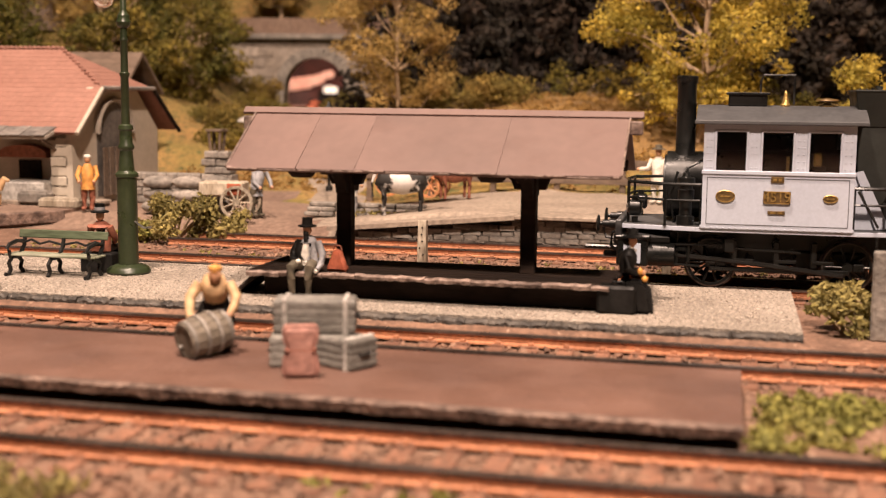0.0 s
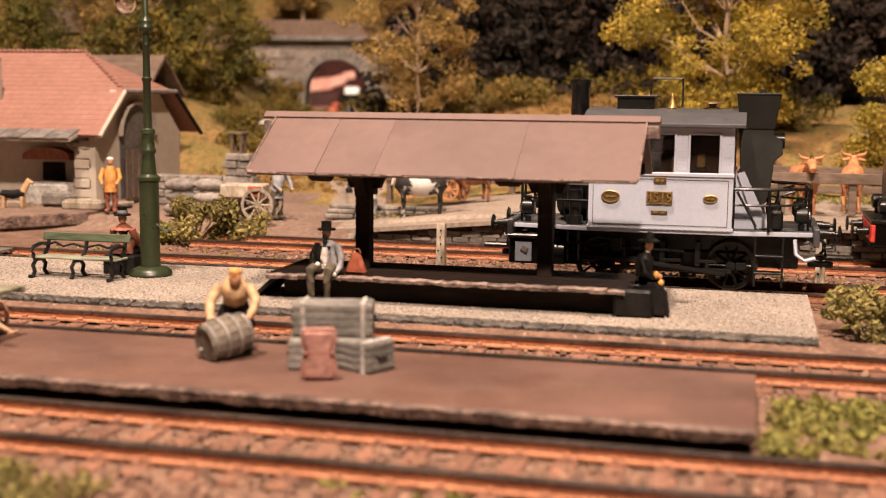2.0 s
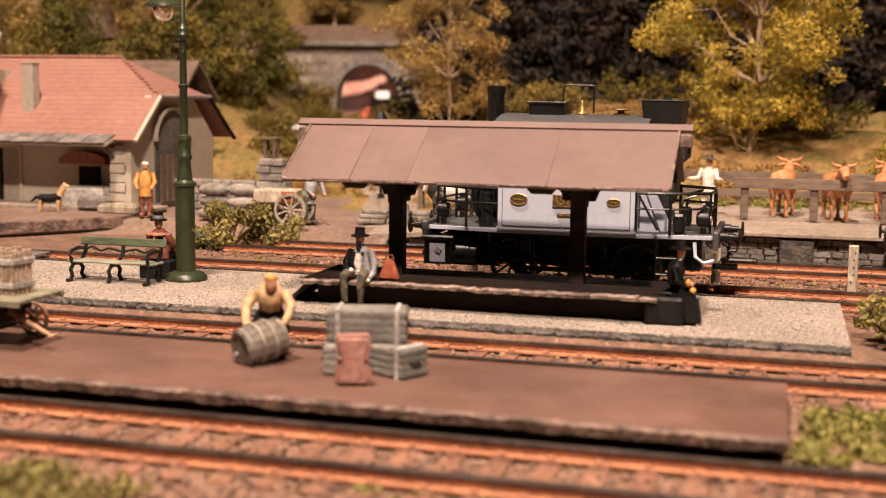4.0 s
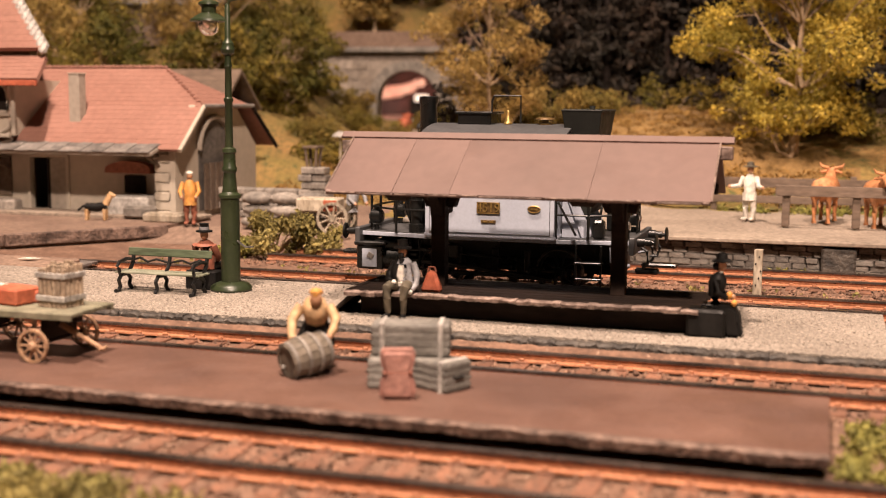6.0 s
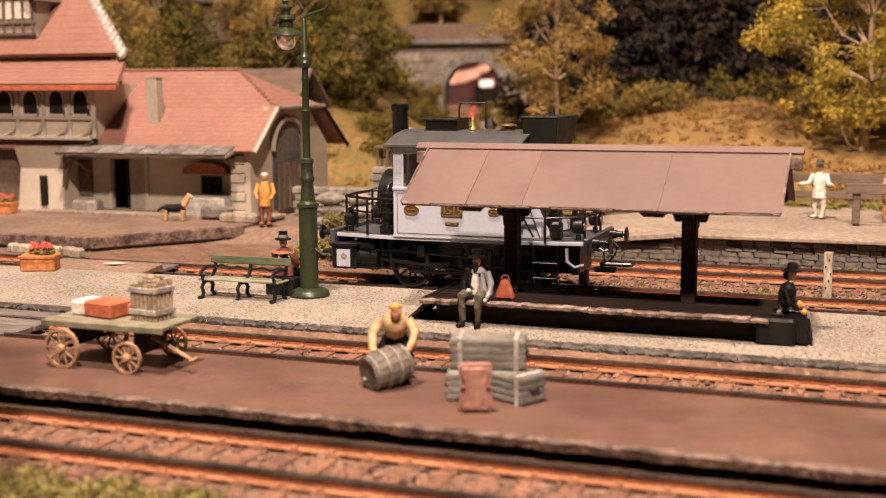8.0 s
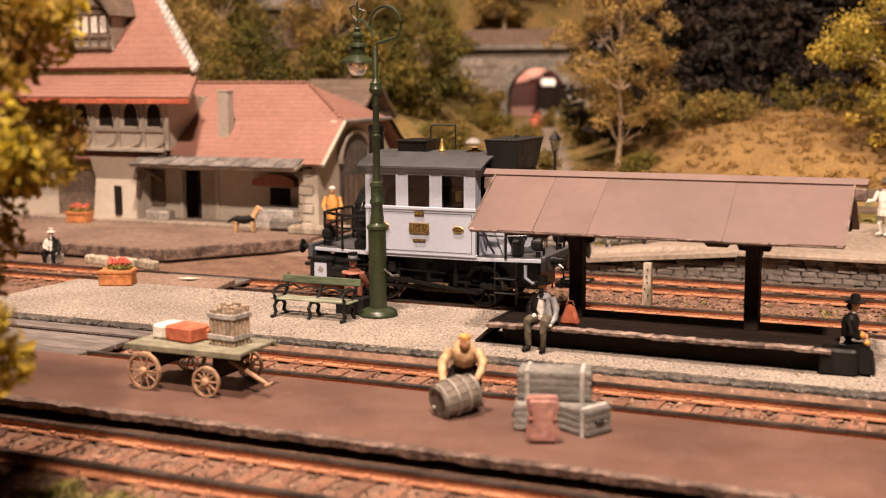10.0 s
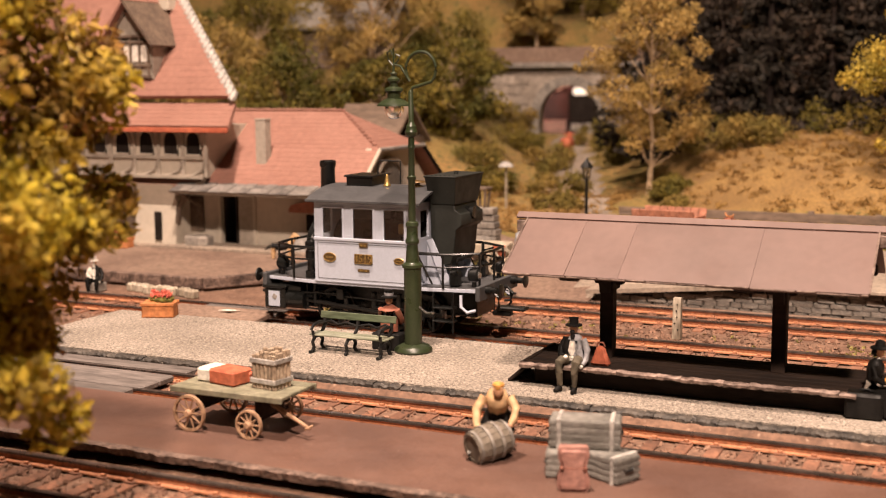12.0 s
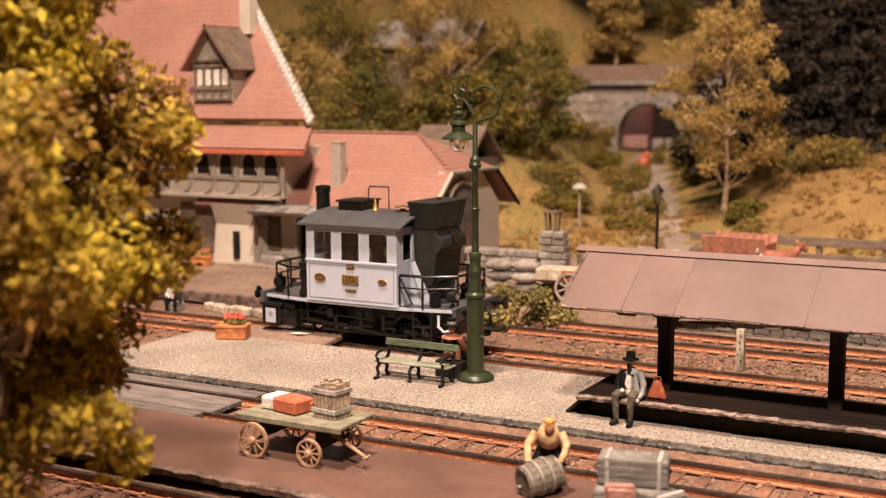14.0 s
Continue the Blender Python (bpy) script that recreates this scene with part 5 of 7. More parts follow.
def man_from_behind(bm):
    limb(bm, [(0, 0, 0.0), (0, 0.02, 0.3), (0, 0.02, 0.5), (0, 0, 0.6)], [0.22, 0.21, 0.22, 0.09], 0)
    for s in (-1, 1):
        limb(bm, [(s * 0.2, 0, 0.5), (s * 0.28, 0.1, 0.25), (s * 0.15, 0.28, 0.15)], [0.08, 0.07, 0.05], 0)
        limb(bm, [(s * 0.1, 0, 0.04), (s * 0.12, 0.4, 0.05), (s * 0.12, 0.42, -0.38)], [0.1, 0.09, 0.07], 1)
    head(bm, (0, 0, 0.72), 0.1, 3, 1, "top")
    lathe(bm, [(0.105, 0.0), (0.108, 0.06), (0.1, 0.06)], 14, (0, 0, 0.83), mat=2)


figure("seated figure in a brown coat and dark hat behind the bench", P(-0.62, 0.02, 0.42), [M_BROWNCLOTH, M_DARKCLOTH, M_GREYCLOTH, M_SKIN], man_from_behind)
bm = B()
box(bm, (0, 0, 0.2), (0.7, 0.4, 0.4), 0.03)
tagged(link("wooden_chest", bm, M_DARKCLOTH, None, P(-0.62, 0.0, 0.0)), "dark chest on which a figure sits behind the bench", "chest")


def stooping_man(bm):
    # faces -y and bends over the barrel before him, one leg set wide
    for s, fx, fy in ((-1, -0.3, 0.05), (1, 0.16, 0.2)):
        limb(bm, [(s * 0.1, 0.2, 0.62), (s * 0.12 + fx * 0.4, 0.1, 0.36), (fx, fy, 0.07)], [0.13, 0.1, 0.075], 1)
        limb(bm, [(fx, fy + 0.06, 0.05), (fx - 0.03, fy - 0.08, 0.05), (fx - 0.05, fy - 0.2, 0.035)], [0.06, 0.065, 0.04], 1)
    limb(bm, [(0, 0.2, 0.58), (0, 0.12, 0.74)], [0.18, 0.18], 1)
    limb(bm, [(0, 0.14, 0.72), (0, 0.02, 0.88), (0, -0.1, 0.98), (0, -0.18, 1.02)], [0.17, 0.2, 0.19, 0.08], 0)
    limb(bm, [(-0.2, -0.06, 0.97), (-0.33, -0.12, 0.78), (-0.33, -0.24, 0.62), (-0.31, -0.3, 0.5)], [0.09, 0.08, 0.068, 0.055], 0)
    limb(bm, [(0.2, -0.06, 0.97), (0.31, -0.12, 0.8), (0.29, -0.22, 0.66), (0.24, -0.28, 0.58)], [0.09, 0.08, 0.068, 0.055], 0)
    ball(bm, (-0.31, -0.32, 0.47), 0.06, 2, 1)
    ball(bm, (0.23, -0.3, 0.56), 0.06, 2, 1)
    ball(bm, (0.03, -0.22, 1.12), 0.105, 2, 2, (0.85, 0.95, 1.2))
    ball(bm, (0.03, -0.19, 1.2), 0.105, 3, 2, (1, 1.0, 0.6))
    limb(bm, [(0.03, -0.24, 1.2), (0.03, -0.33, 1.19)], [0.07, 0.04], 3)


figure("figure of a porter in a tan shirt stooping over a barrel", P(4.62, -6.22, -0.03, 0, 0, 18), [M_TAN, M_DARKCLOTH, M_SKIN, M_ORANGE], stooping_man)


def barrel(at, label):
    t = thing("barrel", at, label, "barrel")
    prof = [(0.25, -0.34), (0.285, -0.2), (0.305, 0), (0.285, 0.2), (0.25, 0.34)]
    n = 16
    for k in range(n):
        bm = B()
        a0, a1 = 2 * math.pi * k / n + 0.012, 2 * math.pi * (k + 1) / n - 0.012
        rows = []
        for r, z in prof:
            rows.append([bm.verts.new((q * math.cos(a), q * math.sin(a), z)) for q, a in ((r, a0), (r, a1), (r - 0.05, a1), (r - 0.05, a0))])
        for r1, r2 in zip(rows, rows[1:]):
            for i in range(4):
                bm.faces.new((r1[i], r1[(i + 1) % 4], r2[(i + 1) % 4], r2[i]))
        bm.faces.new(rows[0][::-1])
        bm.faces.new(rows[-1])
        part("stave", bm, M_BARREL, t)
    for z in (-0.3, 0.3):
        bm = B()
        rod(bm, (0, 0, z - 0.02), (0, 0, z + 0.01), 0.245, seg=20)
        part("barrel_head", bm, M_BARREL, t)
    for z, r in ((-0.29, 0.272), (-0.1, 0.304), (0.1, 0.304), (0.29, 0.272)):
        bm = B()
        lathe(bm, [(r - 0.02, -0.025), (r + 0.008, -0.025), (r + 0.008, 0.025), (r - 0.02, 0.025)], 24, (0, 0, z), cap=False)
        part("hoop", bm, M_HOOP, t)
    bm = B()
    rod(bm, (0.1, 0.12, -0.32), (0.1, 0.12, -0.37), 0.03, seg=8)
    part("bung", bm, M_CASEBAND, t)


barrel(P(4.64, -6.62, 0.27, 0, 80, 56), "grey wooden barrel with pale hoops lying on the brown platform")


def strapped_trunk(at, size, label, straps):
    t = thing("travelling_trunk", at, label, "trunk", "luggage on the platform")
    w, d, h = size
    bm = B()
    box(bm, (0, 0, h / 2), (w, d, h), 0.025)
    for k in range(4):
        z = h * (0.16 + 0.23 * k)
        box(bm, (0, 0, z), (w + 0.012, d + 0.012, h * 0.14), 0.005)
    part("trunk_body", bm, M_CASE, t)
    for x in straps:
        bm = B()
        box(bm, (x, 0, h / 2), (0.07, d + 0.05, h + 0.04), 0.015)
        part("strap", bm, M_CASEBAND, t)
    for s in (-1, 1):
        bm = B()
        tube(bm, [(s * w / 2, -0.1, h * 0.55), (s * (w / 2 + 0.03), -0.08, h * 0.48), (s * (w / 2 + 0.03), 0.08, h * 0.48), (s * w / 2, 0.1, h * 0.55)], 0.016, 6)
        part("handle", bm, M_IRON, t)


strapped_trunk(P(6.58, -6.62, -0.03, 0, 0, -26), (1.0, 0.52, 0.42), "grey-green ribbed trunk with pale straps lying below another", (-0.3, 0.4))
strapped_trunk(P(5.93, -6.82, -0.03, 0, 0, 16), (0.42, 0.5, 0.42), "plain grey trunk standing behind the leather bag", ())
strapped_trunk(P(6.25, -6.55, 0.4, 0, 0, 14), (1.1, 0.5, 0.46), "grey ribbed trunk with two pale straps stacked on another", (-0.4, 0.42))


def leather_bag(at):
    t = thing("leather_bag", at, "reddish-brown tied leather bag leaning by the trunks", "bag")
    bm = B()
    left = [(-0.2, 0.0), (-0.245, 0.08), (-0.24, 0.2), (-0.205, 0.31), (-0.195, 0.37), (-0.205, 0.43), (-0.235, 0.53), (-0.235, 0.62), (-0.2, 0.68)]
    prism(bm, left + [(-x, z) for x, z in left[::-1]], 0.28, Matrix.Translation((0, -0.14, 0)))
    bmesh.ops.bevel(bm, geom=[e for e in bm.edges if abs(e.verts[0].co.y - e.verts[1].co.y) < 0.01], offset=0.055, segments=3, affect="EDGES")
    part("bag_body", bm, M_PINK, t, smooth=60)
    bm = B()
    box(bm, (0, 0, 0.37), (0.4, 0.285, 0.03), 0.01)
    part("bag_strap", bm, M_BROWNCLOTH, t)


leather_bag(P(6.36, -7.46, -0.03, 0, 0, 20))

# ---- luggage cart on the low platform ----


def luggage_cart():
    t = thing("luggage_cart", P(-0.15, -6.55, -0.03), "four-wheeled wooden luggage cart with a grey-green deck", "cart")
    for k in range(4):
        bm = B()
        box(bm, (0, -0.42 + 0.28 * k, 0.73), (2.3, 0.272, 0.07), 0.015)
        part("deck_board", bm, M_CARTDECK, t)
    for y in (-0.57, 0.57):
        bm = B()
        box(bm, (0, y, 0.71), (2.34, 0.05, 0.11), 0.012)
        part("deck_rail", bm, M_CARTDECK, t)
    for x, r in ((-0.7, 0.33), (0.55, 0.26)):
        for s in (-1, 1):
            bm = B()
            lathe(bm, [(r * 0.86, -0.035), (r, -0.035), (r, 0.035), (r * 0.86, 0.035), (r * 0.86, -0.035)], 26, cap=False)
            wh = part("wheel", bm, M_WHEEL, t, at=P(x, s * 0.67, r, 90))
            for k in range(10):
                a = 2 * math.pi * k / 10
                bm = B()
                rod(bm, (r * 0.14 * math.cos(a), r * 0.14 * math.sin(a), 0), (r * 0.88 * math.cos(a), r * 0.88 * math.sin(a), 0), 0.022, 0.016, 6)
                part("spoke", bm, M_WHEEL, wh)
            bm = B()
            lathe(bm, [(0.05, -0.09), (0.075, -0.04), (0.075, 0.04), (0.05, 0.09)], 12)
            part("hub", bm, M_WHEEL, wh)
        bm = B()
        rod(bm, (x, -0.68, r), (x, 0.68, r), 0.03, seg=8)
        box(bm, (x, 0, (r + 0.66) / 2 + 0.05), (0.16, 0.75, 0.66 - r), 0.02)
        part("axle", bm, M_BEAM, t)
    bm = B()
    box(bm, (0, 0, 0.6), (1.9, 0.14, 0.1), 0.015)
    part("perch", bm, M_BEAM, t)
    bm = B()
    rod(bm, (0.66, -0.1, 0.5), (1.55, -0.3, 0.2), 0.05, 0.03, seg=8)
    rod(bm, (1.5, -0.38, 0.21), (1.54, -0.2, 0.23), 0.022, seg=8)
    part("draw_bar", bm, M_WHEEL, t)


luggage_cart()


def bottle_crate(at):
    t = thing("slatted_crate", at, "pale slatted wooden crate packed with stakes on the cart", "crate")
    rng = random.Random(31)
    for i in range(6):
        for j in range(5):
            if 0 < i < 5 and 0 < j < 4:
                h = 0.66
            else:
                h = 0.62
            bm = B()
            rod(bm, (0, 0, 0), (0, 0, h + rng.uniform(-0.03, 0.05)), 0.045, seg=7)
            part("stake", bm, M_CRATE, t, at=P(-0.225 + i * 0.09, -0.19 + j * 0.095, 0))
    for z in (0.14, 0.5):
        for s in (-1, 1):
            bm = B()
            box(bm, (0, s * 0.245, z), (0.58, 0.025, 0.09), 0.01)
            part("band", bm, M_CASEBAND, t)
            bm = B()
            box(bm, (s * 0.28, 0, z), (0.025, 0.47, 0.09), 0.01)
            part("band", bm, M_CASEBAND, t)


bottle_crate(P(0.42, -6.5, 0.74, 0, 0, -8))


def parcel(at, s, mat, label):
    bm = B()
    box(bm, (0, 0, s[2] / 2), s, 0.035)
    tagged(link("parcel", bm, mat, None, at), label, "parcel", "parcels on the cart")


parcel(P(-0.42, -6.55, 0.74, 0, 0, -10), (0.62, 0.5, 0.27), M_PARCEL, "red-brown parcel lying on the cart deck")
parcel(P(-0.85, -6.45, 0.74, 0, 0, -6), (0.4, 0.5, 0.25), M_WHITECLOTH, "white cloth bundle lying on the cart deck")
parcel(P(0.02, -6.25, 0.74, 0, 0, 8), (0.34, 0.4, 0.2), M_PARCEL, "small red-brown parcel behind the crate")


def flower_tub(at, label):
    t = thing("flower_planter", at, label, "planter")
    bm = B()
    box(bm, (0, 0, 0.2), (0.85, 0.5, 0.4), 0.03)
    for k in (-1, 1):
        box(bm, (0, k * 0.26, 0.36), (0.9, 0.05, 0.08), 0.012)
    part("planter_box", bm, M_TERRA, t)
    cs = [(random.uniform(-0.34, 0.34), random.uniform(-0.17, 0.17), random.uniform(0.42, 0.52)) for _ in range(16)]
    leaves("foliage", [(x, y, z) for x, y, z in cs], [0.12] * 16, 500, 0.045, M_GRASS, t, 41)
    leaves("blossom", [(x, y, z + 0.12) for x, y, z in cs], [0.08] * 16, 420, 0.04, M_FLOWER, t, 42)


flower_tub(P(-8.0, 1.15, 0.0, 0, 0, 22), "terracotta planter with red flowers on the gravel")


def paper_scrap():
    bm = B()
    slab(bm, [(-0.3, -0.05, 0.03), (0.0, 0.06, 0.05), (0.3, 0.16, 0.03), (0.05, -0.1, 0.04)], 0.012)
    slab(bm, [(-0.28, -0.06, 0.035), (-0.12, -0.08, 0.045), (0.1, -0.02, 0.03), (-0.05, 0.06, 0.05)], 0.012)
    tagged(link("white_bird", bm, M_WHITECLOTH, None, P(-6.4, 1.98, 0.1), smooth=0), "small white bird lying flat on the gravel edge", "bird")


paper_scrap()


def boundary_post(x, y, h=1.15, w=0.2):
    bm = B()
    box(bm, (0, 0, h / 2), (w, w, h), 0.02)
    for v in bm.verts:
        v.co += Vector((random.uniform(-0.015, 0.015), random.uniform(-0.015, 0.015), 0))
    for k in range(5):
        ball(bm, (random.uniform(-0.06, 0.06), -w / 2, h * (0.25 + 0.15 * k)), 0.022, 1, 1)
    tagged(link("boundary_post", bm, [M_WEATHER, M_DARK], None, P(x, y, -0.345)), "weathered pale wooden post between the tracks", "post", "posts between the tracks")


for px in (4.77, 10.4, 13.3):
    boundary_post(px, 5.2, 1.06)
bm = B()
box(bm, (0, 0, 0.75), (0.3, 0.2, 1.5), 0.03)
tagged(link("signal_post", bm, M_STONE, None, P(14.2, -1.2, -0.345)), "pale grey stone post at the platform's end", "post")

# ---- station building ----


def tiled_plane(parent, a, b, c, d, rows, cols, name="roof_tile", material=None):
    """Overlapping tile courses on a sloping plane: a, b along the eave, d, c along the ridge."""
    a, b, c, d = (Vector(p) for p in (a, b, c, d))
    n = (b - a).cross(d - a).normalized()
    if n.z < 0:
        n = -n
    verts, faces = [], []
    for j in range(rows):
        t0, t1 = j / rows, min((j + 1.12) / rows, 1)
        l0, l1 = a.lerp(d, t0), a.lerp(d, t1)
        r0, r1 = b.lerp(c, t0), b.lerp(c, t1)
        wid = max((r0 - l0).length, 0.01)
        k = max(int(cols * wid / max((b - a).length, 0.01)), 1)
        for i in range(k):
            u0, u1 = (i + 0.015) / k, (i + 0.985) / k
            lift = random.uniform(0.0, 0.005)
            p = [l0.lerp(r0, u0) + n * (0.018 + lift * 0.6), l0.lerp(r0, u1) + n * (0.018 + lift * 0.6), l1.lerp(r1, u1) + n * 0.012, l1.lerp(r1, u0) + n * 0.012]
            p += [l0.lerp(r0, u0) + n * 0.0, l0.lerp(r0, u1) + n * 0.0]
            o = len(verts)
            verts += [tuple(v) for v in p]
            faces += [(o, o + 1, o + 2, o + 3), (o + 4, o + 5, o + 1, o)]
    ob = mesh_of(name, verts, faces, material or M_TILE_I, parent)
    ob["kind"] = "stuff"
    return ob


M_TILE_I = surface("red_tile_courses", (0.262, 0.129, 0.095), (0.305, 0.157, 0.118), 0.35, 5, 0.75, bump=0.08, island=0.035, grain=0.12)


def arched_outline(w, h, spring):
    pts = [(-w / 2, 0), (w / 2, 0), (w / 2, spring)]
    for k in range(1, 10):
        a = math.pi * k / 10
        pts.append((w / 2 * math.cos(a), spring + (h - spring) * math.sin(a)))
    pts.append((-w / 2, spring))
    return pts


def goods_wing():
    h = thing("station_wing", P(0, 0, 0), "low station wing with a red tiled half-hipped roof and grey canopy", "house")
    # walls with a real doorway in the front
    bm = B()
    for x0, x1, z0, z1 in ((-17, -14.35, 0, 2.5), (-14.35, -12.9, 1.95, 2.5), (-12.9, -8.6, 0, 2.5)):
        box(bm, ((x0 + x1) / 2, 13.1, (z0 + z1) / 2), (x1 - x0, 0.2, z1 - z0), 0)
    part("front_wall", bm, M_PLASTER, h, "cream plastered wall", smooth=0)
    bm = B()
    out = [(12.35, 0), (18.2, 0), (18.2, 2.3), (16.6, 3.75), (13.75, 3.75), (12.35, 2.35)]
    prism(bm, [(y, z) for y, z in out], 0.22, Matrix.Translation((-8.38, 0, 0)) @ Matrix.Rotation(radians(90), 4, "Z"))
    part("gable_wall", bm, M_PLASTER, h, "pale rendered gable wall", smooth=0)
    # Inner walls coloured near black, so the rooms' shade is in the colour.
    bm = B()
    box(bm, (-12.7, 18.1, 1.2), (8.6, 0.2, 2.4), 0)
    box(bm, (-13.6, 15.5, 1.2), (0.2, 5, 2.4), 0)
    part("rear_wall", bm, M_DARK, h, "near-black walls standing in for the shade of the rooms", smooth=0)
    # doorway
    bm = B()
    box(bm, (-13.25, 13.03, 0.98), (0.62, 0.1, 1.9), 0.01)
    part("door_leaf", bm, M_GREYWALL, h, "grey half-open door leaf")
    bm = B()
    for x in (-14.4, -12.85):
        box(bm, (x, 12.98, 1.0), (0.12, 0.12, 2.0), 0.015)
    box(bm, (-13.6, 12.98, 2.0), (1.6, 0.12, 0.12), 0.015)
    part("door_frame", bm, M_PLASTER, h)
    # window or shutter left of the door
    bm = B()
    box(bm, (-15.6, 12.96, 1.25), (1.0, 0.06, 1.3), 0.01)
    part("dark_window", bm, M_TIMBER, h, "dark timber window panel")
    # gable arch and timber doors
    bm = B()
    prism(bm, arched_outline(2.15, 3.05, 2.05), 0.12, Matrix.Translation((-8.36, 14.95, 0.2)) @ Matrix.Rotation(radians(90), 4, "Z"))
    part("gable_arch", bm, M_SLATE, h, "boarded arched gate")
    for k in range(5):
        bm = B()
        box(bm, (0, 0, 0.8), (0.05, 0.3, 1.6), 0.01)
        part("gate_board", bm, M_TIMBER, h, at=P(-8.22, 14.15 + k * 0.4, 0.2))
    bm = B()
    pts = [(1.18 * math.cos(math.pi * k / 14), 2.05 + 1.1 * math.sin(math.pi * k / 14)) for k in range(15)]
    tube(bm, [(-8.26, 14.95 + a, 0.2 + b) for a, b in pts], 0.09, 6)
    part("arch_ring", bm, M_GREYWALL, h)
    # quoin pillar at the corner
    for k in range(7):
        bm = B()
        box(bm, (0, 0, 0), (0.62, 0.5, 0.29), 0.025)
        part("quoin", bm, M_PLASTER, h, at=P(-8.85, 12.6 + (0.03 if k % 2 else 0), 0.16 + k * 0.31))
    # roof
    E0, R0, R1 = (-8.0, 11.96, 2.35), (-10.48, 15.5, 5.0), (-18.5, 15.5, 5.0)
    bm = B()
    slab(bm, [(-18.5, 11.96, 2.33), E0, (-8.1, 13.75, 3.72), R0, R1], 0.1)
    slab(bm, [(-18.5, 19.0, 2.33), (-8.0, 19.0, 2.33), (-8.1, 17.25, 3.72), R0, R1], 0.1)
    slab(bm, [(-8.1, 13.75, 3.72), (-8.1, 17.25, 3.72), R0], 0.1)
    part("roof_deck", bm, M_TILE, h, smooth=0)
    tiled_plane(h, (-18.5, 11.94, 2.33), (-8.0, 11.94, 2.33), (-8.1, 13.75, 3.72), (-18.5, 13.75, 3.68), 9, 56)
    tiled_plane(h, (-18.5, 13.75, 3.68), (-8.1, 13.75, 3.72), R0, R1, 9, 56)
    tiled_plane(h, (-8.08, 13.75, 3.72), (-8.08, 17.25, 3.72), (-10.48, 15.52, 5.0), (-10.48, 15.48, 5.0), 10, 18)
    n = 44
    for k in range(n):
        x = -18.2 + k * (7.72 / n)
        bm = B()
        ball(bm, (0, 0, 0), 0.1, 0, 1, (1.0, 0.9, 0.7))
        if k == 0:
            first = part("ridge_tile", bm, M_TILE, h, at=P(x, 15.5, 5.06))
        else:
            bm.free()
            again(first, h, P(x, 15.5, 5.06))
    for k in range(12):
        again(first, h, P(-10.48 + 2.3 * k / 12, 15.5 - 1.72 * k / 12, 5.04 - 1.25 * k / 12))
    for y0, y1, z0, z1, mt in ((11.9, 13.75, 2.3, 3.72, M_PLASTER), (19.1, 17.25, 2.2, 3.72, M_DARK)):
        bm = B()
        rod(bm, (-7.95, y0, z0), (-8.05, y1, z1), 0.075, seg=6)
        part("verge_board", bm, mt, h)
    bm = B()
    rod(bm, (-8.02, 13.7, 3.72), (-8.02, 17.3, 3.72), 0.07, seg=6)
    part("hip_gutter", bm, M_SLATE, h)
    # canopy
    bm = B()
    slab(bm, [(-15.5, 11.45, 2.22), (-8.75, 11.45, 2.22), (-8.75, 12.7, 2.62), (-15.5, 12.7, 2.62)], 0.09)
    cn = part("canopy", bm, M_GREYWALL, h, "canopy with grey slates over the front", smooth=0)
    for j in range(3):
        for i in range(16):
            bm = B()
            box(bm, (0, 0, 0), (0.4, 0.46, 0.03), 0.006)
            if i == 0 and j == 0:
                sl = part("slate", bm, M_SLATE, cn, at=P(-15.28, 11.6, 2.3, 17.7))
            else:
                bm.free()
                again(sl, cn, P(-15.28 + i * 0.42, 11.6 + j * 0.4, 2.31 + j * 0.128 + (i % 2) * 0.012, 17.7))
    for x in (-15.2, -9.0):
        bm = B()
        rod(bm, (x, 11.6, 2.15), (x, 12.95, 1.5), 0.06, seg=6)
        box(bm, (x, 12.3, 2.12), (0.1, 1.5, 0.1), 0.01)
        part("canopy_bracket", bm, M_TIMBER, h)
    bm = B()
    box(bm, (0, 0, 0.9), (0.42, 0.4, 1.8), 0.02)
    box(bm, (0, 0, 1.82), (0.46, 0.44, 0.05), 0.01)
    part("chimney", bm, M_GREYWALL, h, "slender plastered chimney", at=P(-12.55, 13.2, 2.95))
    # awning over the small window
    bm = B()
    pts = arched_outline(1.7, 0.4, 0.12)
    prism(bm, pts, 0.5, Matrix.Translation((-10.25, 12.5, 1.5)))
    part("awning", bm, M_BROWNCLOTH, h, "dark red arched awning")
    bm = B()
    box(bm, (-10.25, 12.97, 1.1), (0.8, 0.06, 0.6), 0.01)
    part("dark_window", bm, M_DARK, h)


goods_wing()


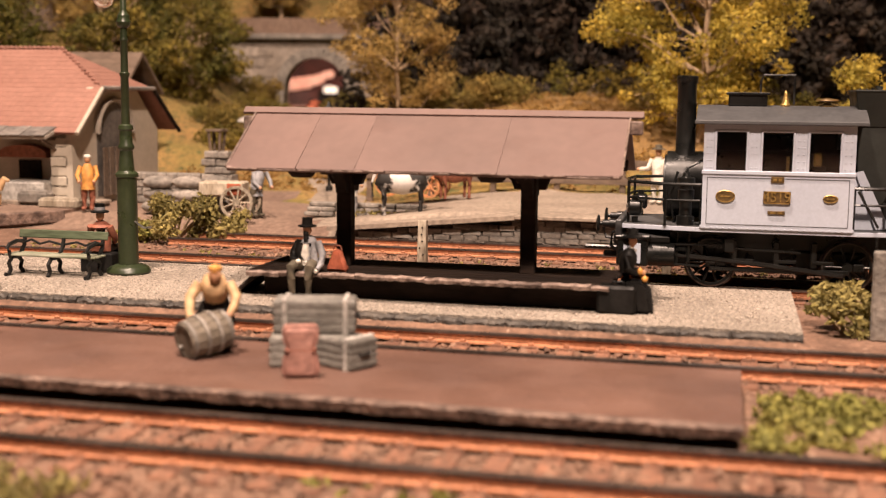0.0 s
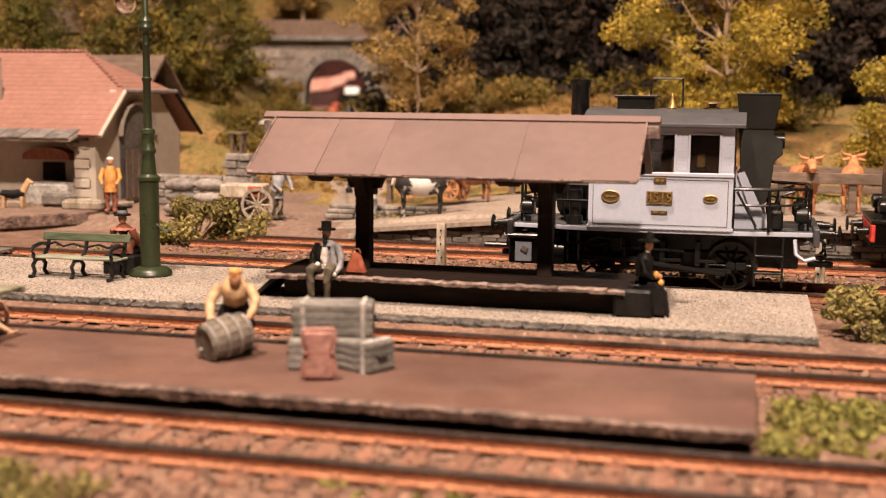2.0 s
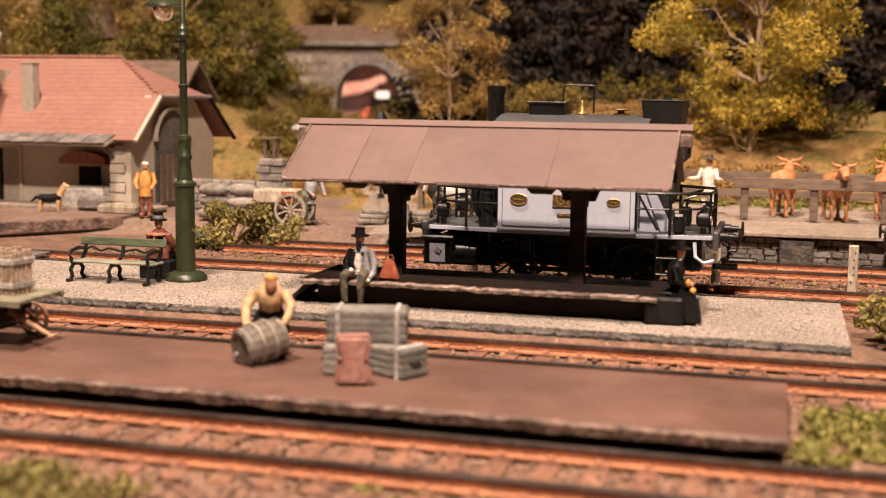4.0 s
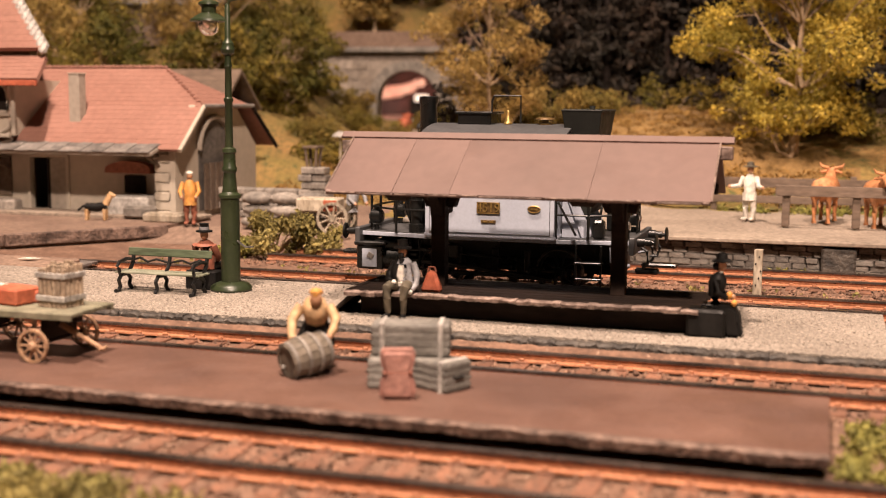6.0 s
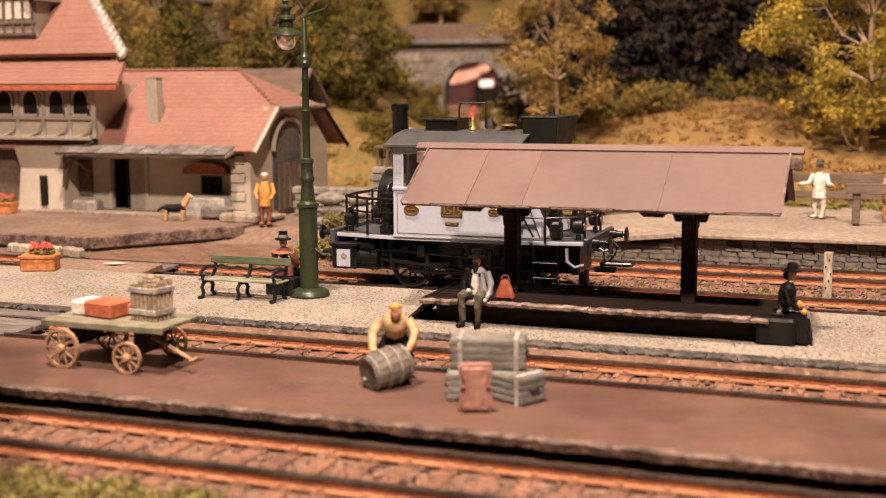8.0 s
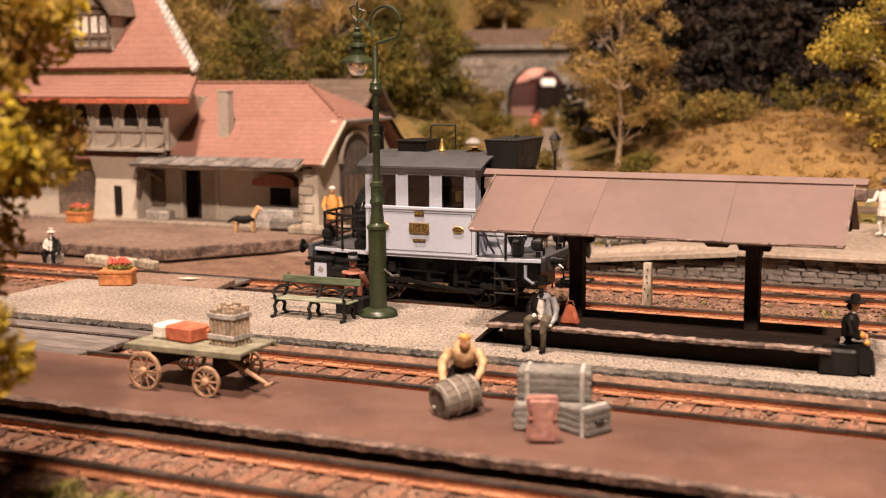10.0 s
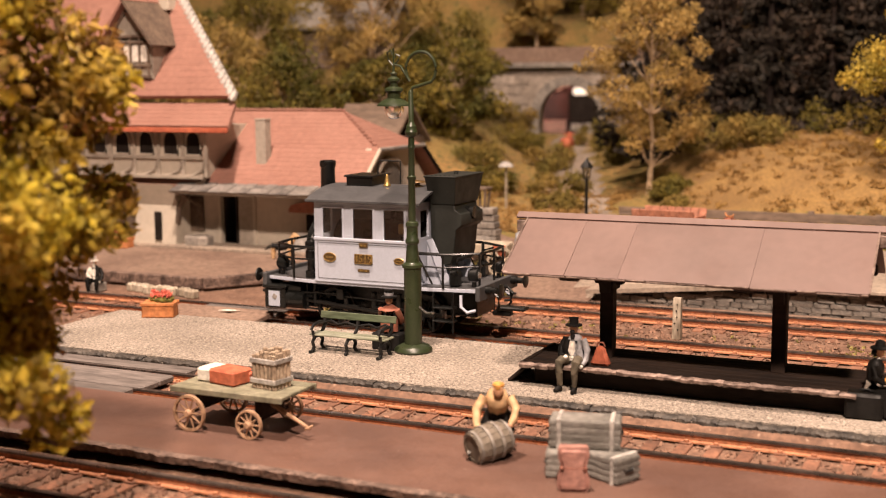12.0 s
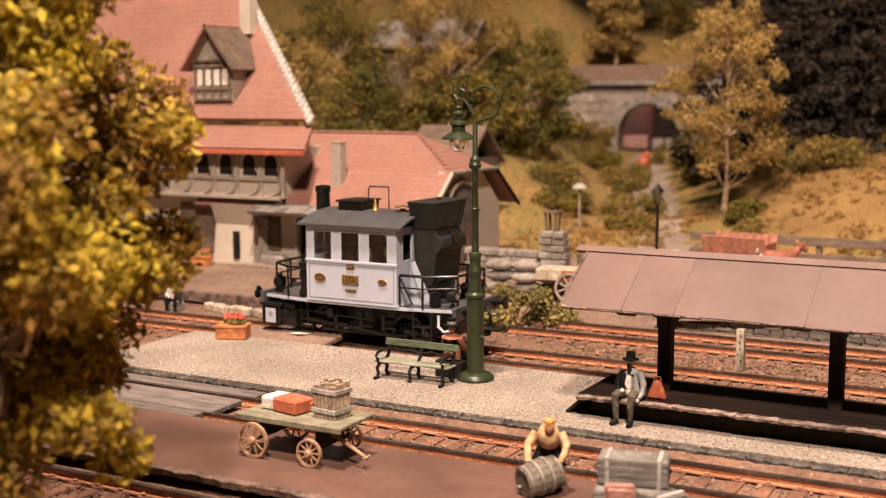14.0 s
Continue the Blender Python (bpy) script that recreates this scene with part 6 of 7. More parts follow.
def main_house():
    h = thing("station_house", P(0, 0, 0), "tall station house with steep red roofs, dormer and half-timbering", "house")
    # ground floor
    bm = B()
    box(bm, (-21.2, 15.3, 1.3), (11, 5.6, 2.6), 0)
    part("ground_floor", bm, M_PLASTER, h, "cream plastered ground floor", smooth=0)
    # curved foot at the corner
    bm = B()
    prism(bm, [(12.55, 0), (11.95, 0), (12.1, 0.9), (12.2, 1.6), (11.9, 2.4), (12.55, 2.4)], 1.9, Matrix.Translation((-15.7, 0, 0)) @ Matrix.Rotation(radians(90), 4, "Z"))
    part("flared_corner", bm, M_PLASTER, h, smooth=0)
    bm = B()
    tube(bm, [(-15.75, 12.2, 0.9), (-15.6, 12.15, 1.6), (-15.1, 12.1, 2.2), (-14.3, 12.0, 2.62)], [0.1, 0.12, 0.12, 0.1], 6)
    part("curved_brace", bm, M_TIMBER, h)
    bm = B()
    box(bm, (-16.45, 11.97, 0.85), (0.28, 0.1, 1.05), 0.01)
    part("slit_window", bm, M_DARK, h)
    bm = B()
    box(bm, (-18.7, 12.47, 1.25), (1.8, 0.06, 2.2), 0.02)
    part("arch_door", bm, M_TIMBER, h, "dark timber arched door")
    # upper floor: jettied, with arched windows between timbers
    bm = B()
    box(bm, (-19.8, 14.4, 3.6), (10.9, 5.0, 1.9), 0)
    up = part("upper_floor", bm, M_PLASTER, h, smooth=0)
    for x in (-22.6, -21.4, -20.2, -18.95, -17.85, -16.75, -15.65, -14.65):
        if x > -20:
            bm = B()
            prism(bm, arched_outline(0.6, 0.85, 0.5), 0.1, Matrix.Translation((x, 11.84, 3.5)))
            w = part("arched_window", bm, M_DARK, up)
            bm = B()
            tube(bm, [(x + a * 1.08, 11.83, 3.5 + b * 1.04) for a, b in arched_outline(0.6, 0.85, 0.5)], 0.045, 5)
            part("window_frame", bm, M_PLASTER, w)
        bm = B()
        box(bm, (x + 0.52, 11.86, 3.55), (0.14, 0.1, 1.7), 0.015)
        part("timber_post", bm, M_GREYWALL, up)
        bm = B()
        tube(bm, [(x + 0.5, 11.85, 3.3), (x + 0.34, 11.85, 2.95), (x - 0.1, 11.85, 2.75)], 0.05, 5)
        part("timber_brace", bm, M_GREYWALL, up)
    for z in (2.7, 3.4):
        bm = B()
        box(bm, (-19.8, 11.86, z), (11.0, 0.12, 0.13), 0.015)
        part("timber_rail", bm, M_GREYWALL, up)
    # skirt roof and main roof
    bm = B()
    slab(bm, [(-27, 11.3, 4.55), (-12.75, 11.3, 4.55), (-13.5, 12.9, 5.35), (-27, 12.9, 5.35)], 0.14)
    part("skirt_roof", bm, M_TILE, h, smooth=0)
    tiled_plane(h, (-27, 11.28, 4.57), (-12.75, 11.28, 4.57), (-13.5, 12.9, 5.37), (-27, 12.9, 5.37), 6, 66)
    bm = B()
    box(bm, (-19.9, 11.32, 4.43), (14.2, 0.1, 0.18), 0.02)
    part("eave_board", bm, M_PARCEL, h, "red-brown eave board")
    edge = [(-13.5, 12.7, 5.6), (-14.2, 13.15, 6.2), (-15.2, 13.8, 7.1), (-17.2, 15.2, 9.0), (-19.6, 16.7, 11.1)]
    bm = B()
    slab(bm, [(-27, 12.7, 5.6), edge[0], edge[4], (-27, 16.7, 11.1)], 0.14)
    slab(bm, [(-27, 20.6, 5.6), (-19.5, 20.6, 5.6), edge[4], (-27, 16.7, 11.1)], 0.14)
    slab(bm, [edge[0], (-19.5, 20.6, 5.6), edge[4]], 0.14)
    part("main_roof", bm, M_TILE, h, smooth=0)
    tiled_plane(h, (-27, 12.68, 5.62), (-13.55, 12.68, 5.62), (-19.65, 16.68, 11.12), (-27, 16.68, 11.12), 24, 66)
    rng = random.Random(61)
    for k in range(30):
        a = k / 29
        bm = B()
        ball(bm, (0, 0, 0), 0.2, 0, 1, (0.8, 1.5, 0.8), Matrix.Rotation(radians(52), 4, "X"))
        part("verge_stone", bm, M_CASEBAND, h, at=P(-13.5 - 6.1 * a, 12.76 + 4.0 * a, 5.62 + 5.5 * a, rng.uniform(-8, 8)))
    # dormer
    DX = -18.25
    bm = B()
    box(bm, (DX, 14.0, 7.0), (2.0, 1.9, 1.5), 0)
    prism(bm, [(-1.0, 0), (1.0, 0), (0, 1.45)], 1.9, Matrix.Translation((DX, 13.05, 7.7)))
    dm = part("dormer", bm, M_GREYWALL, h, "half-timbered dormer", smooth=0)
    for k in range(4):
        bm = B()
        box(bm, (DX - 0.6 + k * 0.4, 13.03, 7.2), (0.26, 0.06, 0.62), 0.01)
        part("dormer_window", bm, M_WHITECLOTH, dm, "pale curtained window")
    for k in range(5):
        bm = B()
        box(bm, (DX - 0.85 + k * 0.42, 13.0, 7.0), (0.09, 0.08, 1.5), 0.01)
        part("timber_post", bm, M_TIMBER, dm)
    for z in (6.35, 6.75, 7.62, 7.85):
        bm = B()
        box(bm, (DX, 12.99, z), (1.9, 0.08, 0.1), 0.01)
        part("timber_rail", bm, M_TIMBER, dm)
    for s in (-1, 1):
        bm = B()
        rod(bm, (DX + s * 0.95, 12.99, 7.75), (DX, 12.99, 9.05), 0.06, seg=5)
        part("timber_rafter", bm, M_TIMBER, dm)
        bm = B()
        slab(bm, [(DX, 12.6, 9.25), (DX, 15.6, 9.25), (DX + s * 1.35, 15.6, 7.5), (DX + s * 1.35, 12.6, 7.5)], 0.1)
        part("dormer_roof", bm, M_TILE if s < 0 else M_TIMBER, dm, smooth=0)
    bm = B()
    box(bm, (-18.0, 15.0, 9.8), (0.5, 0.5, 1.8), 0.03)
    part("chimney", bm, M_PLASTER, h)


main_house()


def small_barn(x, y, z, w, d, h, mat_roof, label, rz=0):
    t = thing("barn", P(x, y, z, 0, 0, rz), label, "barn")
    bm = B()
    box(bm, (0, 0, h / 2), (w, d, h), 0)
    part("wall", bm, M_TIMBER, t, smooth=0)
    for s in (-1, 1):
        bm = B()
        slab(bm, [(-w * 0.56, s * d * 0.6, h * 0.92), (w * 0.56, s * d * 0.6, h * 0.92), (w * 0.56, 0, h * 1.6), (-w * 0.56, 0, h * 1.6)], 0.12)
        part("roof", bm, mat_roof, t, smooth=0)


small_barn(-12.7, 22.5, 1.4, 2.9, 3.0, 2.35, M_FENCE, "dark wooden barn behind the station wing")
small_barn(-24.3, 41, 6.9, 6.0, 4.5, 2.5, M_STONE, "grey-roofed farmhouse half hidden by trees", 12)
small_barn(-21, 66, 13.2, 6, 5, 2.0, M_STONE, "grey house far up the hill", -15)

# ---- road portal in the hill ----


def portal():
    t = thing("road_portal", P(-13.85, 51, 2.0, 0, 0, 6), "stone road portal with an arched opening in the hillside", "portal", kind="structure")
    R, S = 2.05, 1.85
    bm = B()
    out = [(-8.5, -1), (-R, -1), (-R, S)] + [(-R * math.cos(math.pi * k / 16), S + R * math.sin(math.pi * k / 16)) for k in range(1, 16)] + [(R, S), (R, -1), (5.5, -1), (5.5, 5.0), (-8.5, 5.0)]
    prism(bm, out, 1.2)
    part("portal_wall", bm, M_PORTAL, t, smooth=0)
    rng = random.Random(71)
    n = 19
    for k in range(n):
        a = math.pi * (k + 0.5) / n
        bm = B()
        box(bm, (0, 0, 0), (0.36, 0.34, 0.62), 0.03)
        part("arch_stone", bm, M_STONE, t, at=P(-(R + 0.2) * math.cos(a), -0.05, S + (R + 0.2) * math.sin(a), 0, -90 + math.degrees(a), 0))
    for s in (-1, 1):
        for k in range(6):
            bm = B()
            box(bm, (0, 0, 0), (0.6 + 0.15 * (k % 2), 0.36, 0.42), 0.03)
            part("jamb_stone", bm, M_STONE, t, at=P(s * (R + 0.28), -0.05, -0.5 + k * 0.44))
    bm = B()
    box(bm, (-1.5, -0.1, 5.1), (14.2, 1.0, 0.32), 0.04)
    part("cornice", bm, M_STONE, t, "pale stone cornice")
    bm = B()
    box(bm, (-1.5, 0.1, 5.75), (14.0, 0.4, 1.0), 0.04)
    part("parapet", bm, M_YARD, t, "reddish-brown parapet")
    for r in range(7):
        for c in range(14):
            x = -7.9 + c * 0.95 + (0.45 if r % 2 else 0)
            z = 0.2 + r * 0.66
            if abs(x) < R + 0.8 and z < S + R + 0.9 or x > 5.0:
                continue
            bm = B()
            box(bm, (0, 0, 0), (0.9, 0.1, 0.6), 0.03)
            part("wall_stone", bm, M_PORTAL, t, at=P(x, -0.03, z))
    # passage behind the arch
    bm = B()
    pts = [(-R, -1), (-R, S)] + [(-R * math.cos(math.pi * k / 16), S + R * math.sin(math.pi * k / 16)) for k in range(1, 16)] + [(R, S), (R, -1)]
    a = [bm.verts.new((x, 1.18, z)) for x, z in pts]
    b = [bm.verts.new((x * 1.15 - 0.35, 2.9, z * 1.1)) for x, z in pts]
    for i in range(len(pts) - 1):
        bm.faces.new((a[i], a[i + 1], b[i + 1], b[i]))
    part("passage", bm, M_TUNNEL, t, "red-brown passage wall", smooth=60)


portal()


HALL = P(-14, 51, 0, 0, 0, 19.1)
FAR = 150.0


def hall_beyond():
    """The dim hall that shows through the portal, far behind the layout."""
    t = thing("hall_beyond", HALL, "dim red-brown hall seen through the portal", "hall", kind="structure")
    bm = B()
    near = [(-3.2, 3.4, 1.2), (3.2, 3.4, 1.2), (3.2, 3.4, 6.6), (-3.2, 3.4, 6.6)]
    far = [(-22, FAR + 5, -9), (22, FAR + 5, -9), (22, FAR + 5, 15), (-22, FAR + 5, 15)]
    a, b = [bm.verts.new(v) for v in near], [bm.verts.new(v) for v in far]
    for i in range(4):
        bm.faces.new((a[i], a[(i + 1) % 4], b[(i + 1) % 4], b[i]))
    bm.faces.new(b)
    part("hall_wall", bm, M_TUNNEL, t, "red-brown wall", smooth=0)


hall_beyond()


# Added shapes standing in for an unidentified bright blur beyond the portal.
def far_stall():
    t = thing("far_stall", HALL @ P(0, FAR, -8.2) @ Matrix.Scale(1.42, 4), "red, pink and white shapes added for the bright blur beyond the portal", "stall")
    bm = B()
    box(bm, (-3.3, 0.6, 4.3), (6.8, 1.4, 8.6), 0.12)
    part("panel", bm, M_FARRED, t, "dark red front")
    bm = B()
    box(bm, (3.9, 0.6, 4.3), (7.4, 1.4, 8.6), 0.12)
    part("curtain", bm, M_DARK, t, "black panel added for the dark lower right")
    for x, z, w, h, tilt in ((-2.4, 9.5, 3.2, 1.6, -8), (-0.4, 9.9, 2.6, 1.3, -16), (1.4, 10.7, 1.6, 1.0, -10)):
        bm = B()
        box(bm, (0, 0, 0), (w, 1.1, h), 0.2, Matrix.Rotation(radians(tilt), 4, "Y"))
        part("awning", bm, M_PINKPATCH, t, "pale pink shape added for the bright blur", at=P(x, -0.5, z))
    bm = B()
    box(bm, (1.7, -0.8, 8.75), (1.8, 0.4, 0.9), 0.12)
    part("sign", bm, M_GLOWPATCH, t, "glowing white patch added for the brightest spot")
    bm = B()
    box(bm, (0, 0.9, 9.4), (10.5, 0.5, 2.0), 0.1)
    part("beam", bm, M_FARRED, t)


M_FARRED = surface("dark_red_panel", (0.07, 0.014, 0.009), (0.035, 0.009, 0.006), 0.1, 2, 0.8, bump=0.1)
M_PINKPATCH = surface("pink_awning_cloth", (0.80, 0.55, 0.46), (0.70, 0.36, 0.28), 0.25, 2, 0.9, bump=0.1)
M_GLOWPATCH = surface("lit_white_sign", (0.8, 0.8, 0.76), (0.8, 0.78, 0.72), 0.3, 2, 0.6, bump=0)
# Emission put in so that the white patch looks blown out.
M_GLOWPATCH.node_tree.nodes["Principled BSDF"].inputs["Emission Color"].default_value = (1.0, 0.85, 0.68, 1)
M_GLOWPATCH.node_tree.nodes["Principled BSDF"].inputs["Emission Strength"].default_value = 0.5
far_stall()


def hall_box(name, x, y, z, w, h, m, label):
    t = thing(name, HALL @ P(x, y, z), label, "box")
    bm = B()
    box(bm, (0, 0, h / 2), (w, 1.2, h), 0.08)
    part("body", bm, m, t)
    bm = B()
    box(bm, (0, 0, h + 0.06), (w * 1.04, 1.26, 0.12), 0.03)
    part("lid", bm, m, t)


# Table added to carry the boxes that stand for pale patches.
def hall_table():
    t = thing("dark_table", HALL @ P(0.2, 35, -1.9), "long dark table in the hall behind the portal", "table")
    bm = B()
    box(bm, (0, 0, 2.95), (9, 2.4, 0.3), 0.05)
    part("tabletop", bm, M_BEAM, t)
    for x in (-4, 4):
        for y in (-0.9, 0.9):
            bm = B()
            box(bm, (x, y, 1.4), (0.4, 0.4, 2.8), 0.04)
            part("leg", bm, M_BEAM, t)


hall_table()
hall_box("pink_box", -1.25, 35, 1.2, 2.3, 1.2, M_PINKPATCH, "pink box on the dark table behind the portal")
hall_box("white_box", 0.85, 35, 1.2, 1.0, 0.85, M_WHITECLOTH, "white box on the dark table behind the portal")
hall_box("white_box", 2.0, 35, 1.2, 1.0, 0.85, M_WHITECLOTH, "white box on the dark table behind the portal")


# Unseen lamps, added in the hall to brighten the far shapes and boxes.
def hall_lamp(x, y, z, power, size):
    data = bpy.data.lights.new("hall_lamp", "POINT")
    data.energy, data.color, data.shadow_soft_size = power, (1.0, 0.74, 0.595), size * K
    new("hall_lamp", data).matrix_basis = HALL @ P(x, y, z)


hall_lamp(0.5, FAR - 20, 9.0, 3.6, 1.2)
hall_lamp(0, 29, 6.0, 0.15, 0.5)


def path_lantern():
    t = thing("path_lantern", P(-1.5, 17.0, 0.35), "black iron lantern on a slender post beside the path", "street lamp")
    bm = B()
    lathe(bm, [(0.12, 0), (0.12, 0.15), (0.06, 0.2), (0.055, 2.2), (0.09, 2.25), (0.04, 2.3)], 12)
    part("post", bm, M_IRON, t)
    bm = B()
    lathe(bm, [(0.1, 2.28), (0.17, 2.7), (0.16, 2.7), (0.09, 2.3)], 6)
    part("lantern_glass", bm, M_LAMPGLASS, t)
    bm = B()
    lathe(bm, [(0.24, 2.68), (0.22, 2.74), (0.08, 2.9), (0.03, 3.0), (0.0, 3.02)], 6)
    part("lantern_cap", bm, M_IRON, t)
    bm = B()
    for k in range(6):
        a = math.pi * k / 3
        rod(bm, (0.1 * math.cos(a), 0.1 * math.sin(a), 2.28), (0.17 * math.cos(a), 0.17 * math.sin(a), 2.7), 0.015, seg=5)
    part("lantern_bars", bm, M_IRON, t)


path_lantern()


def garden_wall():
    t = thing("stone_pier", P(0, 0, 0), "rough grey stone garden wall with a taller pier", "wall", kind="structure")
    rng = random.Random(81)
    base = None
    for x0, x1, h in ((-7.9, -5.0, 0.95), (-5.0, -3.9, 1.55)):
        z = 0.0
        while z < h:
            x = x0 + rng.uniform(0, 0.15)
            while x < x1 - 0.1:
                w = min(rng.uniform(0.3, 0.6), x1 - x)
                if base is None:
                    bm = B()
                    box(bm, (0, 0, 0), (1, 0.55, 0.24), 0.04)
                    base = part("stone", bm, M_STONE, t, at=P(x + w / 2, 14.6, z + 0.12))
                    base.scale = (w * 0.97, 1, 1)
                else:
                    o = again(base, t, P(x + w / 2, 14.6 + rng.uniform(-0.04, 0.04), z + 0.12))
                    o.scale = (w * 0.97, 1, 0.97)
                x += w
            z += 0.25
    s = thing("wall_lantern", P(-4.5, 14.6, 1.62), "small dark iron lantern standing on the stone pier", "lantern")
    bm = B()
    for a in (-0.2, 0.2):
        for b in (-0.2, 0.2):
            rod(bm, (a * 0.7, b * 0.7, 0), (a, b, 0.75), 0.05, seg=6)
    box(bm, (0, 0, 0.78), (0.55, 0.55, 0.08), 0.01)
    box(bm, (0, 0, 0.04), (0.4, 0.4, 0.08), 0.01)
    part("lantern_frame", bm, M_TIMBER, s)


garden_wall()


def sack_stack():
    t = thing("sack_stack", P(-4.0, 11.4, 0.0, 0, 0, 12), "pile of pale grey sacks stacked on low timber", "sacks")
    rng = random.Random(91)
    for j in range(3):
        for i in range(3):
            bm = B()
            ball(bm, (0, 0, 0), 0.5, 0, 2, (1.0, 0.75, 0.42))
            part("sack", bm, M_STONE, t, at=P(-0.9 + i * 0.85 + rng.uniform(-0.06, 0.06), rng.uniform(-0.08, 0.08), 0.22 + j * 0.36, rng.uniform(-6, 6), 0, rng.uniform(-14, 14)))


sack_stack()


def hand_cart():
    t = thing("hand_cart", P(-2.35, 10.9, 0.0, 0, 0, 8), "pale two-wheeled handcart by the sacks", "cart")
    bm = B()
    box(bm, (-0.3, 0, 0.85), (1.3, 0.8, 0.4), 0.04)
    part("cart_box", bm, M_WEATHER, t)
    bm = B()
    box(bm, (0.1, -0.42, 0.85), (0.4, 0.05, 0.34), 0.02)
    part("red_panel", bm, M_PARCEL, t, "red side panel")
    for s in (-1, 1):
        make_wheel(t, P(0.2, s * 0.5, 0.48, 90), 0.48, 0.08, 9, M_WEATHER)


hand_cart()


def standing(bm, lean=0.0, kind="brim", arm=0.0):
    for s in (-1, 1):
        limb(bm, [(s * 0.1, 0, 0.8), (s * 0.12, 0.02, 0.4), (s * 0.12, 0, 0.05)], [0.12, 0.1, 0.08], 1)
        box(bm, (s * 0.12, -0.05, 0.04), (0.12, 0.28, 0.08), 0.02, mat=1)
    limb(bm, [(0, 0, 0.6), (0, 0, 0.85), (lean * 0.5, 0, 1.2), (lean, 0, 1.38)], [0.22, 0.18, 0.2, 0.09], 0)
    for s in (-1, 1):
        limb(bm, [(lean * 0.9 + s * 0.2, 0, 1.3), (lean + s * 0.3, -0.08, 1.02), (lean + s * (0.22 + arm), -0.25, 0.85 + arm * 0.5)], [0.08, 0.07, 0.055], 0)
        ball(bm, (lean + s * (0.22 + arm), -0.27, 0.85 + arm * 0.5), 0.06, 2, 1)
    head(bm, (lean, 0, 1.52), 0.115, 2, 3, kind)


figure("standing figure in an orange jacket and pale cap", P(-7.1, 11.0, 0.08, 0, 0, 20), [M_ORANGE, M_BROWNCLOTH, M_SKIN, M_WHITECLOTH], lambda b: standing(b, 0, "cap"))
figure("standing figure in a white coat with a raised arm", P(9.6, 14.6, 0.48, 0, 0, -20), [M_WHITECLOTH, M_WHITECLOTH, M_SKIN, M_OLIVECLOTH], lambda b: standing(b, 0, "brim", 0.3))
figure("stooping figure in a pale blue shirt at the handcart", P(-1.9, 11.5, 0.0, 0, 0, 60), [M_GREYCLOTH, M_OLIVECLOTH, M_SKIN, M_WHITECLOTH], lambda b: standing(b, 0.15, "cap"))
figure("standing figure of a farmer in pale clothes beside the cow", P(0.9, 11.8, 0.05, 0, 0, 10), [M_WHITECLOTH, M_GREYCLOTH, M_SKIN, M_WHITECLOTH], lambda b: standing(b, 0, "cap", 0.15))
figure("seated figure in a dark suit with a white shirt", P(-13.6, 5.15, -0.05, 0, 0, 20), [M_DARKCLOTH, M_DARKCLOTH, M_DARKCLOTH, M_WHITECLOTH, M_SKIN, M_WHITECLOTH], seated_man, size=0.75)
bm = B()
box(bm, (0, 0, 0.15), (0.5, 0.4, 0.3), 0.04)
tagged(link("stone_block", bm, M_STONE, None, P(-13.6, 5.2, -0.345)), "squared stone on which a figure sits beside the track", "stone")


def cow_body(bm):
    limb(bm, [(-0.75, 0, 1.05), (-0.6, 0, 1.0), (0, 0, 0.95), (0.55, 0, 1.02), (0.7, 0, 1.05)], [0.18, 0.34, 0.38, 0.34, 0.2], 0)
    limb(bm, [(0.6, 0, 1.15), (0.85, 0, 1.35), (0.95, 0, 1.4)], [0.2, 0.15, 0.12], 0)
    limb(bm, [(0.92, 0, 1.45), (1.2, 0, 1.25)], [0.15, 0.09], 0)
    for sx in (-0.55, 0.5):
        for s in (-1, 1):
            limb(bm, [(sx, s * 0.2, 0.85), (sx + 0.03, s * 0.2, 0.45), (sx, s * 0.2, 0.0)], [0.15, 0.08, 0.07], 0)
    for s in (-1, 1):
        limb(bm, [(0.9, s * 0.08, 1.55), (0.9, s * 0.3, 1.6), (0.92, s * 0.36, 1.7)], [0.05, 0.04, 0.015], 1)
        limb(bm, [(0.86, s * 0.12, 1.46), (0.82, s * 0.32, 1.42)], [0.06, 0.03], 0)
    limb(bm, [(-0.8, 0, 1.15), (-0.88, 0, 0.9), (-0.86, 0, 0.5)], [0.05, 0.03, 0.04], 0)


def cow(at, mats, label):
    bm = B()
    cow_body(bm)
    tagged(link("model_cow", bm, mats, None, at, smooth=60), label, "cow figurine", "model cattle")


cow(P(2.6, 11.4, 0.2, 0, 0, 15), [M_COWBW, M_CASEBAND], "black and white model cow on the ramp")
cow(P(11.75, 14.9, 0.48, 0, 0, 80), [M_COW, M_COW], "red-brown model ox seen from behind at the fence")
cow(P(13.2, 13.9, 0.48, 0, 0, -80), [M_COW, M_COW], "red-brown horned model ox at the fence")
cow(P(14.6, 14.8, 0.48, 0, 0, 85), [M_COW, M_COW], "red-brown model ox further along the fence")
cow(P(3.35, 14.9, 0.42, 0, 0, 40) @ Matrix.Scale(0.8, 4), [M_BROWNCLOTH, M_COW], "dark brown model ox before a farm wagon")


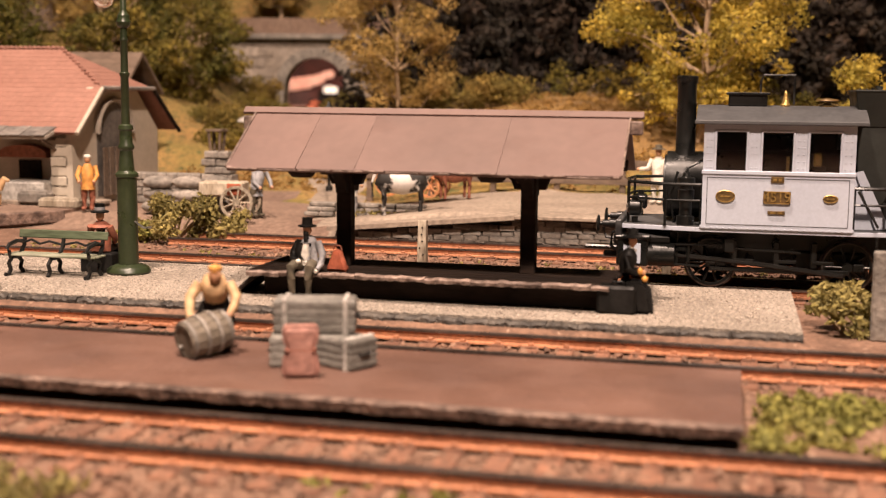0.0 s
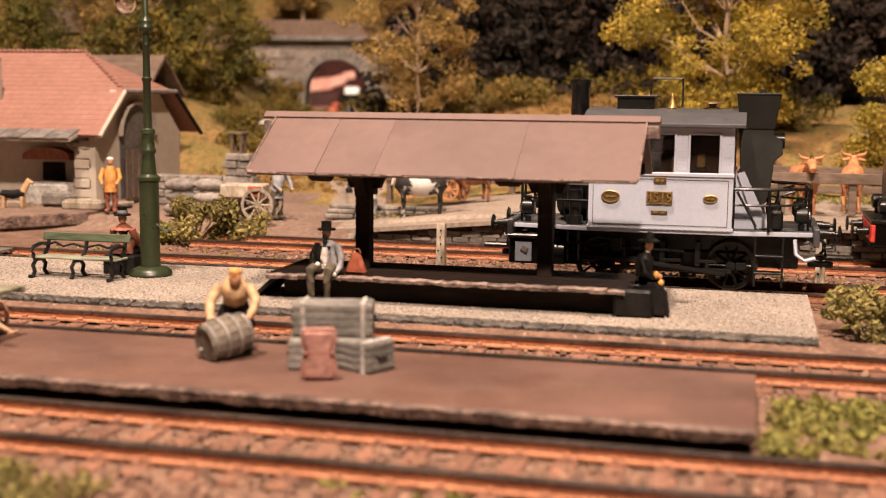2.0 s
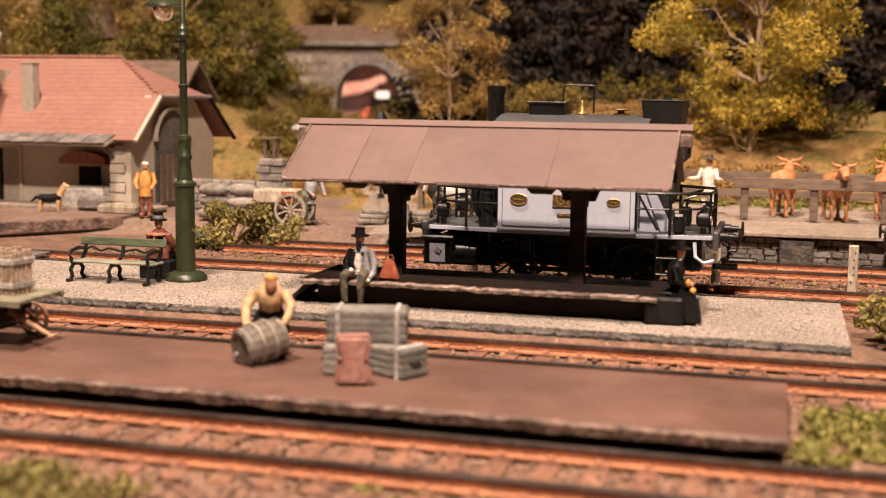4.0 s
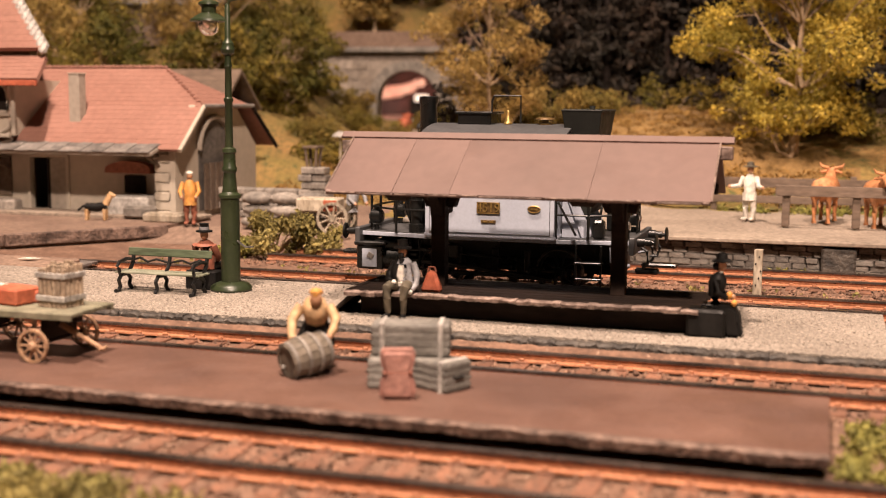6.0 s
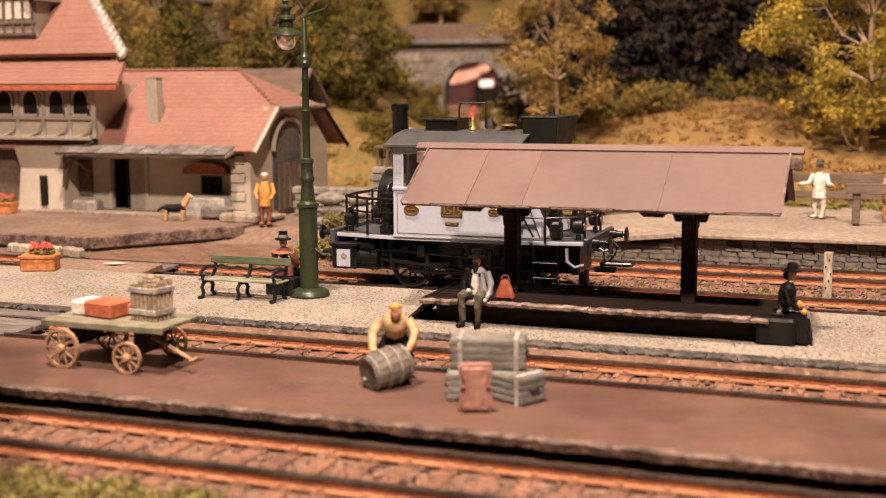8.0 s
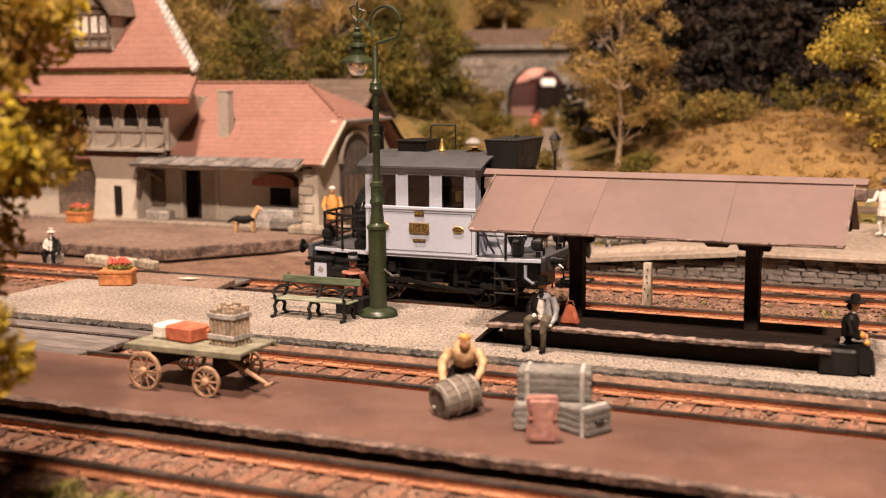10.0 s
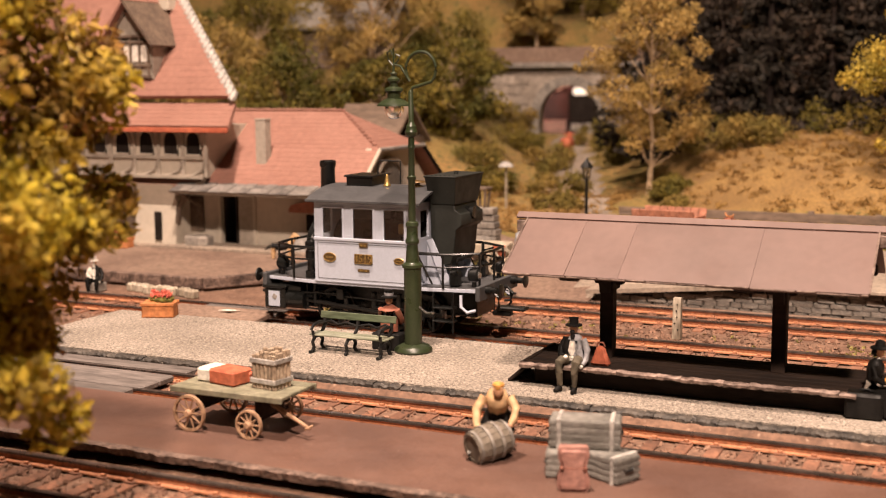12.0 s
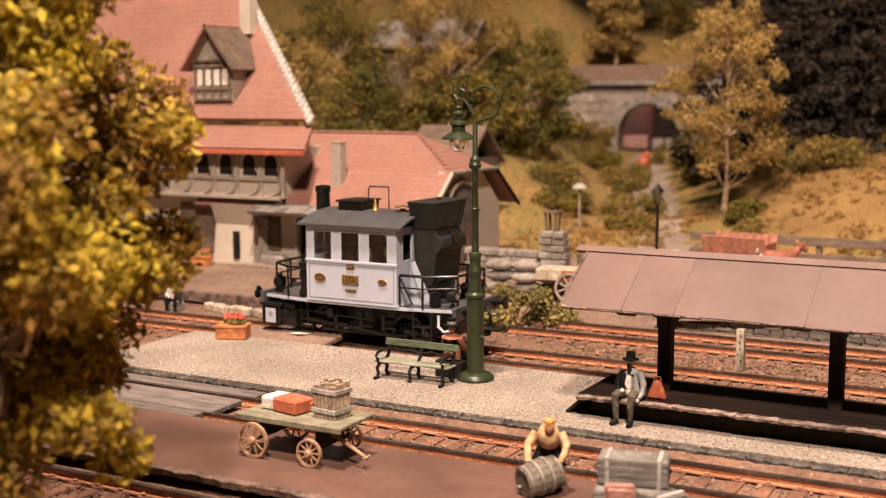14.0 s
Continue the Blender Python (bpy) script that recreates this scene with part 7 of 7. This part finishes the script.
def farm_wagon(at, label):
    t = thing("farm_wagon", at, label, "wagon")
    bm = B()
    box(bm, (0, 0, 0.62), (2.0, 0.8, 0.1), 0.02)
    part("wagon_floor", bm, M_FENCE, t)
    # flared side walls of upright red boards
    for s in (-1, 1):
        for k in range(8):
            bm = B()
            box(bm, (0, 0, 0.42), (0.255, 0.05, 0.84), 0.015)
            part("side_board", bm, M_WAGON, t, at=P(-0.95 + k * 0.272, s * 0.42, 0.64, -14 * s, 0, 0))
    for x in (-1.06, 1.06):
        bm = B()
        box(bm, (x, 0, 0.95), (0.05, 1.0, 0.6), 0.015)
        part("end_board", bm, M_WAGON, t)
    for x, r in ((-0.7, 0.42), (0.7, 0.34)):
        for s in (-1, 1):
            make_wheel(t, P(x, s * 0.52, r, 90), r, 0.09, 10, M_COW)


M_WAGON = surface("red_wagon_boards", (0.33, 0.13, 0.075), (0.42, 0.19, 0.12), 1.5, 8, 0.8, bump=0.2, rand=0.12)
farm_wagon(P(1.95, 15.2, 0.42, 0, 0, -6), "red-brown boarded farm wagon with orange spoked wheels on the road")


def dog(at):
    bm = B()
    limb(bm, [(-0.35, 0, 0.42), (0, 0, 0.4), (0.3, 0, 0.46)], [0.12, 0.14, 0.13], 0)
    limb(bm, [(0.3, 0, 0.5), (0.42, 0, 0.72), (0.45, 0, 0.8)], [0.12, 0.1, 0.09], 1)
    limb(bm, [(0.42, 0, 0.82), (0.62, 0, 0.76)], [0.1, 0.05], 1)
    for x in (-0.3, 0.28):
        for s in (-1, 1):
            limb(bm, [(x, s * 0.09, 0.35), (x, s * 0.09, 0.0)], [0.07, 0.045], 1)
    limb(bm, [(-0.4, 0, 0.45), (-0.6, 0, 0.3)], [0.05, 0.03], 0)
    tagged(link("model_dog", bm, [M_DARKCLOTH, M_TAN], None, at, smooth=60), "black and tan model dog before the station wing", "dog figurine")


dog(P(-10.4, 10.9, 0.1, 0, 0, 15))


def boxes_by_house():
    for x, y, s, m, lb in ((-14.8, 12.2, (1.0, 0.5, 0.35), M_STONE, "grey stone trough by the station wall"), (-9.9, 12.2, (1.5, 0.6, 0.6), M_CASEBAND, "pale stacked boxes below the awning"), (-9.3, 11.7, (1.0, 0.5, 0.32), M_STONE, "long grey stone trough"), (-8.2, 11.3, (1.3, 0.5, 0.25), M_WEATHER, "flat wooden tray with a pale load")):
        bm = B()
        box(bm, (0, 0, s[2] / 2), s, 0.04)
        box(bm, (0, 0, s[2]), (s[0] * 0.9, s[1] * 0.8, 0.08), 0.02)
        tagged(link("stone_trough" if m is M_STONE else "storage_box", bm, m, None, P(x, y, 0.16 if y > 11.6 else 0.08)), lb, "box")


boxes_by_house()
flower_tub(P(-17.6, 11.2, 0.08, 0, 0, 5), "small planter with pale flowers by the house corner")


def stone_kerb_pile():
    t = thing("stone_blocks", P(-11.0, 4.4, -0.36), "row of pale stone blocks beside the track", "stones")
    rng = random.Random(55)
    for k in range(7):
        bm = B()
        box(bm, (0, 0, 0.14), (rng.uniform(0.25, 0.5), 0.3, 0.28), 0.05)
        part("block", bm, M_WEATHER, t, at=P(-1.6 + k * 0.42, 1.1 + rng.uniform(-0.2, 0.2), 0.0, 0, 0, rng.uniform(-20, 20)))


stone_kerb_pile()


def cattle_fence():
    t = thing("cattle_fence", P(0, 0, 0), "dark wooden rail fence on the cattle ramp", "fence")
    for x in (10.7, 12.6, 14.5, 16.4, 18.3):
        bm = B()
        box(bm, (0, 0, 0.55), (0.22, 0.22, 1.1), 0.02)
        part("post", bm, M_FENCE, t, at=P(x, 13.2, 0.48))
    bm = B()
    box(bm, (14.8, 13.05, 1.5), (8.8, 0.08, 0.3), 0.015)
    part("rail", bm, M_FENCE, t)
    b = thing("rail_fence", P(0, 0, 0), "dark weathered rail fence behind the road", "fence")
    for k in range(9):
        bm = B()
        box(bm, (0, 0, 0.6), (0.2, 0.2, 1.2), 0.02)
        part("post", bm, M_FENCE, b, at=P(-0.6 + k * 2.2, 18.8, ground_height(-0.6 + k * 2.2, 18.8) - 0.1))
    bm = B()
    box(bm, (8.2, 18.68, 1.35), (18, 0.08, 0.32), 0.015)
    box(bm, (8.2, 18.68, 0.8), (18, 0.08, 0.25), 0.015)
    part("rail", bm, M_FENCE, b)


cattle_fence()


def ramp_stones():
    t = thing("stone_border", P(0, 0, 0), "mossy stone slab border of the ramp", "stones")
    rng = random.Random(57)
    for j in range(3):
        for k in range(8):
            bm = B()
            box(bm, (0, 0, 0), (0.44, 0.3, 0.13), 0.03)
            part("slab", bm, M_STONE, t, at=P(-0.4 + k * 0.46 + rng.uniform(-0.05, 0.05), 12.3 + j * 0.1, 0.05 + j * 0.14, 0, 0, rng.uniform(-6, 6)))


ramp_stones()


def horse_on_path():
    bm = B()
    cow_body(bm)
    tagged(link("model_horse", bm, [M_PARCEL, M_DARKCLOTH], None, P(-10.2, 40, ground_height(-10.2, 40), 0, 0, 100), smooth=60), "chestnut model horse walking up the path", "horse figurine")


horse_on_path()


def signal_lantern():
    t = thing("mushroom_lamp", P(-7.6, 24.5, ground_height(-7.6, 24.5)), "thin pale post with a pale enamel shade on the slope", "lamp")
    bm = B()
    rod(bm, (0, 0, -0.2), (0, 0, 1.9), 0.05, seg=8)
    part("post", bm, M_WEATHER, t)
    bm = B()
    lathe(bm, [(0.34, 1.8), (0.3, 1.9), (0.15, 2.0), (0.0, 2.04)], 16)
    part("shade", bm, M_CASEBAND, t, "pale enamel shade")


signal_lantern()

# ---- trees and plants ----


def branch_tree(name, x, y, z, height, spread, leaf, label, seed, count=5000, size=0.13, trunk_r=0.16, low=0.3, lobes=26, mat=None, squash=0.75, lobe_r=0.3):
    rng = random.Random(seed)
    t = thing(name, P(x, y, z), label, "tree")
    bm = B()
    pts, r = [], []
    bx = by = 0.0
    for k in range(7):
        pts.append((bx, by, height * 0.8 * k / 6 - (0.1 if k == 0 else 0)))
        r.append(trunk_r * (1 - 0.75 * k / 6) * (1.35 if k == 0 else 1))
        bx += rng.uniform(-0.12, 0.12) * trunk_r * 5
        by += rng.uniform(-0.12, 0.12) * trunk_r * 5
    tube(bm, pts, r, 9)
    part("trunk", bm, M_BARK, t)
    centres, radii = [], []
    bm = B()
    for k in range(lobes):
        f = low + (1 - low) * (k + rng.random()) / lobes
        base = Vector(pts[min(int(f * 0.95 * 6), 6)])
        a = rng.uniform(0, 2 * math.pi)
        prof = math.sin(math.pi * min(max((f - low * 0.75) / (1.06 - low * 0.75), 0.02), 1)) ** 0.6
        reach = spread * prof * rng.uniform(0.45, 1.0)
        tip = Vector((base.x + reach * math.cos(a), base.y + reach * math.sin(a), height * f))
        mid = base.lerp(tip, 0.5) + Vector((0, 0, -0.06 * height * rng.random()))
        tube(bm, [tuple(base), tuple(mid), tuple(tip)], [trunk_r * 0.34, trunk_r * 0.22, trunk_r * 0.08], 6)
        centres.append(tuple(tip))
        radii.append(spread * lobe_r * rng.uniform(0.7, 1.35))
        for j in range(2):
            q = tip + Vector((rng.uniform(-1, 1), rng.uniform(-1, 1), rng.uniform(-0.7, 0.7))) * spread * 0.33
            tube(bm, [tuple(mid.lerp(tip, 0.6)), tuple(q)], [trunk_r * 0.13, trunk_r * 0.04], 5)
            centres.append(tuple(q))
            radii.append(spread * lobe_r * 0.6 * rng.uniform(0.6, 1.2))
    part("bough", bm, M_BARK, t)
    leaves("crown", centres, radii, count, size, leaf, t, seed, squash, 0.35)
    return t


def conifer(x, y, z, h, w, seed, label):
    rng = random.Random(seed)
    t = thing("conifer", P(x, y, z), label, "tree", "dark conifers on the slope")
    bm = B()
    rod(bm, (0, 0, -0.2), (0, 0, h), 0.22, 0.03, 8)
    part("trunk", bm, M_BEAM, t)
    centres, radii = [], []
    n = 16
    for k in range(n):
        f = 0.1 + 0.9 * k / n
        ring = w * (1 - f) + 0.15
        for j in range(7):
            a = rng.uniform(0, 2 * math.pi)
            q = ring * rng.uniform(0.35, 1.0)
            centres.append((q * math.cos(a), q * math.sin(a), h * f - 0.25 * q))
            radii.append(0.28 + ring * 0.22)
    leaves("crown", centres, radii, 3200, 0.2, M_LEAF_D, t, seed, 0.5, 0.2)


def bush(name, x, y, z, r, h, leaf, label, seed, count=900, size=0.09, lobes=14):
    rng = random.Random(seed)
    t = thing(name, P(x, y, z), label, "bush")
    bm = B()
    centres, radii = [], []
    for k in range(lobes):
        a, d = rng.uniform(0, 2 * math.pi), r * math.sqrt(rng.random()) * 0.8
        c = (d * math.cos(a), d * math.sin(a), h * rng.uniform(0.15, 0.9) * (1 - 0.45 * d / r))
        tube(bm, [(0, 0, -0.05), (c[0] * 0.5, c[1] * 0.5, c[2] * 0.6), c], [0.04, 0.03, 0.012], 5)
        centres.append(c)
        radii.append(r * rng.uniform(0.2, 0.38))
    part("stem", bm, M_BARK, t)
    leaves("foliage", centres, radii, count, size, leaf, t, seed, 0.85, 0.25)


# the near tree beside the front track
branch_tree("near_tree", -0.45, -13.4, -0.45, 9.0, 2.6, M_LEAF_N, "tall autumn tree with yellow-green foliage by the front track", 101, 36000, 0.095, 0.2, 0.22, 44)
branch_tree("birch_tree", -2.3, 28.2, ground_height(-2.3, 28.2), 8.8, 2.7, M_LEAF_O, "ochre birch with a pale trunk beside the path", 103, 14000, 0.075, 0.12, 0.25, 34, lobe_r=0.25)
branch_tree("autumn_tree", 10.5, 24.5, ground_height(10.5, 24.5), 9.0, 3.6, M_LEAF_Y, "golden autumn tree behind the cattle fence", 104, 26000, 0.085, 0.17, 0.12, 44, lobe_r=0.24)
branch_tree("autumn_tree", 16.4, 21.5, 0.4, 4.2, 2.0, M_LEAF_Y, "small golden tree behind the cattle fence", 105, 9000, 0.075, 0.12, 0.15, 22)
branch_tree("pale_tree", -19.5, 34.5, ground_height(-19.5, 34.5), 8.6, 3.0, M_LEAF_O, "ochre tree with pale branches behind the station", 106, 11000, 0.09, 0.14, 0.3, 26)
branch_tree("ochre_tree", -17.8, 55.5, 7.8, 5.5, 2.4, M_LEAF_O, "ochre tree above the portal", 107, 3000, 0.18, 0.14, 0.3, 18)
for k, (x, y, h, s) in enumerate(((-27, 30, 6.5, 3.4), (-28.5, 37, 6.5, 3.4), (-16.5, 29.5, 4.5, 2.6), (-21.5, 29, 5.0, 3.0), (-14.0, 33, 4.6, 2.6), (-30, 40, 8, 4.2), (-27, 50, 7, 4.5), (-22.5, 44, 5, 3.2), (-16.5, 38.5, 4.2, 2.6), (-18.5, 42, 5.0, 2.8), (-35, 34, 8, 4), (-33, 58, 8, 5), (-25, 60, 6, 4.5), (-13, 60, 5, 3.5), (-8, 58, 6, 4), (-18, 66, 7, 5), (-10, 68, 6, 4.5))):
    branch_tree("hillside_tree", x, y, ground_height(x, y) - 0.2, h, s, M_LEAF_G if k % 6 else M_LEAF_O, "olive-green bushy tree on the hillside", 120 + k, 6500, 0.12, 0.16, 0.06, 24)
k = 0
for row, (y0, n, h) in enumerate(((36, 8, 11), (41, 8, 13), (47, 9, 14), (54, 9, 15), (62, 8, 16))):
    for i in range(n):
        rng2 = random.Random(200 + k)
        x = -3.5 - (y0 - 36) * 0.12 + i * 3.6 + rng2.uniform(-1.0, 1.0) + (1.2 if row % 2 else 0)
        y = y0 + rng2.uniform(-1.5, 1.5)
        conifer(x, y, ground_height(x, y) - 0.2, h * rng2.uniform(0.8, 1.15), 2.8, 200 + k, "dark brown-green conifer in the wood")
        k += 1
for k, (x, y, r, h, m, n) in enumerate(((-2.7, 7.7, 1.1, 1.7, M_DRYGRASS, 2600), (-1.9, 8.6, 0.9, 1.3, M_DRYGRASS, 1500), (-3.7, 7.2, 0.7, 0.6, M_GRASS, 800), (13.7, -0.6, 0.75, 0.95, M_DRYGRASS, 1300), (14.2, 0.6, 0.6, 0.8, M_DRYGRASS, 800))):
    bush("dry_bush", x, y, -0.345, r, h, m, "straggly yellow-green bush beside the track", 300 + k, n, 0.075)
for k, (x, y, r, h) in enumerate(((-1.0, 27.0, 1.1, 1.0), (1.8, 31.5, 2.0, 1.6), (-0.6, 33.0, 2.2, 2.0), (4.8, 35, 2.2, 2.2), (-5.6, 25.5, 1.1, 1.0), (-6.8, 29.0, 1.5, 1.4), (-9.5, 27, 1.5, 1.2), (-11.5, 31, 1.8, 1.6), (-9.6, 36, 1.6, 1.6), (-13.5, 41, 1.8, 1.8), (-16.2, 47.5, 1.5, 2.2), (-10.8, 46.5, 1.5, 2.0), (-6.2, 38, 1.8, 1.8), (-8.2, 43, 1.6, 1.8), (8.5, 31, 2.0, 1.5), (13, 28, 2.2, 1.8), (0.0, 24.6, 0.8, 0.6))):
    bush("hillside_bush", x, y, ground_height(x, y) - 0.1, r, h, M_LEAF_G if k % 3 == 0 else M_SCRUB, "low olive bush on the hillside", 330 + k, 2600, 0.085, 18)


def tufts(name, areas, count, size, material, label, seed):
    rng = np.random.default_rng(seed)
    cs, rs = [], []
    for x0, x1, y0, y1, n, r, z in areas:
        for _ in range(n):
            x, y = rng.uniform(x0, x1), rng.uniform(y0, y1)
            cs.append((x, y, (ground_height(x, y) if z is None else z) + r * 0.25))
            rs.append(r * rng.uniform(0.6, 1.3))
    ob = leaves(name, cs, rs, count, size, material, None, seed, 0.6, 0.2)
    tagged(ob, label, "grass", kind="stuff")


tufts("grass", [(12.1, 16.5, -8.3, -5.9, 70, 0.26, -0.345), (0.4, 3.4, -12.4, -11.2, 20, 0.2, -0.345), (7.5, 9.5, -11.0, -10.6, 8, 0.12, -0.345)], 9000, 0.06, M_GRASS, "green grass tufts beside the front tracks", 401)
tufts("dry_grass", [(0.5, 5.4, -12.7, -11.3, 105, 0.26, -0.32), (2, 14, 4.6, 6.0, 60, 0.09, -0.345), (-6, 2, 4.9, 6.1, 50, 0.08, -0.345), (-0.5, 4.2, 11.6, 12.8, 40, 0.12, 0.15)], 7000, 0.055, M_DRYGRASS, "dry yellow grass and weeds between the tracks", 402)
tufts("field_grass", [(-0.5, 9, 23, 36, 420, 0.22, None), (4, 16, 19.2, 23, 120, 0.3, None), (-9, -3, 19, 30, 160, 0.3, None)], 14000, 0.075, M_FIELD, "dry golden field grass on the hill", 403)
tufts("weeds", [(10.5, 13, 9.45, 9.7, 10, 0.16, -0.4), (8.5, 18, 17.5, 18.6, 60, 0.22, 0.45)], 2500, 0.06, M_GRASS, "green weeds along the stone wall and fence", 404)


def motions():
    walk(LOCO, [(t, P(x, T3, LZ)) for t, x in ((0, 12.58), (2, 10.04), (4.5, 6.90), (8, 2.59), (10.5, -0.45), (12.5, -2.88), (14, -4.65))])


motions()
